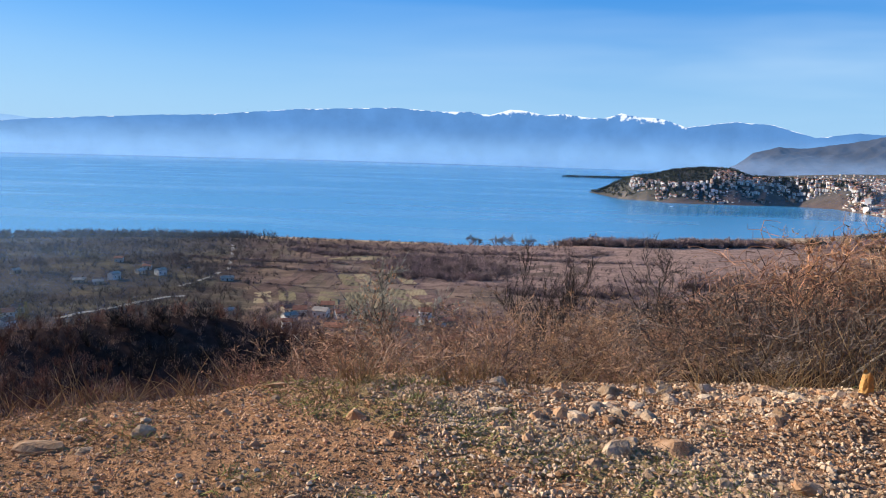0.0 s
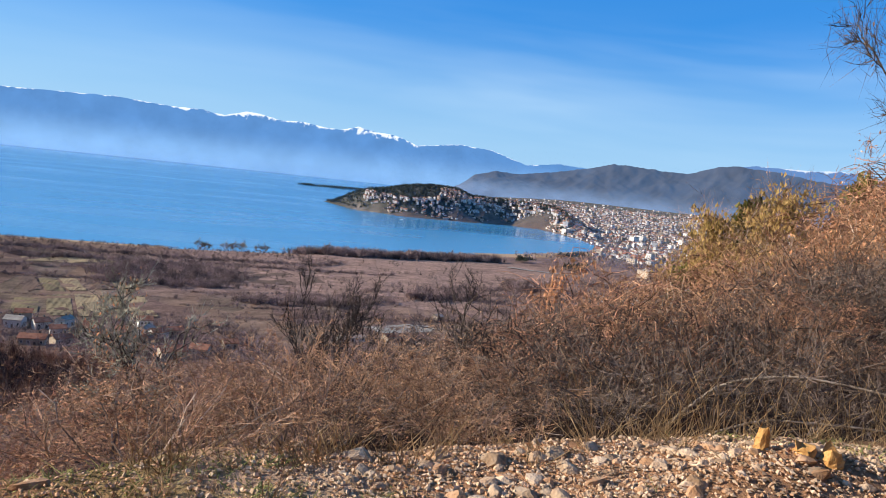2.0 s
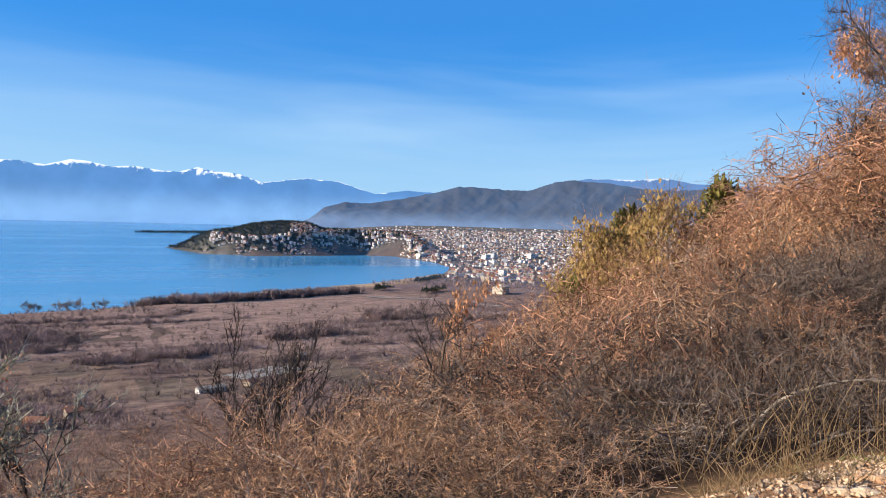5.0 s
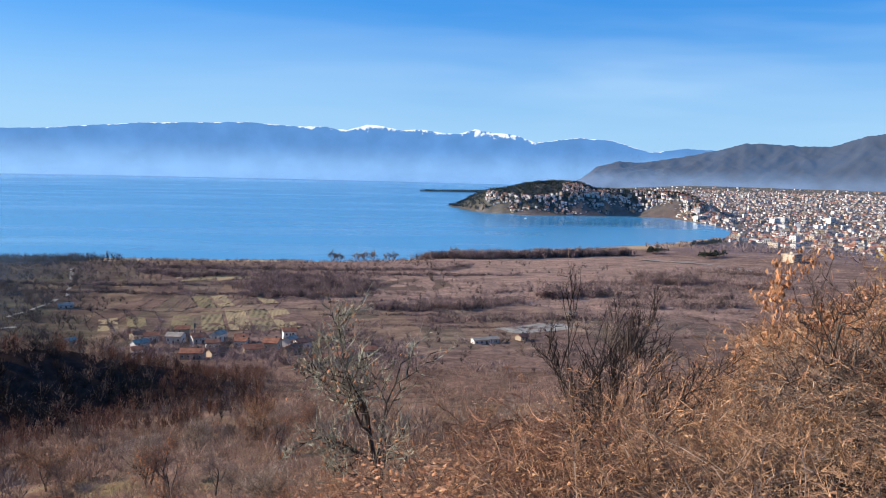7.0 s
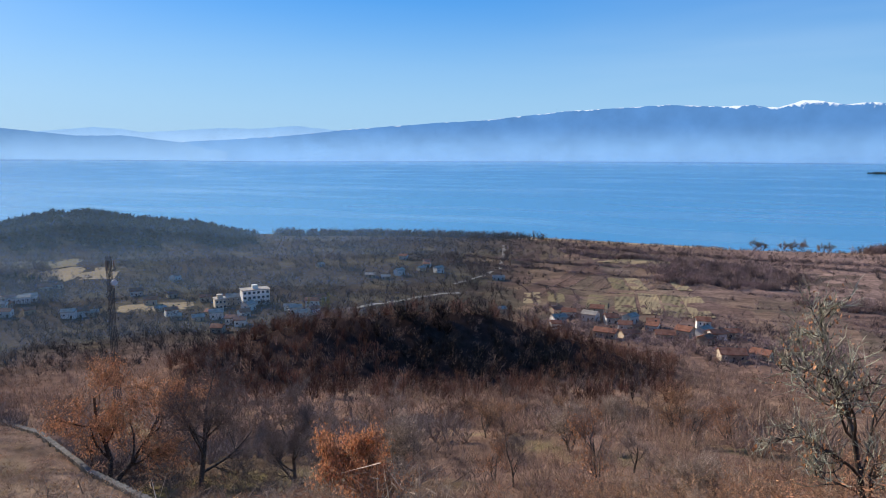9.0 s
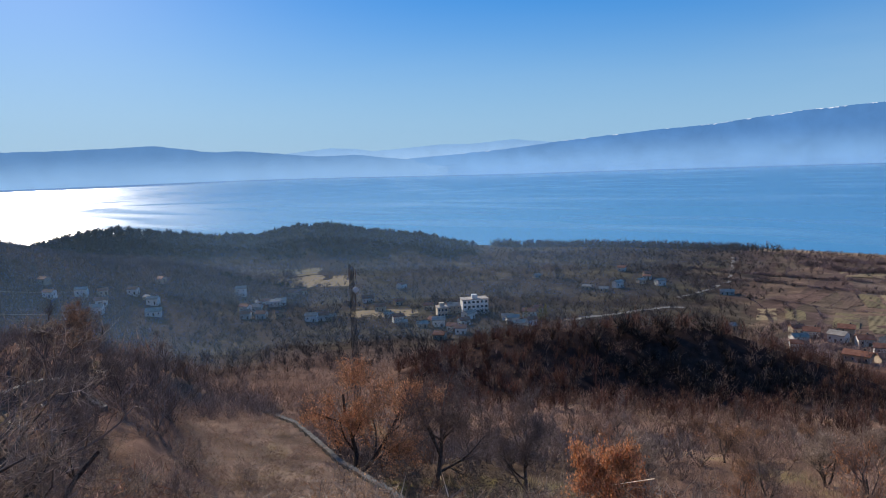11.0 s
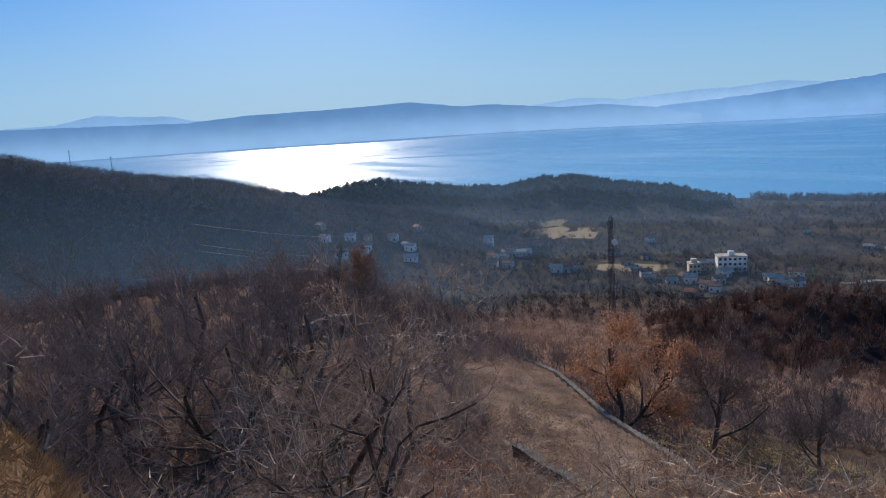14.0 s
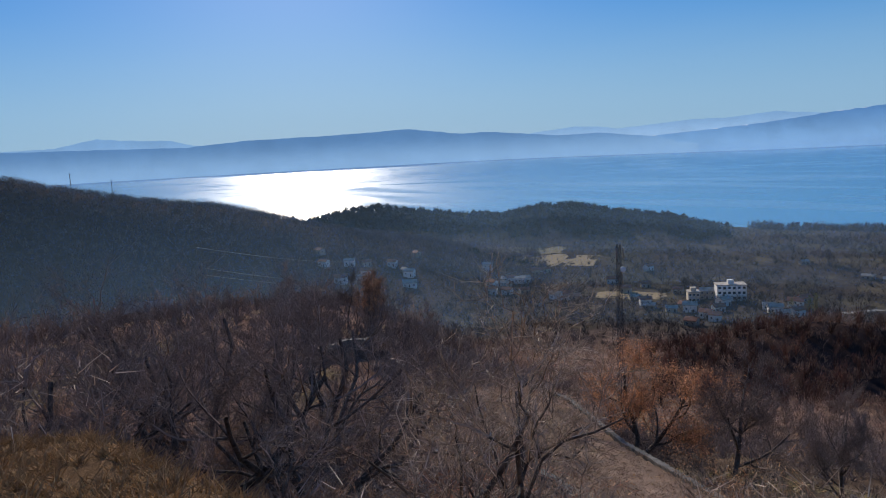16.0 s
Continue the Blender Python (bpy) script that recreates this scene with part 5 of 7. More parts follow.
x, y = scatter(rng, 20000, (-40, 66), (300, 930), lambda x, y, a, r: (shore_distance(x, y) > 30) & open_land(x, y, a, r) & (rough_field(x + 500, y * 1.5, 75.0) + 0.5 * step(8, 18, a) > 0.24))
h_, west = rng.uniform(2.0, 5.5, len(x)), np.degrees(np.arctan2(-x, y)) > 13
scrub("plain_thickets", "bare thickets on the plain", PLAIN_WOOD, x[~west], y[~west], h_[~west], rng, 46, 0.55, 0.04, "bush", True, 0.13)
# west of 13 degrees the bushes take the darker, backlit tone
scrub("valley_orchards", "bare orchards and hedges in the valley, toned dark as backlit", VALLEY_WOOD, x[west], y[west], h_[west] * 1.2, rng, 42, 0.5, 0.024, "bush", True)
for cx_, cy_, hx_, hy_, tn_, n_, top_ in ((5, 640, 58, 30, 4, 900, 7.0), (0, 592, 52, 9, 0, 420, 6.0), (100, 532, 50, 12, 8, 480, 6.5), (150, 552, 34, 9, 12, 240, 5.0), (232, 582, 34, 11, 8, 420, 8.0),
                                          (300, 530, 60, 9, -6, 360, 5.5), (320, 566, 62, 8, -4, 300, 5.0), (335, 606, 58, 8, -2, 300, 5.0), (360, 662, 30, 20, 0, 520, 8.5), (290, 640, 46, 7, 0, 220, 4.5),
                                          (190, 600, 40, 5, 6, 150, 4.0), (430, 640, 50, 20, -12, 420, 6.0), (500, 760, 45, 16, -20, 300, 6.0), (200, 480, 60, 7, 0, 240, 4.5), (120, 470, 50, 6, 4, 200, 4.5)):
    x, y = strewn(rng, n_, cx_, cy_, hx_ * 1.15, hy_ * 1.5, tn_)
    k_ = rough_field(x, y, 26.0) > -0.25
    x, y = x[k_], y[k_]
    n_ = len(x)
    scrub("marsh_thicket", "dense purple-brown thicket of bare willows on the plain", PLAIN_WOOD, x, y, rng.uniform(0.35, 1.45, n_) * top_, rng, 60, 0.4, 0.026, "bush", True, 0.16)
for pts_, wd_, gp_, lo_, hi_ in ((((-156, 739), (-108, 702), (-62, 703), (11, 678)), 12, 0.35, 3, 6), (((-256, 671), (-205, 649), (-146, 646), (-53, 655)), 5, 0.6, 2, 4),
                                 (((-155, 549), (-106, 535), (-54, 521), (8, 531)), 2, 0.5, 0.8, 1.8), (((-120, 600), (-62, 602), (-20, 608), (60, 612)), 3, 0.45, 1.5, 3),
                                 (((-240, 620), (-150, 612), (-120, 600)), 4, 0.6, 1.5, 3.5), (((20, 560), (80, 570), (180, 566)), 3, 0.6, 1.2, 2.6), (((10, 500), (90, 496), (170, 500)), 3, 0.6, 1, 2.4),
                                 (((-150, 770), (0, 742), (150, 750), (190, 800)), 7, 0.45, 2, 5), (((20, 715), (120, 700), (220, 705)), 5, 0.5, 2, 4.5), (((-40, 460), (60, 452), (160, 440)), 3, 0.6, 1, 2.5)):
    x, y = along(rng, pts_, wd_, gp_)
    scrub("field_hedge", "line of bare hedge between winter fields", PLAIN_WOOD, x, y, rng.uniform(lo_, hi_, len(x)), rng, 36, 0.6, 0.05, "bush", True, 0.15)
# thin hedges along the strip fields
for k_ in range(9):
    x, y = along(rng, ((-122 + 12.5 * k_, 538), (-118 + 12.5 * k_, 566), (-112 + 12.5 * k_, 596)), 1.2, 1.0)
    scrub("field_hedge", "thin dark hedge along a strip field", PLAIN_WOOD, x, y, rng.uniform(0.5, 1.4, len(x)), rng, 30, 0.8, 0.06, "bush", True, 0.16)
for pts_ in (((-150, 545), (-128, 500), (-112, 448)), ((-104, 530), (-92, 490), (-86, 444)), ((-128, 545), (-112, 505), (-98, 446))):
    x, y = along(rng, pts_, 1.6, 0.9)
    scrub("field_hedge", "thin dark hedge along a strip field", PLAIN_WOOD, x, y, rng.uniform(0.7, 1.8, len(x)), rng, 30, 0.8, 0.06, "bush", True, 0.16)
x, y = along(rng, ((150, 918), (223, 900), (308, 924), (404, 958), (462, 966)), 20, 0.24)
scrub("shore_woods", "belt of bare trees along the shore", PLAIN_WOOD, x, y, rng.uniform(5.0, 14.0, len(x)), rng, 70, 0.34, 0.028, "bush", True, 0.16)
x, y = along(rng, ((-560, 830), (-470, 850), (-380, 868), (-300, 876), (-235, 880)), 46, 0.3)
scrub("shore_woods", "belt of bare trees along the southern shore", VALLEY_WOOD, x, y, rng.uniform(0.2, 1.0, len(x)) ** 1.6 * 11 + 1.5, rng, 60, 0.34, 0.035, "bush", True, 0.14)
for pts_ in (((505, 985), (540, 1010)), ((640, 1095), (700, 1130), (735, 1160)), ((560, 930), (610, 960))):
    x, y = along(rng, pts_, 14, 1.2)
    scrub("lakeside_conifers", "dark conifers beside the reed bed", FAR_PINE, x, y, rng.uniform(5.0, 11.0, len(x)), rng, 60, 0.3, 0.05, "cone", True, 0.2)
x, y = along(rng, ((-556, 372), (-531, 392), (-496, 402)), 3, 1.6)
scrub("cypress_row", "row of dark cypresses in the valley", FAR_PINE, x, y, rng.uniform(4.0, 8.0, len(x)), rng, 90, 0.2, 0.03, "cone", True, 0.14)
x, y = along(rng, ((1120, 3425), (800, 3462), (575, 3460)), 40, 0.8)
scrub("spit_woods", "dark trees on a far low spit of land", FAR_PINE, x, y, rng.uniform(6.0, 12.0, len(x)), rng, 24, 0.5, 0.12, "bush", True, 0.3)
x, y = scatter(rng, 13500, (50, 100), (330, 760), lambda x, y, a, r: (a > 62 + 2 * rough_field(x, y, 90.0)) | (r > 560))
_x, _y = scatter(rng, 2600, (-34, 58), (330, 880), lambda x, y, a, r: (shore_distance(x, y) > 70) & (rough_field(x - 800, y, 150.0) + 0.35 * (a > 12) - 0.6 * ((a < 12) & (r > 430) & (r < 600)) > 0.1))
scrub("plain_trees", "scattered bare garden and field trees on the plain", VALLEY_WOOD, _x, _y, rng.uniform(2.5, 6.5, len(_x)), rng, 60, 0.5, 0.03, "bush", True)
_x, _y = rng.uniform(-110, 50, 800), rng.uniform(285, 450, 800)
_k = (rough_field(_x, _y, 38.0) > -0.25)
scrub("garden_trees", "bare fruit trees between the hamlet's houses", PLAIN_WOOD, _x[_k], _y[_k], rng.uniform(2.5, 6.0, 800)[_k], rng, 80, 0.5, 0.026, "bush", True)
_x, _y = rng.uniform(-520, -215, 520), rng.uniform(200, 450, 520)
_k = (rough_field(_x, _y, 60.0) > -0.2) & open_land(_x, _y, 40.0, 500.0)
scrub("garden_trees", "bare fruit trees between the village houses", VALLEY_WOOD, _x[_k], _y[_k], rng.uniform(2.5, 6.0, 520)[_k], rng, 80, 0.5, 0.026, "bush", True)
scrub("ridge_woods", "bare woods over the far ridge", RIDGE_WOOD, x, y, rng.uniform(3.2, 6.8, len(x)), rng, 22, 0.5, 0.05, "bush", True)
x, y = scatter(rng, 4600, (34, 72), (800, 1040), lambda x, y, a, r: (rough_field(x, y, 120.0) + (r > 860) * 0.7 > -0.1) & (a > 37 + 2 * rough_field(x, y, 60.0)))
scrub("headland_pines", "dark pine wood on the lakeside headland", FAR_PINE, x, y, rng.uniform(4.0, 10.0, len(x)), rng, 40, 0.3, 0.07, "cone", True, 0.28)
x, y = scatter(rng, 7000, (-31, -11.3), (1960, 2420), lambda x, y, a, r: (shore_distance(x, y) > 10) & (rough_field(x, y, 200.0) + 0.7 * (a > -21.5) + 0.5 * (r > 2190) > 0.05))
scrub("town_pines", "dark trees over the town's hill", FAR_PINE, x, y, rng.uniform(5.0, 10.0, len(x)), rng, 20, 0.55, 0.2, "bush", True)
x, y = scatter(rng, 10500, (-56, -18), (1230, 3900), lambda x, y, a, r: (shore_distance(x, y) > 14) & (rough_field(x, y + 200, 190.0) > -0.5), 1.5)
scrub("town_trees", "bare trees between the town's houses", PLAIN_WOOD, x, y, rng.uniform(5.0, 11.0, len(x)), rng, 18, 0.42, 0.08, "bush", True)


# ---- fields and tracks ----
def draped(name, cx, cy, long, wide, turn, material, label, lift=0.22):
    """A patch of land laid over the ground: long runs along the turn."""
    u, w = np.meshgrid(np.linspace(-long / 2, long / 2, 10), np.linspace(-wide / 2, wide / 2, 5), indexing="ij")
    t = radians(turn)
    u2 = u + wide * 0.05 * np.sin(w * 0.4 + cx)
    x, y = cx + u2 * math.cos(t) - w * math.sin(t), cy + u2 * math.sin(t) + w * math.cos(t)
    z = ground_z(x, y) + lift
    top = np.stack([x, y, z], -1).reshape(-1, 3)
    i = np.arange(u.size).reshape(u.shape)
    q = np.stack([i[:-1, :-1], i[1:, :-1], i[1:, 1:], i[:-1, 1:]], -1).reshape(-1, 4)
    return tagged(new(name, mesh_of(name, top, [q], material)), label, "field", kind="structure")


def field_material(name, dark, light, rows):
    m, n, l, b = nodes_of(name)
    w = n.new("ShaderNodeTexWave")
    w.inputs["Scale"].default_value, w.inputs["Distortion"].default_value, w.inputs["Detail"].default_value = rows, 1.5, 3.0
    co = n.new("ShaderNodeTexCoord")
    l.new(co.outputs["Object"], w.inputs["Vector"])
    c = mix_rgb(n, l, w.outputs["Fac"], dark, light)
    c = mix_rgb(n, l, noise_fac(n, l, 0.15, 5.0, 0.3, 0.7, "World"), c, light)
    l.new(c, b.inputs["Base Color"])
    b.inputs["Roughness"].default_value = 0.95
    b.inputs["Specular IOR Level"].default_value = 0.0
    return m


F_TAN = field_material("stubble_field", (0.2, 0.145, 0.088), (0.31, 0.235, 0.14), 0.12)
F_GREEN = field_material("winter_wheat", (0.14, 0.108, 0.064), (0.21, 0.165, 0.095), 0.12)
F_VINE = field_material("vine_rows", (0.05, 0.038, 0.03), (0.24, 0.19, 0.112), 0.08)
F_BROWN = field_material("ploughed_field", (0.1, 0.068, 0.052), (0.16, 0.11, 0.084), 0.12)
for k_, (fx, fy) in enumerate(((-122, 478), (-108, 490), (-90, 570), (-76, 568), (-63, 573), (-46, 582), (-31, 584))):
    draped("field", fx, fy, 52, 11.5, 104, (F_TAN, F_GREEN, F_BROWN, F_GREEN, F_TAN, F_BROWN, F_TAN)[k_], "narrow strip field on the plain")
for k_, (fx, fy) in enumerate(((-76, 474), (-60, 490), (-44, 492), (-29, 493), (-15, 495))):
    draped("field", fx, fy - 4, 84, 13.6, 98, (F_GREEN, F_VINE, F_TAN, F_VINE, F_TAN)[k_], "cultivated strip field in rows")
draped("field", -505, 442, 70, 62, 40, F_TAN, "large pale stubble field in the valley")
draped("field", -575, 455, 80, 40, 40, F_GREEN, "dull green field in the valley", 0.3)
draped("field", -345, 362, 46, 30, 40, F_TAN, "small tan field beside the village")
draped("field", 60, 640, 150, 60, 5, F_BROWN, "fallow reddish field on the plain")
draped("field", -150, 660, 70, 26, 15, F_BROWN, "fallow reddish field behind the hedges")
draped("field", -60, 690, 110, 22, 8, F_TAN, "dry meadow strip near the shore")
draped("field", 150, 440, 56, 22, 20, ROAD, "bare gravel yard beside a farm", 0.3)


def ribbon(name, points, wide, material, label, lift=0.3):
    """A track laid over the ground along a few points."""
    p = np.array(points, float)
    s = np.concatenate([[0], np.cumsum(np.hypot(*np.diff(p, axis=0).T))])
    t = np.linspace(0, s[-1], max(24, int(s[-1] / 14)))
    c = np.stack([np.interp(t, s, p[:, 0]), np.interp(t, s, p[:, 1])], 1)
    d = np.gradient(c, axis=0)
    nrm = np.stack([-d[:, 1], d[:, 0]], 1) / np.linalg.norm(d, axis=1, keepdims=True)
    rows = []
    for side in (-0.5, 0.5):
        e = c + nrm * wide * side
        rows.append(np.stack([e[:, 0], e[:, 1], ground_z(c[:, 0], c[:, 1]) + lift], 1))
    m = len(c)
    i = np.arange(m - 1)
    q = np.stack([i, i + 1, m + i + 1, m + i], 1)[:, ::-1]
    return tagged(new(name, mesh_of(name, np.concatenate(rows), [q], material)), label, "road", kind="structure")


ribbon("road", ((-218, 392), (-205, 434), (-190, 466), (-176, 482)), 4.5, ROAD, "pale gravel road past the village")
ribbon("road", ((-7, 27), (-3, 33), (2.7, 43), (8.3, 50.5), (15, 57), (26, 62)), 3.6, ROAD, "pale gravel track on the lower slope", 0.35)
ribbon("road", ((-195, 520), (-188, 550), (-184, 608), (-205, 690), (-228, 768)), 3.5, ROAD, "narrow pale track across the plain")
ribbon("road", ((450, 905), (520, 852), (535, 823), (560, 740)), 9.0, ROAD, "pale road near the edge of the town")
ribbon("road", ((612, 1902), (787, 1888), (950, 1930), (1004, 1850), (978, 1618), (918, 1434), (800, 1268)), 13.0, ROAD, "pale lakeside promenade", 0.8)
ribbon("road", ((477, 1072), (560, 1094), (640, 1140), (740, 1205), (800, 1250)), 34.0, REED, "tan reed bed along the bay", 0.6)
ribbon("road", ((-400, 882), (-247, 908), (-61, 892), (0, 888)), 30.0, REED, "tan reed bed along the open shore", 1.0)
ribbon("road", ((-40, 902), (15, 900), (120, 918), (200, 960), (300, 1018)), 5.0, ROAD, "pale shore strip beside the water", 0.5)


# ---- buildings ----
def box_bm(sx, sy, sz, z0=0.0, bevel=0.0):
    bm = bmesh.new()
    bmesh.ops.create_cube(bm, size=1.0)
    bmesh.ops.scale(bm, vec=(sx, sy, sz), verts=bm.verts)
    bmesh.ops.translate(bm, vec=(0, 0, z0 + sz / 2), verts=bm.verts)
    if bevel:
        bmesh.ops.bevel(bm, geom=bm.edges[:], offset=bevel, segments=1, affect="EDGES")
    return bm


def gable_bm(w, d, rise, over=0.5, thick=0.22):
    """A pitched roof of two slabs meeting at a ridge along x."""
    bm = bmesh.new()
    hw, hd = w / 2 + over, d / 2 + over
    drop = rise * over / (d / 2)
    outer = [(-hd, -drop), (0, rise), (hd, -drop)]
    rows = []
    for x in (-hw, hw):
        rows.append([bm.verts.new((x, y, z)) for y, z in outer] + [bm.verts.new((x, y, z - thick)) for y, z in reversed(outer)])
    for k in range(6):
        bm.faces.new((rows[0][k], rows[0][(k + 1) % 6], rows[1][(k + 1) % 6], rows[1][k]))
    bm.faces.new((rows[0][0], rows[0][5], rows[0][4], rows[0][1]))
    bm.faces.new((rows[0][1], rows[0][4], rows[0][3], rows[0][2]))
    bm.faces.new((rows[1][1], rows[1][4], rows[1][5], rows[1][0]))
    bm.faces.new((rows[1][2], rows[1][3], rows[1][4], rows[1][1]))
    bmesh.ops.recalc_face_normals(bm, faces=bm.faces[:])
    return bm


def gable_wall_bm(w, d, h, rise):
    """Four walls with the two gable triangles, sunk a little into the slope."""
    bm = bmesh.new()
    prof = [(-d / 2, -3.0), (d / 2, -3.0), (d / 2, h), (0, h + rise), (-d / 2, h)]
    rows = [[bm.verts.new((x, y, z)) for y, z in prof] for x in (-w / 2, w / 2)]
    for k in range(5):
        bm.faces.new((rows[0][k], rows[0][(k + 1) % 5], rows[1][(k + 1) % 5], rows[1][k]))
    bm.faces.new(rows[0][::-1])
    bm.faces.new(rows[1])
    bmesh.ops.recalc_face_normals(bm, faces=bm.faces[:])
    return bm


def window_at(parent, x, y, z, w, h, turn):
    """A window: frame proud of the wall, dark pane, sill."""
    frame_bm = bmesh.new()
    for bx, bz, sx, sz in ((0, h / 2 - 0.05, w, 0.1), (0, -h / 2 + 0.05, w, 0.1), (-w / 2 + 0.05, 0, 0.1, h - 0.2), (w / 2 - 0.05, 0, 0.1, h - 0.2)):
        geo_ = bmesh.ops.create_cube(frame_bm, size=1.0)
        bmesh.ops.scale(frame_bm, vec=(sx, 0.12, sz), verts=geo_["verts"])
        bmesh.ops.translate(frame_bm, vec=(bx, 0, bz), verts=geo_["verts"])
    fr = part("window", (frame_bm, PLASTER), parent, "", pose(x, y, z, 0, 0, turn))
    pane = box_bm(w - 0.18, 0.06, h - 0.18, -(h - 0.18) / 2)
    part("pane", (pane, GLASS_DARK), fr)
    sill = box_bm(w + 0.2, 0.3, 0.08, -h / 2 - 0.09)
    part("sill", (sill, STONE_WALL), fr)
    return fr


def house(x, y, w, d, h, turn, wall_mat=PLASTER, roof_mat=ROOF, rise=None, label="", floors=None, windows=True, chimney=True):
    """A village house with pitched roof, windows, door and chimney."""
    w, d, h = w * 0.7, d * 0.72, h * 0.8
    rise = d * 0.24 if rise is None else rise
    ob = tagged(new("house"), label or "small white-walled house with a red tiled roof", "house", "houses of the village")
    corners = [(x + sx * w * 0.4, y + sy * d * 0.4) for sx in (-1, 1) for sy in (-1, 1)]
    z = float(np.mean(ground_z(*np.array(corners).T)))
    ob.matrix_basis = pose(x, y, z, 0, 0, turn)
    part("wall", (gable_wall_bm(w, d, h, rise - 0.05), wall_mat), ob)
    part("roof", (gable_bm(w, d, rise), roof_mat), ob, "", pose(0, 0, h + 0.16))
    if chimney:
        part("chimney", (box_bm(0.7, 0.7, 1.6, 0), STONE_WALL), ob, "", pose(w * 0.22, d * 0.14, h + rise * 0.5))
    floors = floors or max(1, int(h // 2.5))
    if windows:
        n = max(2, int(w // 2.6))
        for f in range(floors):
            zc = h / floors * (f + 0.52)
            for k in range(n):
                wx = -w / 2 + (k + 0.5) * w / n
                if f == 0 and k == n // 2:
                    part("door", (box_bm(1.0, 0.1, 2.0, 0), BARK), ob, "", pose(wx, -d / 2 - 0.03, 0.05))
                else:
                    window_at(ob, wx, -d / 2 - 0.03, zc, 1.1, 1.2, 0)
            m = max(1, int(d // 4))
            for k in range(m):
                window_at(ob, w / 2 + 0.03, -d / 2 + (k + 0.5) * d / m, zc, 1.1, 1.2, 90)
    return ob


RED, GREY, WHITE, CREAM = ROOF, ROOF_GREY, PLASTER, PLASTER_TAN
# hamlet below the knoll
house(-80, 362, 7, 6.5, 5.5, 20, WHITE, RED, label="small white house standing at the hamlet's edge")
house(-84, 416, 11, 9, 5.2, 10, WHITE, RED)
house(-70, 409, 12, 9, 5.6, -15, WHITE, GREY, label="white house with a grey sheet roof")
house(-58, 406, 10, 9, 5.0, 25, WHITE, RED)
house(-70, 432, 11, 9, 5.6, 5, CREAM, RED, label="cream house with a red tiled roof")
house(-93, 425, 10, 8, 4.6, 40, CREAM, RED, label="cream house with a red tiled roof")
house(-52, 346, 15, 8, 4.6, -8, CREAM, RED, label="long tan barn with a tiled roof")
house(-9, 405, 10, 9, 8.6, 8, WHITE, RED, label="tall white three-storey house with red roof")
house(-17, 378, 11, 10, 5.6, -20, CREAM, RED, label="unplastered tan house with a red roof")
house(-2, 381, 11, 9, 4.6, 30, WHITE, RED)
house(6, 392, 10, 8, 4.2, 15, CREAM, RED, label="low cream house with a tiled roof")
house(-26, 367, 13, 9, 3.8, 10, CREAM, RED, label="low farmhouse with a broad tiled roof")
house(-42, 352, 11, 8, 3.8, 35, CREAM, RED, label="low farmhouse with a broad tiled roof")
house(-34, 392, 9, 8, 4.6, -10, WHITE, RED)
house(-48, 388, 10, 8, 4.6, 12, WHITE, RED)
house(4, 309, 14, 10, 4.2, 15, CREAM, RED, label="low house under an orange tiled roof")
house(16, 326, 11, 9, 4.2, -20, CREAM, RED, label="low house under an orange tiled roof")
house(30, 343, 9, 8, 4.0, 10, CREAM, RED, label="low house under an orange tiled roof")
# farm and yard towards the town
house(189, 486, 9, 8, 3.6, 20, CREAM, GREY, label="grey roofed farm shed on the plain")
house(101, 393, 22, 7, 3.6, 12, WHITE, GREY, 0.9, "long pale farm building with a low roof")
house(126, 402, 9, 7, 3.4, 30, CREAM, RED, label="small outbuilding with a tiled roof")
# village in the valley
house(-450, 343, 27, 11, 5.0, 45, WHITE, GREY, 1.2, "long white workshop with a grey roof")
house(-368, 324, 13, 10, 5.6, 42, WHITE, RED)
house(-281, 343, 11, 9, 5.8, 38, WHITE, GREY, label="pale house with a grey roof")
house(-300, 384, 13, 10, 7.0, 36, CREAM, GREY, label="cream block beside the large white building")
house(-253, 329, 9, 8, 5.0, 30, WHITE, RED)
house(-234, 362, 10, 8, 4.2, 33, WHITE, GREY, label="low white house with a pale roof")
house(-243, 389, 12, 9, 6.6, 28, WHITE, RED)
house(-272, 527, 12, 7, 3.2, 15, CREAM, GREY, label="low shed among gardens")
house(-256, 523, 10, 7, 3.2, 25, CREAM, GREY, label="low shed among gardens")
house(-170, 556, 14, 8, 3.2, 20, WHITE, GREY, label="low white shed by the track")
house(-247, 589, 9, 7, 4.0, 10, WHITE, RED)
house(-474, 206, 13, 10, 6.0, 60, WHITE, RED)
house(-468, 220, 11, 9, 6.0, 50, WHITE, GREY, label="white house with a pale grey roof")
house(-482, 230, 11, 9, 5.0, 66, WHITE, RED)
house(-450, 249, 14, 11, 4.0, 55, WHITE, GREY, label="house with a bright sunlit sheet roof")
house(-488, 346, 11, 9, 8.0, 48, WHITE, GREY, label="tall white house with a sunlit roof")
house(-468, 382, 13, 10, 5.0, 50, CREAM, RED, label="house with an orange tiled roof")
house(-394, 395, 12, 9, 5.0, 44, WHITE, RED)
house(-356, 369, 11, 9, 5.0, 40, CREAM, RED, label="cream house with a red tiled roof")
house(-262, 333, 9, 8, 4.6, 20, WHITE, RED)
house(-254, 380, 10, 7, 4.0, 35, WHITE, GREY, label="low white house with a pale roof")
house(-330, 392, 10, 8, 4.6, 40, CREAM, RED, label="cream house with a red tiled roof")
house(-268, 352, 9, 8, 4.6, 60, WHITE, RED)
house(-128, 20, 9, 6, 2.6, 70, CREAM, GREY, 0.9, "low shed with a pale blue-grey sheet roof", windows=False, chimney=False)


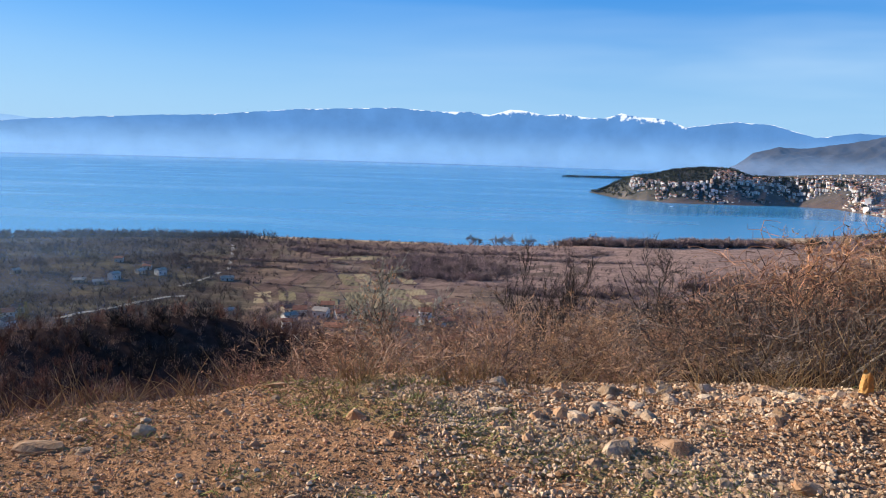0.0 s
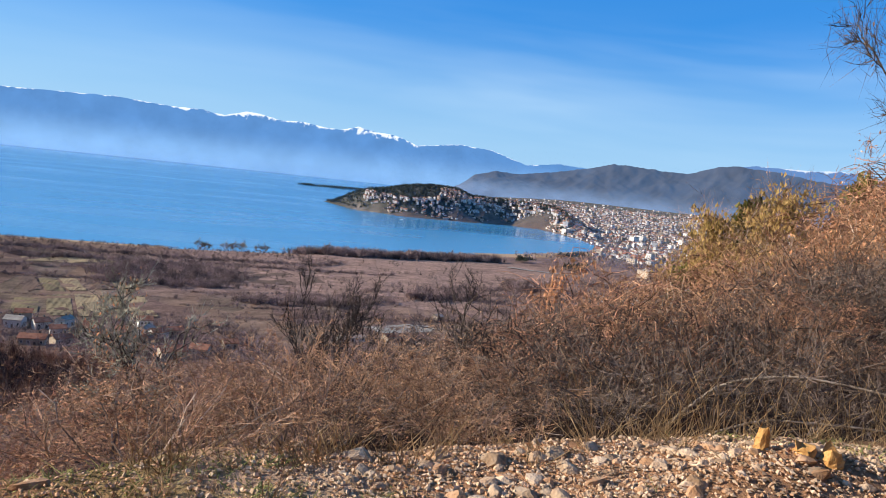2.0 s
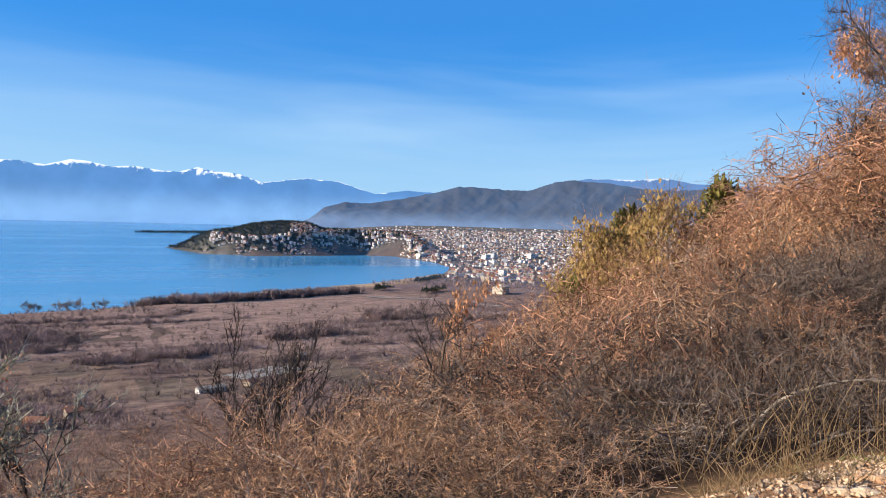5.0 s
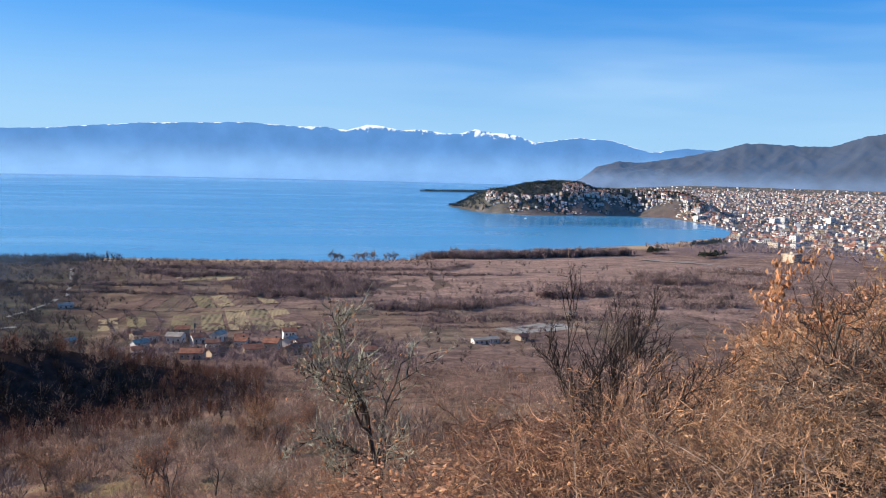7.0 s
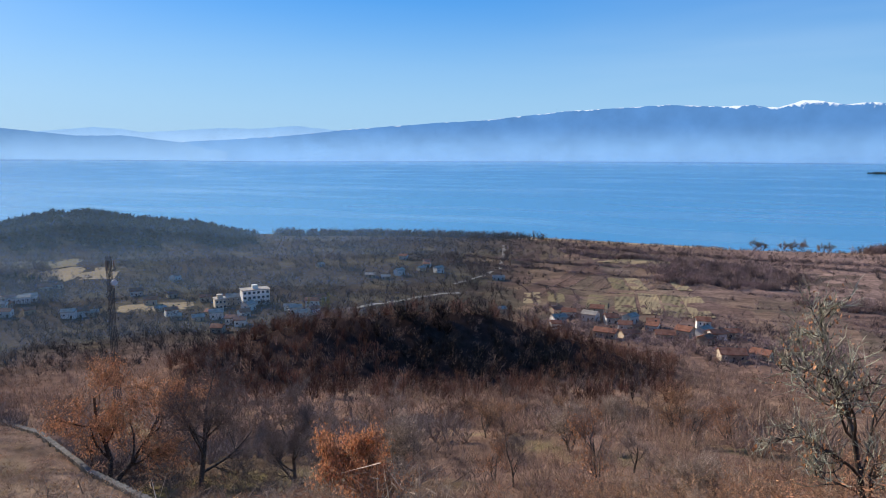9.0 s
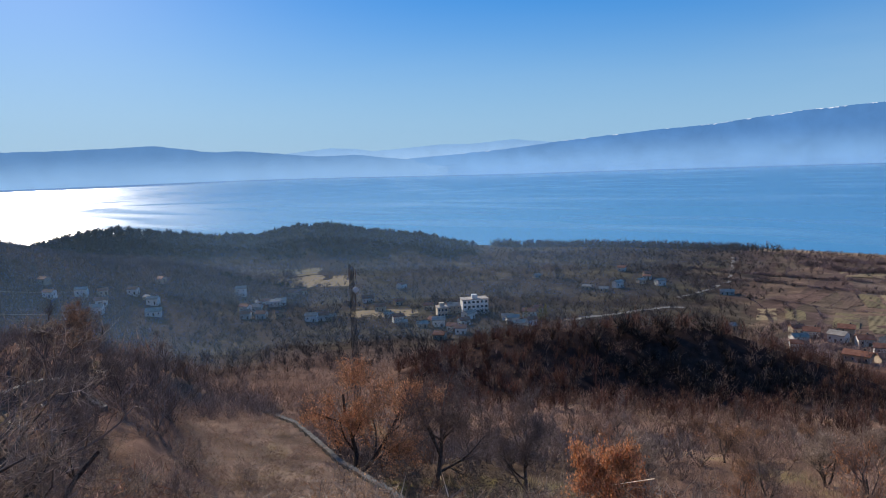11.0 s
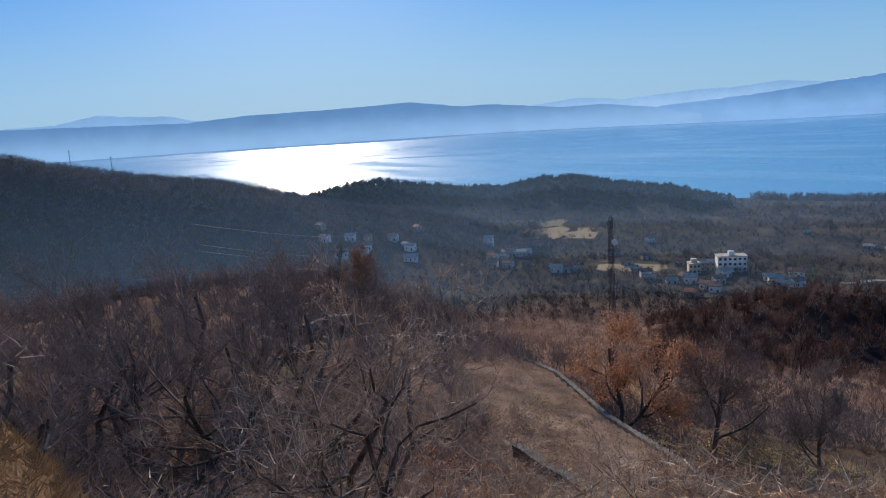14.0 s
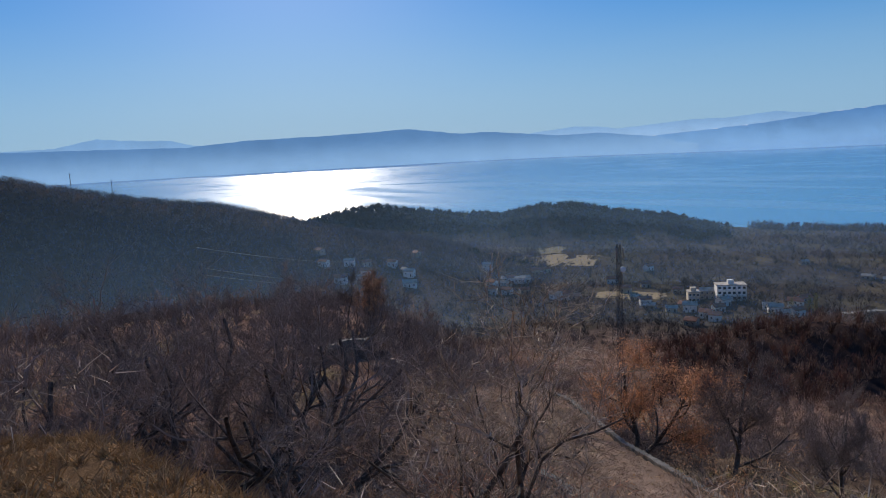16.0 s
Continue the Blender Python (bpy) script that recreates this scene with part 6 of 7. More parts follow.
house_kinds = [house(-420, 300, 10, 8, 5.2, 40, WHITE, RED), house(-405, 318, 9, 8, 4.2, 55, CREAM, RED, label="cream house with a red tiled roof"),
               house(-436, 322, 11, 8, 5.4, 30, WHITE, GREY, label="pale house with a grey roof"), house(-300, 330, 9, 7, 3.6, 35, CREAM, GREY, label="low shed among gardens")]
rng = np.random.default_rng(404)
for cx, cy, spread, count in ((-300, 350, 34, 4), (-430, 300, 40, 4), (-500, 260, 30, 3), (-250, 540, 30, 4), (-70, 400, 26, 4), (0, 370, 24, 3), (-380, 420, 40, 2), (-330, 560, 40, 2)):
    for k_ in range(count):
        hx, hy = cx + rng.normal(0, spread), cy + rng.normal(0, spread * 0.8)
        copy_thing(house_kinds[rng.integers(0, 4)], pose(hx, hy, float(ground_z(hx, hy)) + 0.1, 0, 0, rng.uniform(0, 90)))


for k_, (hx, hy) in enumerate(((-505, 207), (-503, 227), (-500, 240), (-473, 262), (-489, 344), (-451, 340), (-446, 352), (-470, 394), (-368, 315), (-362, 327), (-313, 388), (-243, 369), (-250, 410), (-275, 366), (-330, 350), (-232, 372))):
    copy_thing(house_kinds[(0, 2, 1, 2, 3)[k_ % 5]], pose(hx, hy, float(ground_z(hx, hy)) + 0.1, 0, 0, 30 + 23 * k_ % 60))


def block(x, y, w, d, h, turn, floors, bays, label, wall_mat=PLASTER, parapet=GREY):
    """A flat-roofed block with rows of windows and balconies."""
    ob = tagged(new("apartment_block"), label, "building")
    z = float(ground_z(x, y))
    ob.matrix_basis = pose(x, y, z, 0, 0, turn)
    part("wall", (box_bm(w, d, h + 3, -3), wall_mat), ob)
    part("roof", (box_bm(w + 0.8, d + 0.8, 0.5, h), parapet), ob, "pale flat roof slab")
    part("stair_tower", (box_bm(3.4, 3.4, 2.4, h + 0.5), wall_mat), ob)
    fh = h / floors
    for f in range(floors):
        for k in range(bays):
            wx = -w / 2 + (k + 0.5) * w / bays
            window_at(ob, wx, -d / 2 - 0.03, (f + 0.55) * fh, w / bays * 0.62, fh * 0.52, 0)
            if k % 2 == 0 and f:
                part("balcony", (box_bm(w / bays * 0.8, 1.1, 0.9, 0), wall_mat), ob, "", pose(wx, -d / 2 - 0.58, f * fh + 0.05))
        for k in range(max(1, bays // 2)):
            window_at(ob, w / 2 + 0.03, -d / 2 + (k + 0.5) * d / max(1, bays // 2), (f + 0.55) * fh, 1.6, fh * 0.5, 90)
    return ob


block(-286, 388, 17.5, 9.5, 9.6, 48, 3, 6, "white three-storey apartment block in the village")
block(-304, 375, 7, 8, 6.4, 48, 2, 3, "cream two-storey annexe beside the white block", PLASTER_TAN)
block(676, 892, 22, 18, 12, 25, 4, 6, "pale block alone at the town's edge", PLASTER_TAN)


# the town across the bay: uncountable houses, one object
def town(name, label, n, az, r, seed, keep=None, tall=(3.6, 6.5), foot=(6, 10.5), flats=0.0):
    rng = np.random.default_rng(seed)
    x, y = scatter(rng, n, az, r, lambda x, y, a, q: (shore_distance(x, y) > 9) & (keep(x, y, a, q) if keep else True))
    m = len(x)
    z = ground_z(x, y)
    flat = rng.uniform(0, 1, m) < flats
    w, d = rng.uniform(*foot, m), rng.uniform(*foot, m) * 0.8
    h = rng.uniform(*tall, m)
    w, d, h = np.where(flat, w * 1.7, w), np.where(flat, d * 1.2, d), np.where(flat, h * rng.uniform(1.6, 2.8, m), h)
    turn = np.round(rng.uniform(0, 4, m)) * 0.785 + 0.5 * rough_field(x, y, 400.0)
    cs, sn = np.cos(turn)[:, None], np.sin(turn)[:, None]

    def put(px, py, pz):
        return np.stack([x[:, None] + px * cs - py * sn, y[:, None] + px * sn + py * cs, z[:, None] + pz], -1)
    hw, hd, H = w[:, None] / 2, d[:, None] / 2, h[:, None]
    sgx, sgy = np.array([[-1, 1, 1, -1]]), np.array([[-1, -1, 1, 1]])
    rise = np.where(flat, 0.4, d * 0.27)[:, None]
    low = put(sgx * hw, sgy * hd, np.full((m, 4), -4.0))
    top = put(sgx * hw, sgy * hd, H * np.ones((1, 4)))
    eave = put(sgx * (hw + 0.5), sgy * (hd + 0.5), H * np.ones((1, 4)) - 0.05)
    rid = put(np.array([[-1, 1]]) * (hw + 0.5 - np.where(flat, 0, rng.choice([0, 2.5], m))[:, None]), np.zeros((m, 2)), (H + rise) * np.ones((1, 2)))
    v = np.concatenate([low, top, eave, rid], 1)
    b = (np.arange(m) * 14)[:, None]
    wall_q = np.concatenate([b + np.array([[i, (i + 1) % 4, 4 + (i + 1) % 4, 4 + i]]) for i in range(4)])
    roof_q = np.concatenate([b + np.array([[8, 9, 13, 12]]), b + np.array([[10, 11, 12, 13]])])
    roof_t = np.concatenate([b + np.array([[9, 10, 13]]), b + np.array([[11, 8, 12]])])
    vs, q_all = [v.reshape(-1, 3)], [wall_q, roof_q]
    mats = [np.tile(np.where(rng.uniform(0, 1, m) < 0.7, 0, 3), 4), np.tile(np.where(flat, 4, np.where(rng.uniform(0, 1, m) < 0.8, 1, 4)), 2)]
    n0 = m * 14
    wins = []
    # window openings as dark proud panes on the sides
    for side in (-1, 1):
        for f in range(5):
            for k in range(4):
                ok = (h > 2.9 * (f + 1)) & (w > 2.6 * (k + 1)) & (flat | (h > 6.5))
                if not ok.any():
                    continue
                cx, cz = (-w / 2 + (k + 0.5) * w / 4)[:, None], np.full((m, 1), 1.6 + f * 2.9)
                qd = put(cx + np.array([[-0.8, 0.8, 0.8, -0.8]]), side * (hd + 0.06) * np.ones((1, 4)), cz + np.array([[-0.75, -0.75, 0.75, 0.75]]))[ok]
                wins.append(qd.reshape(-1, 3))
    if wins:
        wv = np.concatenate(wins)
        vs.append(wv)
        wq = n0 + np.arange(len(wv)).reshape(-1, 4)
        q_all.append(wq)
        mats.append(np.full(len(wq), 2))
    me = mesh_of(name, np.concatenate(vs), [np.concatenate(q_all), roof_t], [PLASTER, ROOF, GLASS_DARK, PLASTER_TAN, ROOF_GREY],
                 np.concatenate([*mats, np.tile(np.where(flat, 4, 1), 2)]))
    return tagged(new(name, me), label, "town", kind="stuff")


town("old_town", "white old town houses climbing the lakeside hill", 4200, (-32, -12), (1880, 2420), 81,
     lambda x, y, a, r: (rough_field(x + 300, y, 200.0) + 1.3 * ((a < -20.5) & (r < 2190)) + 1.7 * (shore_distance(x, y) < 75) * (a < -14.5) - 0.75 * (a > -20.5) - 0.7 * (r > 2190) > 0.1), (3.2, 5.6), (5, 8.5))
town("new_town", "pale and red-roofed houses of a spread town", 5200, (-56, -27), (1560, 3600), 82,
     lambda x, y, a, r: rough_field(x, y, 300.0) > -0.4, (3.0, 5.5), (5, 9), 0.07)
town("suburb", "houses and flats at the near edge of town", 420, (-52, -32), (1330, 1640), 83, lambda x, y, a, r: (a < -33) & (rough_field(x, y, 160.0) > -0.1), (3.5, 6), (7, 11), 0.12)
town("far_suburb", "scattered white houses below the far hills", 420, (-50, -19), (3000, 3950), 84, lambda x, y, a, r: rough_field(x, y, 300.0) > -0.3)
for k_, (bx, by, bw, bh) in enumerate(((1030, 1720, 44, 12), (1075, 1660, 50, 12), (1060, 1790, 36, 11), (1190, 1640, 26, 15), (1260, 1700, 34, 14), (1180, 1540, 26, 12), (1370, 1660, 24, 16), (1110, 1500, 22, 11))):
    block(bx, by, bw, 14, bh, 20 + 17 * k_ % 50, max(4, bh // 4), 8, "large pale hotel block near the bay")


# ---- mast, poles and cables ----
def lattice_mast(x, y, tall, base, topw):
    ob = tagged(new("telecom_mast"), "dark steel lattice mast with antenna panels", "mast")
    ob.matrix_basis = pose(x, y, float(ground_z(x, y)) - 0.2, 0, 0, 25)
    br = Shape()
    n = 17
    zs = np.linspace(0, tall, n)
    hw = np.interp(zs, [0, tall], [base / 2, topw / 2])
    cor = [(-1, -1), (1, -1), (1, 1), (-1, 1)]
    for sx, sy in cor:
        leg = Shape()
        leg.rods([(sx * hw[0], sy * hw[0], 0)], [(sx * hw[-1], sy * hw[-1], tall)], 0.034, 0.03, 6)
        part("leg", leg.mesh("leg", STEEL), ob)
    for k in range(n - 1):
        for i in range(4):
            (ax, ay), (bx, by) = cor[i], cor[(i + 1) % 4]
            br.rods([(ax * hw[k], ay * hw[k], zs[k])], [(bx * hw[k + 1], by * hw[k + 1], zs[k + 1])], 0.018, 0.018, 4)
            br.rods([(bx * hw[k], by * hw[k], zs[k])], [(ax * hw[k + 1], ay * hw[k + 1], zs[k + 1])], 0.018, 0.018, 4)
            br.rods([(ax * hw[k], ay * hw[k], zs[k])], [(bx * hw[k], by * hw[k], zs[k])], 0.02, 0.02, 4)
    tagged(part("bracing", br.mesh("bracing", STEEL), ob), kind="stuff")
    part("ladder", (box_bm(0.06, 0.04, tall - 1, 0.5), STEEL), ob)
    for hgt, ang in ((tall - 1.2, 20), (tall - 1.2, 140), (tall - 1.2, 260), (tall - 5, 60), (tall - 14, 200)):
        t = radians(ang)
        part("antenna_panel", (box_bm(0.26, 0.14, 1.5, 0, 0.03), ROOF_GREY), ob, "pale antenna panel", pose(math.cos(t) * 0.62, math.sin(t) * 0.62, hgt - 0.9, 0, 0, ang + 90))
    drum = bmesh.new()
    bmesh.ops.create_cone(drum, cap_ends=True, segments=16, radius1=0.45, radius2=0.4, depth=0.3)
    part("dish", (drum, PLASTER), ob, "small white dish", pose(0.8, -0.6, tall - 3.6, 80, 0, 40))
    return ob


MAST_TOP = -13.2
lattice_mast(-79.7, 75.8, MAST_TOP - float(ground_z(-79.7, 75.8)) + 0.2, 0.9, 0.5)


def pole(x, y, tall, label):
    ob = tagged(new("utility_pole"), label, "pole")
    ob.matrix_basis = pose(x, y, float(ground_z(x, y)) - 0.5, 0, 0, 40)
    sh = Shape()
    sh.rods([(0, 0, 0)], [(0, 0, tall)], 0.3, 0.2, 8)
    part("post", sh.mesh("post", BARK), ob)
    part("crossarm", (box_bm(3.0, 0.25, 0.25, tall - 1.2), BARK), ob)
    return ob


for a_ in (85.0, 82.4):
    pole(-math.sin(radians(a_)) * 640, math.cos(radians(a_)) * 640, 15, "tall thin utility pole on the wooded ridge")


def cable(p, q, sag, radius, label):
    p, q = np.array(p, float), np.array(q, float)
    t = np.linspace(0, 1, 25)[:, None]
    c = p + (q - p) * t
    c[:, 2] -= sag * 4 * (t * (1 - t))[:, 0]
    return tagged(new("power_cable", tube("power_cable", c, np.full(25, radius), 5, ROOF_GREY)), label, "cable", "power cables")


def on_ray(az, el, r):
    return (-math.sin(radians(az)) * r, math.cos(radians(az)) * r, 1.3 + r * math.tan(radians(el)))


cable(on_ray(77.5, -5.9, 170), on_ray(66.0, -8.1, 330), 1.0, 0.045, "thin power cable catching the sun above the valley")
cable(on_ray(77.0, -7.5, 170), on_ray(66.2, -9.6, 330), 1.0, 0.045, "thin power cable catching the sun above the valley")
cable(on_ray(77.0, -8.0, 170), on_ray(65.7, -10.0, 330), 1.0, 0.045, "thin power cable catching the sun above the valley")


# ---- the terrace wall and the ruin ----
def masonry(name, label, a, b, top_over, deep, thick, seed, course=0.36, stone=0.55):
    """A dry wall of uneven courses from a to b; its top follows the upper ground."""
    rng = np.random.default_rng(seed)
    a, b = np.array(a, float), np.array(b, float)
    d = b - a
    ln = np.hypot(*d)
    d /= ln
    nrm = np.array([d[1], -d[0]])
    ob = tagged(new(name), label, "wall", kind="structure")
    core, cap = Shape(), Shape()
    rows = int(deep / course)
    for k in range(rows):
        s = -rng.uniform(0, stone)
        while s < ln:
            w = stone * rng.uniform(0.6, 1.5)
            m = a + d * (s + w / 2)
            up = float(ground_z(*(m - nrm * 1.2))) + top_over
            c = (m[0] + nrm[0] * rng.uniform(-0.04, 0.04), m[1] + nrm[1] * rng.uniform(-0.04, 0.04), up - (k + 0.5) * course)
            (cap if k == 0 else core).boxes([c], [(w / 2 * 0.97, thick / 2 * rng.uniform(0.93, 1.05), course / 2 * 0.95)], np.array([math.atan2(d[1], d[0]) + rng.uniform(-0.03, 0.03)]))
            s += w
    tagged(part("masonry", core.mesh("masonry", STONE_WALL), ob), kind="stuff")
    tagged(part("coping", cap.mesh("coping", STONE_WALL), ob, "uneven coping stones"), kind="stuff")
    return ob


masonry("wall_terrace", "long pale stone retaining wall beside a terrace", WALL_A, WALL_B, 0.03, 2.8, 0.42, 91)
masonry("wall_lower", "low broken wall across the terrace", (-22.6, 23.0), (-36.5, 24.6), 0.2, 1.2, 0.5, 93, stone=0.4)
masonry("wall_ruin_back", "grey back wall of a roofless ruin", (-62.0, 22.0), (-65.0, 29.2), 1.3, 2.6, 0.5, 94)
masonry("wall_ruin_side", "grey side wall of a roofless ruin", (-64.6, 29.4), (-57.0, 27.4), 0.7, 2.0, 0.5, 95)


# ---- boats and shore trees ----
def boat(x, y, ln, turn, label, hull_mat=PLASTER):
    ob = tagged(new("boat"), label, "boat")
    ob.matrix_basis = pose(x, y, float(lake_level(math.hypot(x, y))) - 0.15, 0, 0, turn)
    bm = bmesh.new()
    secs = []
    for t in np.linspace(-1, 1, 9):
        wd = ln * 0.17 * (1 - max(0, t) ** 2.2) * (1 if t > -0.9 else 0.85)
        secs.append([bm.verts.new((t * ln / 2, s * wd * k, z)) for s, k, z in ((-1, 1, 0.9), (-1, 0.7, 0.2), (0, 0, -0.1), (1, 0.7, 0.2), (1, 1, 0.9))])
    for p, q in zip(secs, secs[1:]):
        for k in range(4):
            bm.faces.new((p[k], p[k + 1], q[k + 1], q[k]))
        bm.faces.new((p[0], q[0], q[4], p[4]))
    bm.faces.new(secs[0])
    bmesh.ops.remove_doubles(bm, verts=bm.verts, dist=0.001)
    bmesh.ops.recalc_face_normals(bm, faces=bm.faces[:])
    part("hull", (bm, hull_mat), ob)
    part("cabin", (box_bm(ln * 0.3, ln * 0.2, 1.3, 0.85, 0.08), PLASTER), ob)
    return ob


boat(560, 1760, 11, 30, "small white boat out on the bay")
boat(-505, 885, 9, 70, "small dark boat moored off the shore", BARK)
boat(-478, 905, 9, 60, "small dark boat moored off the shore", BARK)
boat(-520, 905, 8, 80, "small dark boat moored off the shore", BARK)
poplar = bare_tree("poplar", "tall bare tree on the lake shore", 15.0, 81, FAR_GREY, FAR_GREY, 3, (0, 0), (4, 5), 3, 0, None, 0, 0.014, 0.6, 0.24, 0.3, 0.08, 0.02, (4, 0.1, 0.03))
place(poplar, 35, 893, 0)
for k_, (px, py) in enumerate(((44, 895), (66, 897), (76, 899), (86, 898), (104, 903), (112, 905), (196, 945), (204, 949))):
    put_copy(poplar, px, py, 50 * k_, 0.8 + 0.07 * (k_ % 4))
for k_, (px, py) in enumerate(((-230, 610), (-236, 614), (-186, 640), (-192, 560), (-183, 556), (-320, 560), (-330, 566), (-415, 640), (-300, 690))):
    put_copy(poplar, px, py, 70 * k_, 0.75 + 0.06 * (k_ % 4), 0, 1.1)
pine = juniper("pine", "dark pine at the edge of the headland wood", 13.0, 2.6, 103)
place(pine, -668, 770, 0)
for k_, (px, py) in enumerate(((-655, 765), (-640, 775), (-628, 770), (-675, 760), (-600, 790), (-585, 800), (-560, 805), (-690, 745), (-660, 700), (-240, 380), (-232, 384), (-226, 380), (-640, 690), (-652, 682), (-700, 722), (-712, 712), (-668, 735), (-776, 520), (-790, 528), (-800, 540), (-752, 556), (-744, 548))):
    put_copy(pine, px, py, 40 * k_, 0.6 + 0.12 * (k_ % 4))
thicket_tree = bare_tree("thorn_tree", "dark many-stemmed bare tree on the lower bank", 6.0, 105, BARK, FAR_GREY, 3, (0, 0), (4, 6), 3, 0, None, 0, 0.012, 0.8, 0.4, 0.3, 0.03, 0.005, (4, 0.08, 0.0035))
place_top(thicket_tree, -34, 6, -2.6, 6.0)
for k_, (px, py, ps) in enumerate(((-31, 9.5, -3.6), (-38, 13, -3.6), (-30, 2.5, -3.2), (-37, -1, -2.4), (-42, 7, -3.0), (-33, -4, -2.6), (-26, 5, -5.2), (-46, 16, -4.6), (-28, -1, -3.8), (-35, 9.5, -3.0), (-40, 3, -2.2))):
    place_top(copy_thing(thicket_tree, pose(px, py, 0)), px, py, ps, 6.0, 67 * k_)


# ---- the stony pull-off ----
def rock_mesh(name, seed, material, flat=0.7, fine=1):
    bm = bmesh.new()
    bmesh.ops.create_icosphere(bm, subdivisions=fine, radius=0.5)
    r = np.random.default_rng(seed)
    cuts = r.normal(0, 1, (14, 3))
    for v in bm.verts:
        p = np.array(v.co)
        for c in cuts:
            c = c / np.linalg.norm(c)
            k = p.dot(c) - 0.33
            if k > 0:
                p = p - c * k
        p *= 1 + r.normal(0, 0.06 / fine)
        v.co = (p[0] * 1.15, p[1] * 0.9, p[2] * flat)
    me = bpy.data.meshes.new(name)
    bm.to_mesh(me)
    bm.free()
    me.materials.append(material)
    return me


ROCKS_BIG = [rock_mesh("stone", 230 + k, STONE_RED if k % 2 else STONE, 0.55 + 0.06 * (k % 5), 2) for k in range(7)]
ROCKS = [rock_mesh("stone", 200 + k, STONE if k % 2 else STONE_RED, 0.55 + 0.06 * (k % 5)) for k in range(9)]


def stone(x, y, size, k, turn, sink=0.25, kinds=None):
    kinds = kinds or ROCKS
    ob = new("stone", kinds[k % len(kinds)])
    ob.parent = ground
    ob.matrix_basis = pose(x, y, float(ground_z(x, y)) + size * (0.3 - sink), turn * 0.13 % 25, turn * 0.29 % 25, turn) @ Matrix.Scale(size, 4)
    return ob


# the larger stones that lie singly
for k_, (sx, sy, ss) in enumerate(((-2.2, 3.75, 0.34), (-1.7, 3.95, 0.22), (-0.5, 4.15, 0.2), (0.98, 3.75, 0.26), (1.32, 3.8, 0.3), (1.3, 4.5, 0.2), (1.18, 4.75, 0.26), (-1.15, 4.85, 0.22),
                                   (0.42, 4.9, 0.26), (0.88, 4.92, 0.16), (1.9, 4.9, 0.2), (2.3, 4.85, 0.17), (-0.65, 3.05, 0.15), (1.45, 3.4, 0.17), (1.85, 3.35, 0.2), (-1.95, 3.75, 0.15), (-1.35, 4.35, 0.13), (1.55, 4.75, 0.19), (2.6, 4.55, 0.18), (0.7, 4.35, 0.13))):
    stone(sx, sy, ss * 0.8, k_ + 1, 77 * k_, 0.32, ROCKS_BIG)
rng = np.random.default_rng(31)
n_ = 0
while n_ < 210:
    x, y = rng.uniform(-3.4, 4.6), rng.uniform(2.0, 5.4)
    if math.hypot(x - 1, y + 6) > 11.1 or rng.uniform() > (0.35 + 0.65 * (x > 0.2)):
        continue
    stone(x, y, rng.uniform(0.04, 0.1) * (1.25 if x > 0.8 and y > 4.2 else 1.0), rng.integers(0, 9), rng.uniform(0, 360))
    n_ += 1


# broken lumps of limestone heaped along the edge
for _ in range(75):
    x, y = rng.uniform(0.3, 3.3), 4.75 - abs(rng.normal(0, 0.55))
    if math.hypot(x - 1, y + 6) < 11.0:
        stone(x, y, rng.uniform(0.07, 0.17), rng.integers(0, 7), rng.uniform(0, 360), 0.34, ROCKS_BIG)


def pebbles(name, label, material, n, size, seed, cond, xs=(-3.8, 4.8), ys=(2.2, 5.6)):
    """Small broken stones, past counting."""
    rng = np.random.default_rng(seed)
    x, y = rng.uniform(*xs, n), rng.uniform(*ys, n)
    k = (np.hypot(x - 1, y + 6) < 11.2) & (rng.uniform(0, 1, n) < cond(x, y))
    x, y = x[k], y[k]
    m = len(x)
    ico = np.array([(0.1, 0, 0.5), (-0.2, 0.25, 0.42), (0.5, 0.05, 0), (0.1, 0.5, 0.05), (-0.5, 0.1, 0), (0, -0.5, 0.05), (0, 0, -0.5)])
    tri = np.array([(0, 2, 3), (0, 3, 1), (1, 3, 4), (1, 4, 5), (0, 1, 5), (0, 5, 2), (6, 3, 2), (6, 4, 3), (6, 5, 4), (6, 2, 5)])
    s = rng.uniform(size[0], size[1], (m, 1, 1)) * rng.uniform(0.6, 1.3, (m, 1, 3))
    v = ico[None] * s * (1 + rng.normal(0, 0.18, (m, 7, 1)))
    a = rng.uniform(0, 6.283, m)
    cs, sn = np.cos(a)[:, None], np.sin(a)[:, None]
    v = np.stack([v[..., 0] * cs - v[..., 1] * sn + x[:, None], v[..., 0] * sn + v[..., 1] * cs + y[:, None], v[..., 2] * 0.75 + (ground_z(x, y) + 0.006)[:, None]], -1)
    ob = new(name, mesh_of(name, v.reshape(-1, 3), [(np.arange(m)[:, None, None] * 7 + tri).reshape(-1, 3)], material))
    return tagged(ob, label, "gravel", kind="stuff")


PEBBLE = surface("gravel_stones", (0.33, 0.215, 0.125), (0.58, 0.415, 0.27), 6.0, 0.9, 0.35, "island", relief=0)
PEBBLE_RED = surface("ochre_gravel", (0.4, 0.21, 0.105), (0.6, 0.36, 0.205), 6.0, 0.9, 0.35, "island", relief=0)
pebbles("gravel", "pale broken limestone gravel", PEBBLE, 40000, (0.009, 0.038), 33, lambda x, y: np.clip(0.05 + 0.72 * step(-0.6, 0.4, x) + 0.4 * rough_field(x, y, 2.2) * step(-1.5, 0, x), 0, 1))
pebbles("gravel", "reddish ochre gravel and clods", PEBBLE_RED, 46000, (0.007, 0.026), 34, lambda x, y: np.clip(0.62 - 0.1 * (x > -0.4) - 0.3 * rough_field(x, y, 2.2), 0.06, 1))
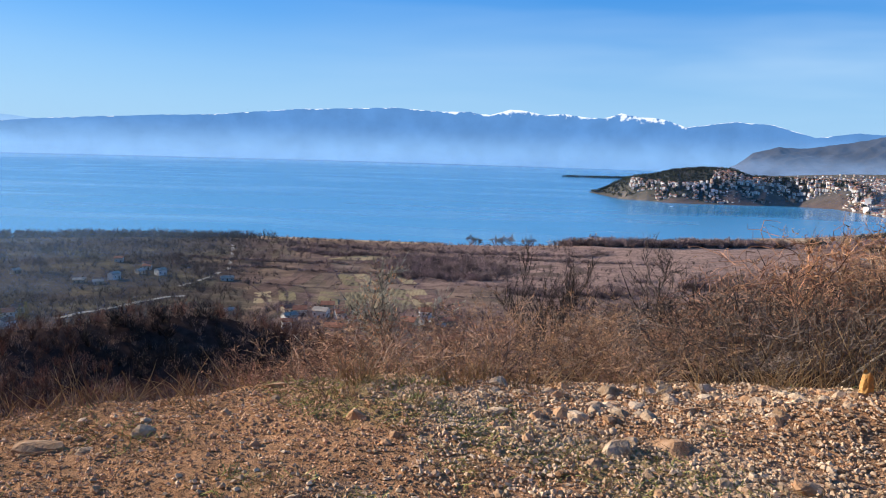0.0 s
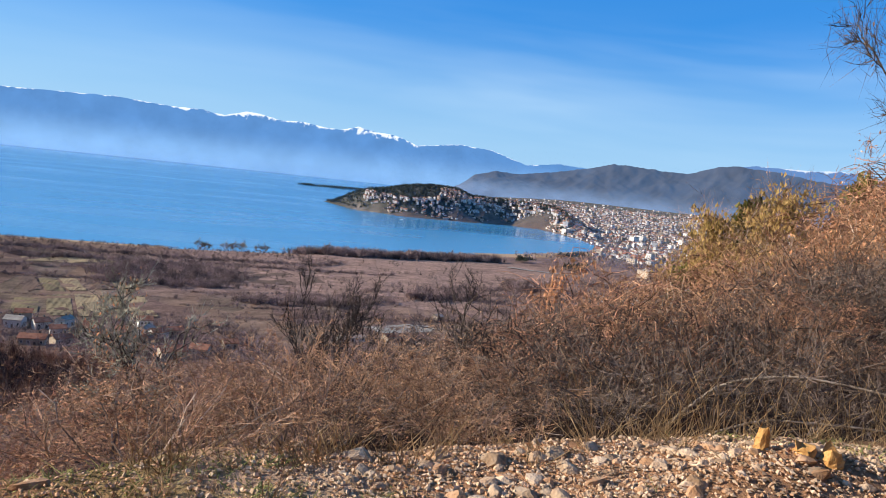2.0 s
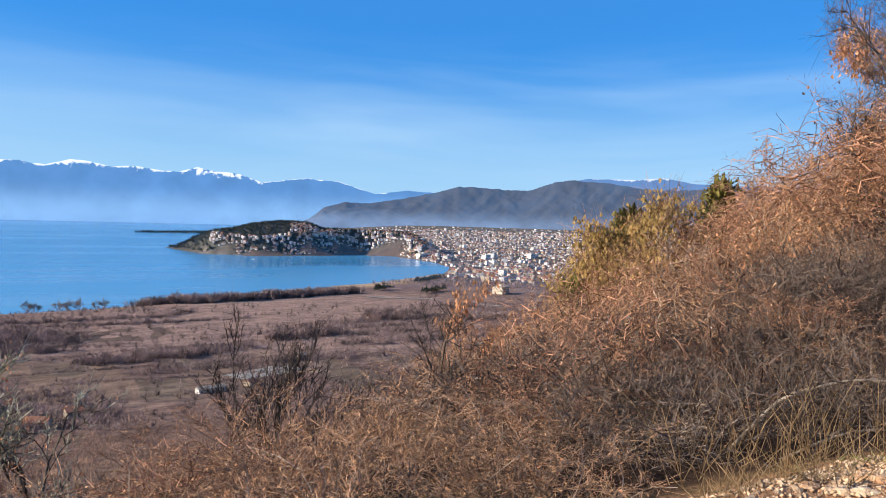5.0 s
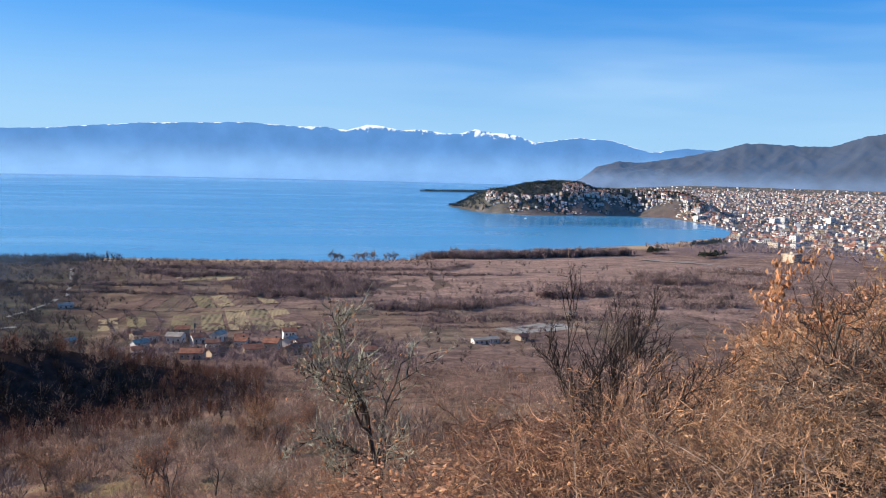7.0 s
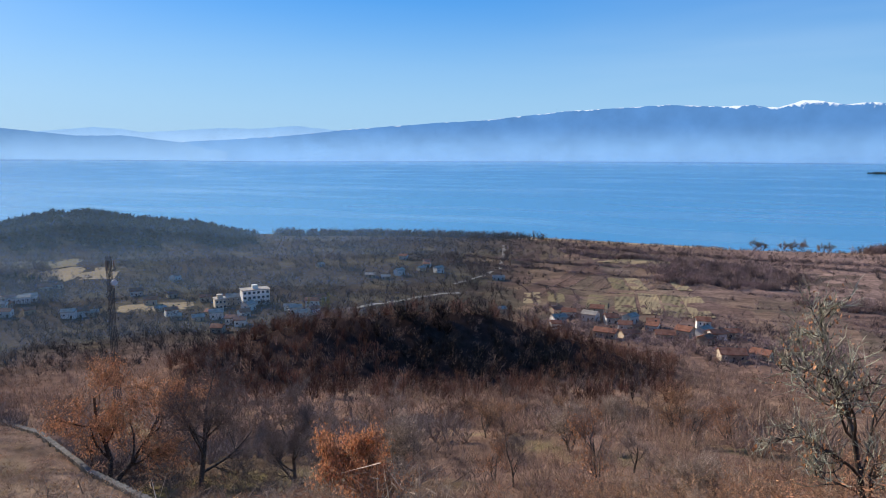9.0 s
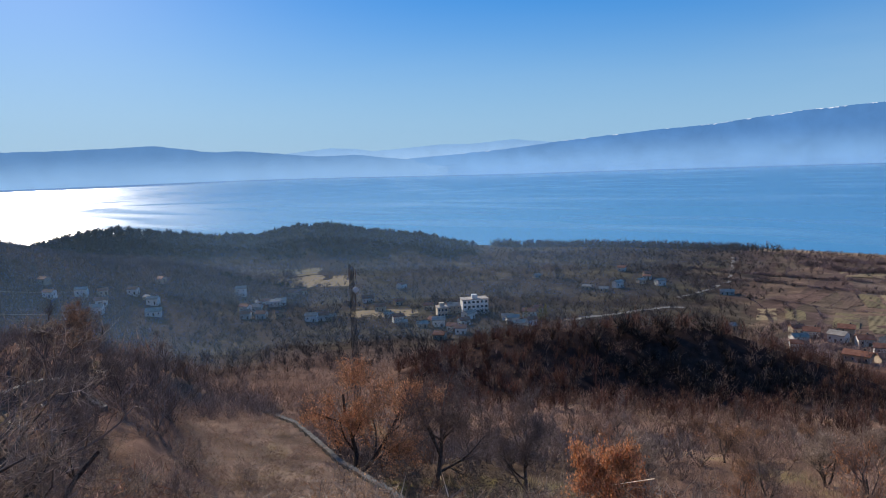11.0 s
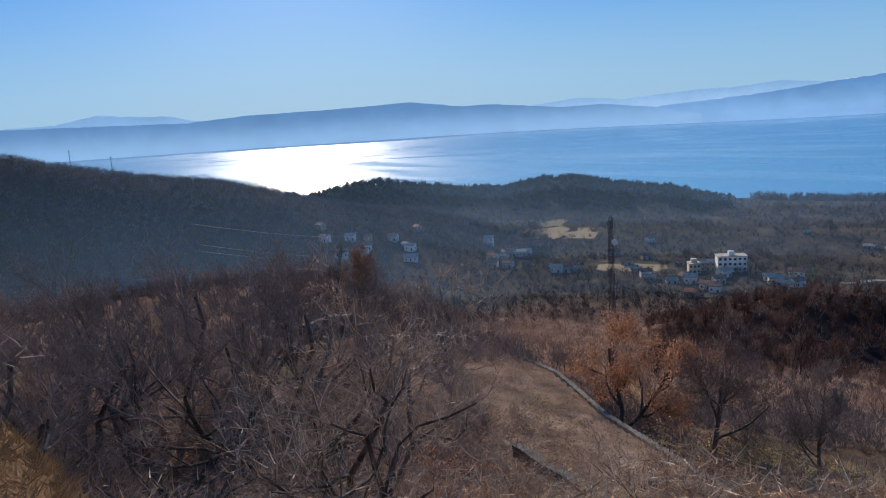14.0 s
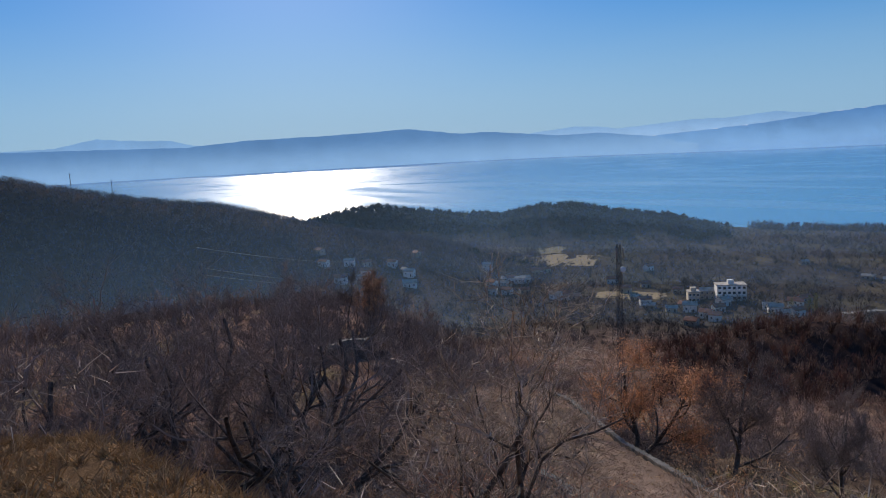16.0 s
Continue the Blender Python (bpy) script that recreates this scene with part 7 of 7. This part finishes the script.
pebbles("gravel", "thin scatter of gravel over the trodden ground", PEBBLE, 9000, (0.012, 0.045), 35, lambda x, y: np.clip(0.45 + 0.5 * rough_field(x, y, 2.2), 0.05, 1) * (y < 2.2), (-9.0, 6.0), (-6.0, 2.2))


def tufts(name, label, material, x, y, blades, tall, seed, thick=0.004, lean=0.6):
    rng = np.random.default_rng(seed)
    m = len(x)
    base = np.repeat(np.stack([x, y, ground_z(x, y) - 0.01], 1), blades, 0) + rng.normal(0, 0.035, (m * blades, 3)) * (1, 1, 0)
    h = np.repeat(rng.uniform(*tall, m), blades)[:, None] * rng.uniform(0.5, 1.1, (m * blades, 1))
    way = rng.normal(0, lean, (m * blades, 3)) * (1, 1, 0.2) + (0, 0, 1)
    sh = Shape()
    mid = base + way * h * 0.6
    sh.rods(base, mid, thick, thick * 0.7)
    sh.spikes(mid, mid + (way + rng.normal(0, 0.5, way.shape) * (1, 1, 0.3)) * h * 0.45, thick * 0.7)
    return tagged(new(name, sh.mesh(name, material)), label, "grass", kind="stuff")


rng = np.random.default_rng(51)
a_ = np.radians(rng.uniform(-30, 60, 170))
q_ = rng.normal(11.1, 0.22, 170)
tufts("dry_grass", "tufts of dry straw along the slope's lip", STRAW, 1 - np.sin(a_) * q_, -6 + np.cos(a_) * q_, 12, (0.1, 0.3), 52, 0.003)
x, y = rng.uniform(-3, 4, 2600), rng.uniform(2.2, 5.2, 2600)
k_ = (rough_field(x, y, 3.7) > 0.2) & (np.hypot(x - 1, y + 6) < 11.2)
tufts("short_grass", "short green grass between the stones", GRASS, x[k_], y[k_], 8, (0.02, 0.055), 53, 0.003, 0.9)
x, y = rng.uniform(-4, 5, 1500), rng.uniform(2.0, 5.4, 1500)
k_ = (rough_field(x + 9, y, 2.9) > 0.1) & (np.hypot(x - 1, y + 6) < 11.2)
tufts("dry_grass", "flattened dry grass among the gravel", STRAW, x[k_], y[k_], 6, (0.03, 0.08), 54, 0.0025, 1.4)
a_ = np.radians(rng.uniform(40, 92, 1500))
q_ = 11.1 + 17 * rng.uniform(0, 1, 1500) ** 0.8
tufts("dry_grass", "dry brown grass on the steep bank", STRAW, 1 - np.sin(a_) * q_, -6 + np.cos(a_) * q_, 6, (0.06, 0.17), 55, 0.004, 1.1)
x, y = rng.uniform(-24, -7.5, 3600), rng.uniform(-5, 4, 3600)
k_ = (y < np.interp(x, [-26, -22, -18.6, -14, -9], [-1.3, 0.5, 1.5, 1.6, 1.2]) + 0.9) & (rough_field(x, y, 3.1) > -0.5)
tufts("dry_grass", "long tan grass over the sunlit bank", STRAW, x[k_], y[k_], 10, (0.06, 0.2), 58, 0.006, 0.8)
a_ = np.radians(rng.uniform(-42, -6, 120))
q_ = rng.uniform(11.3, 12.6, 120)
tufts("pale_stalks", "tall pale dry stalks at the foot of the thicket", STRAW, 1 - np.sin(a_) * q_, -6 + np.cos(a_) * q_, 4, (0.35, 0.8), 56, 0.0035, 0.35)
x, y = rng.uniform(-62, -22, 1800), rng.uniform(14, 46, 1800)
k_ = ~_off_wall(x, y)
tufts("dry_grass", "dry grass tufts over the terrace", STRAW, x[k_], y[k_], 9, (0.08, 0.2), 57, 0.006, 1.2)


# ---- single sticks and stumps ----
def bent_stick(points, radius, label, material):
    p = np.array(points, float)
    t = np.linspace(0, 1, 18)
    s = np.linspace(0, 1, len(p))
    c = np.stack([np.interp(t, s, p[:, k]) for k in range(3)], 1)
    c[1:-1] = (c[:-2] + c[1:-1] * 2 + c[2:]) / 4
    return tagged(new("fallen_branch", tube("fallen_branch", c, radius * np.linspace(1, 0.5, 18), 6, material)), label, "branch")


PALE_WOOD = surface("weathered_branch", (0.22, 0.165, 0.115), (0.4, 0.32, 0.24), 5.0, 0.8, 0.0, relief=0.5)
YELLOW_WOOD = surface("fresh_cut_wood", (0.42, 0.2, 0.06), (0.6, 0.34, 0.12), 9.0, 0.8, 0.2, relief=0.6)
bent_stick(((3.5, 6.3, -0.55), (3.9, 6.0, 0.05), (4.4, 5.7, 0.2), (5.0, 5.3, 0.16), (5.6, 4.9, 0.0)), 0.017, "pale bent branch arching over the bank", PALE_WOOD)
bent_stick(((3.4, 5.9, -0.45), (3.9, 5.5, -0.1), (4.6, 5.1, -0.05), (5.3, 4.8, -0.1)), 0.012, "thin pale dead branch on the bank", PALE_WOOD)


def stump(x, y, tall, radius, seed, label):
    r = np.random.default_rng(seed)
    bm = bmesh.new()
    rings = []
    for k, t in enumerate(np.linspace(0, 1, 6)):
        rings.append([bm.verts.new((math.cos(q) * radius * (1.25 - 0.35 * t + r.normal(0, 0.1)), math.sin(q) * radius * (1.2 - 0.35 * t + r.normal(0, 0.1)), t * tall + (r.normal(0, 0.02) if k == 5 else 0))) for q in np.linspace(0, 6.283, 11)[:-1]])
    for p, q in zip(rings, rings[1:]):
        for i in range(10):
            bm.faces.new((p[i], p[(i + 1) % 10], q[(i + 1) % 10], q[i]))
    bm.faces.new(rings[-1])
    me = bpy.data.meshes.new("tree_stump")
    bm.to_mesh(me)
    bm.free()
    me.materials.append(YELLOW_WOOD)
    ob = tagged(new("tree_stump", me), label, "stump")
    ob.matrix_basis = pose(x, y, float(ground_z(x, y)) - 0.03, 4, -5, 30)
    return ob


stump(2.70, 4.36, 0.17, 0.04, 1, "short yellow broken stump at the gravel's edge")
stump(2.98, 4.12, 0.09, 0.06, 2, "chunk of yellow split wood on the gravel")
stump(2.86, 4.2, 0.07, 0.06, 3, "chunk of yellow split wood on the gravel")
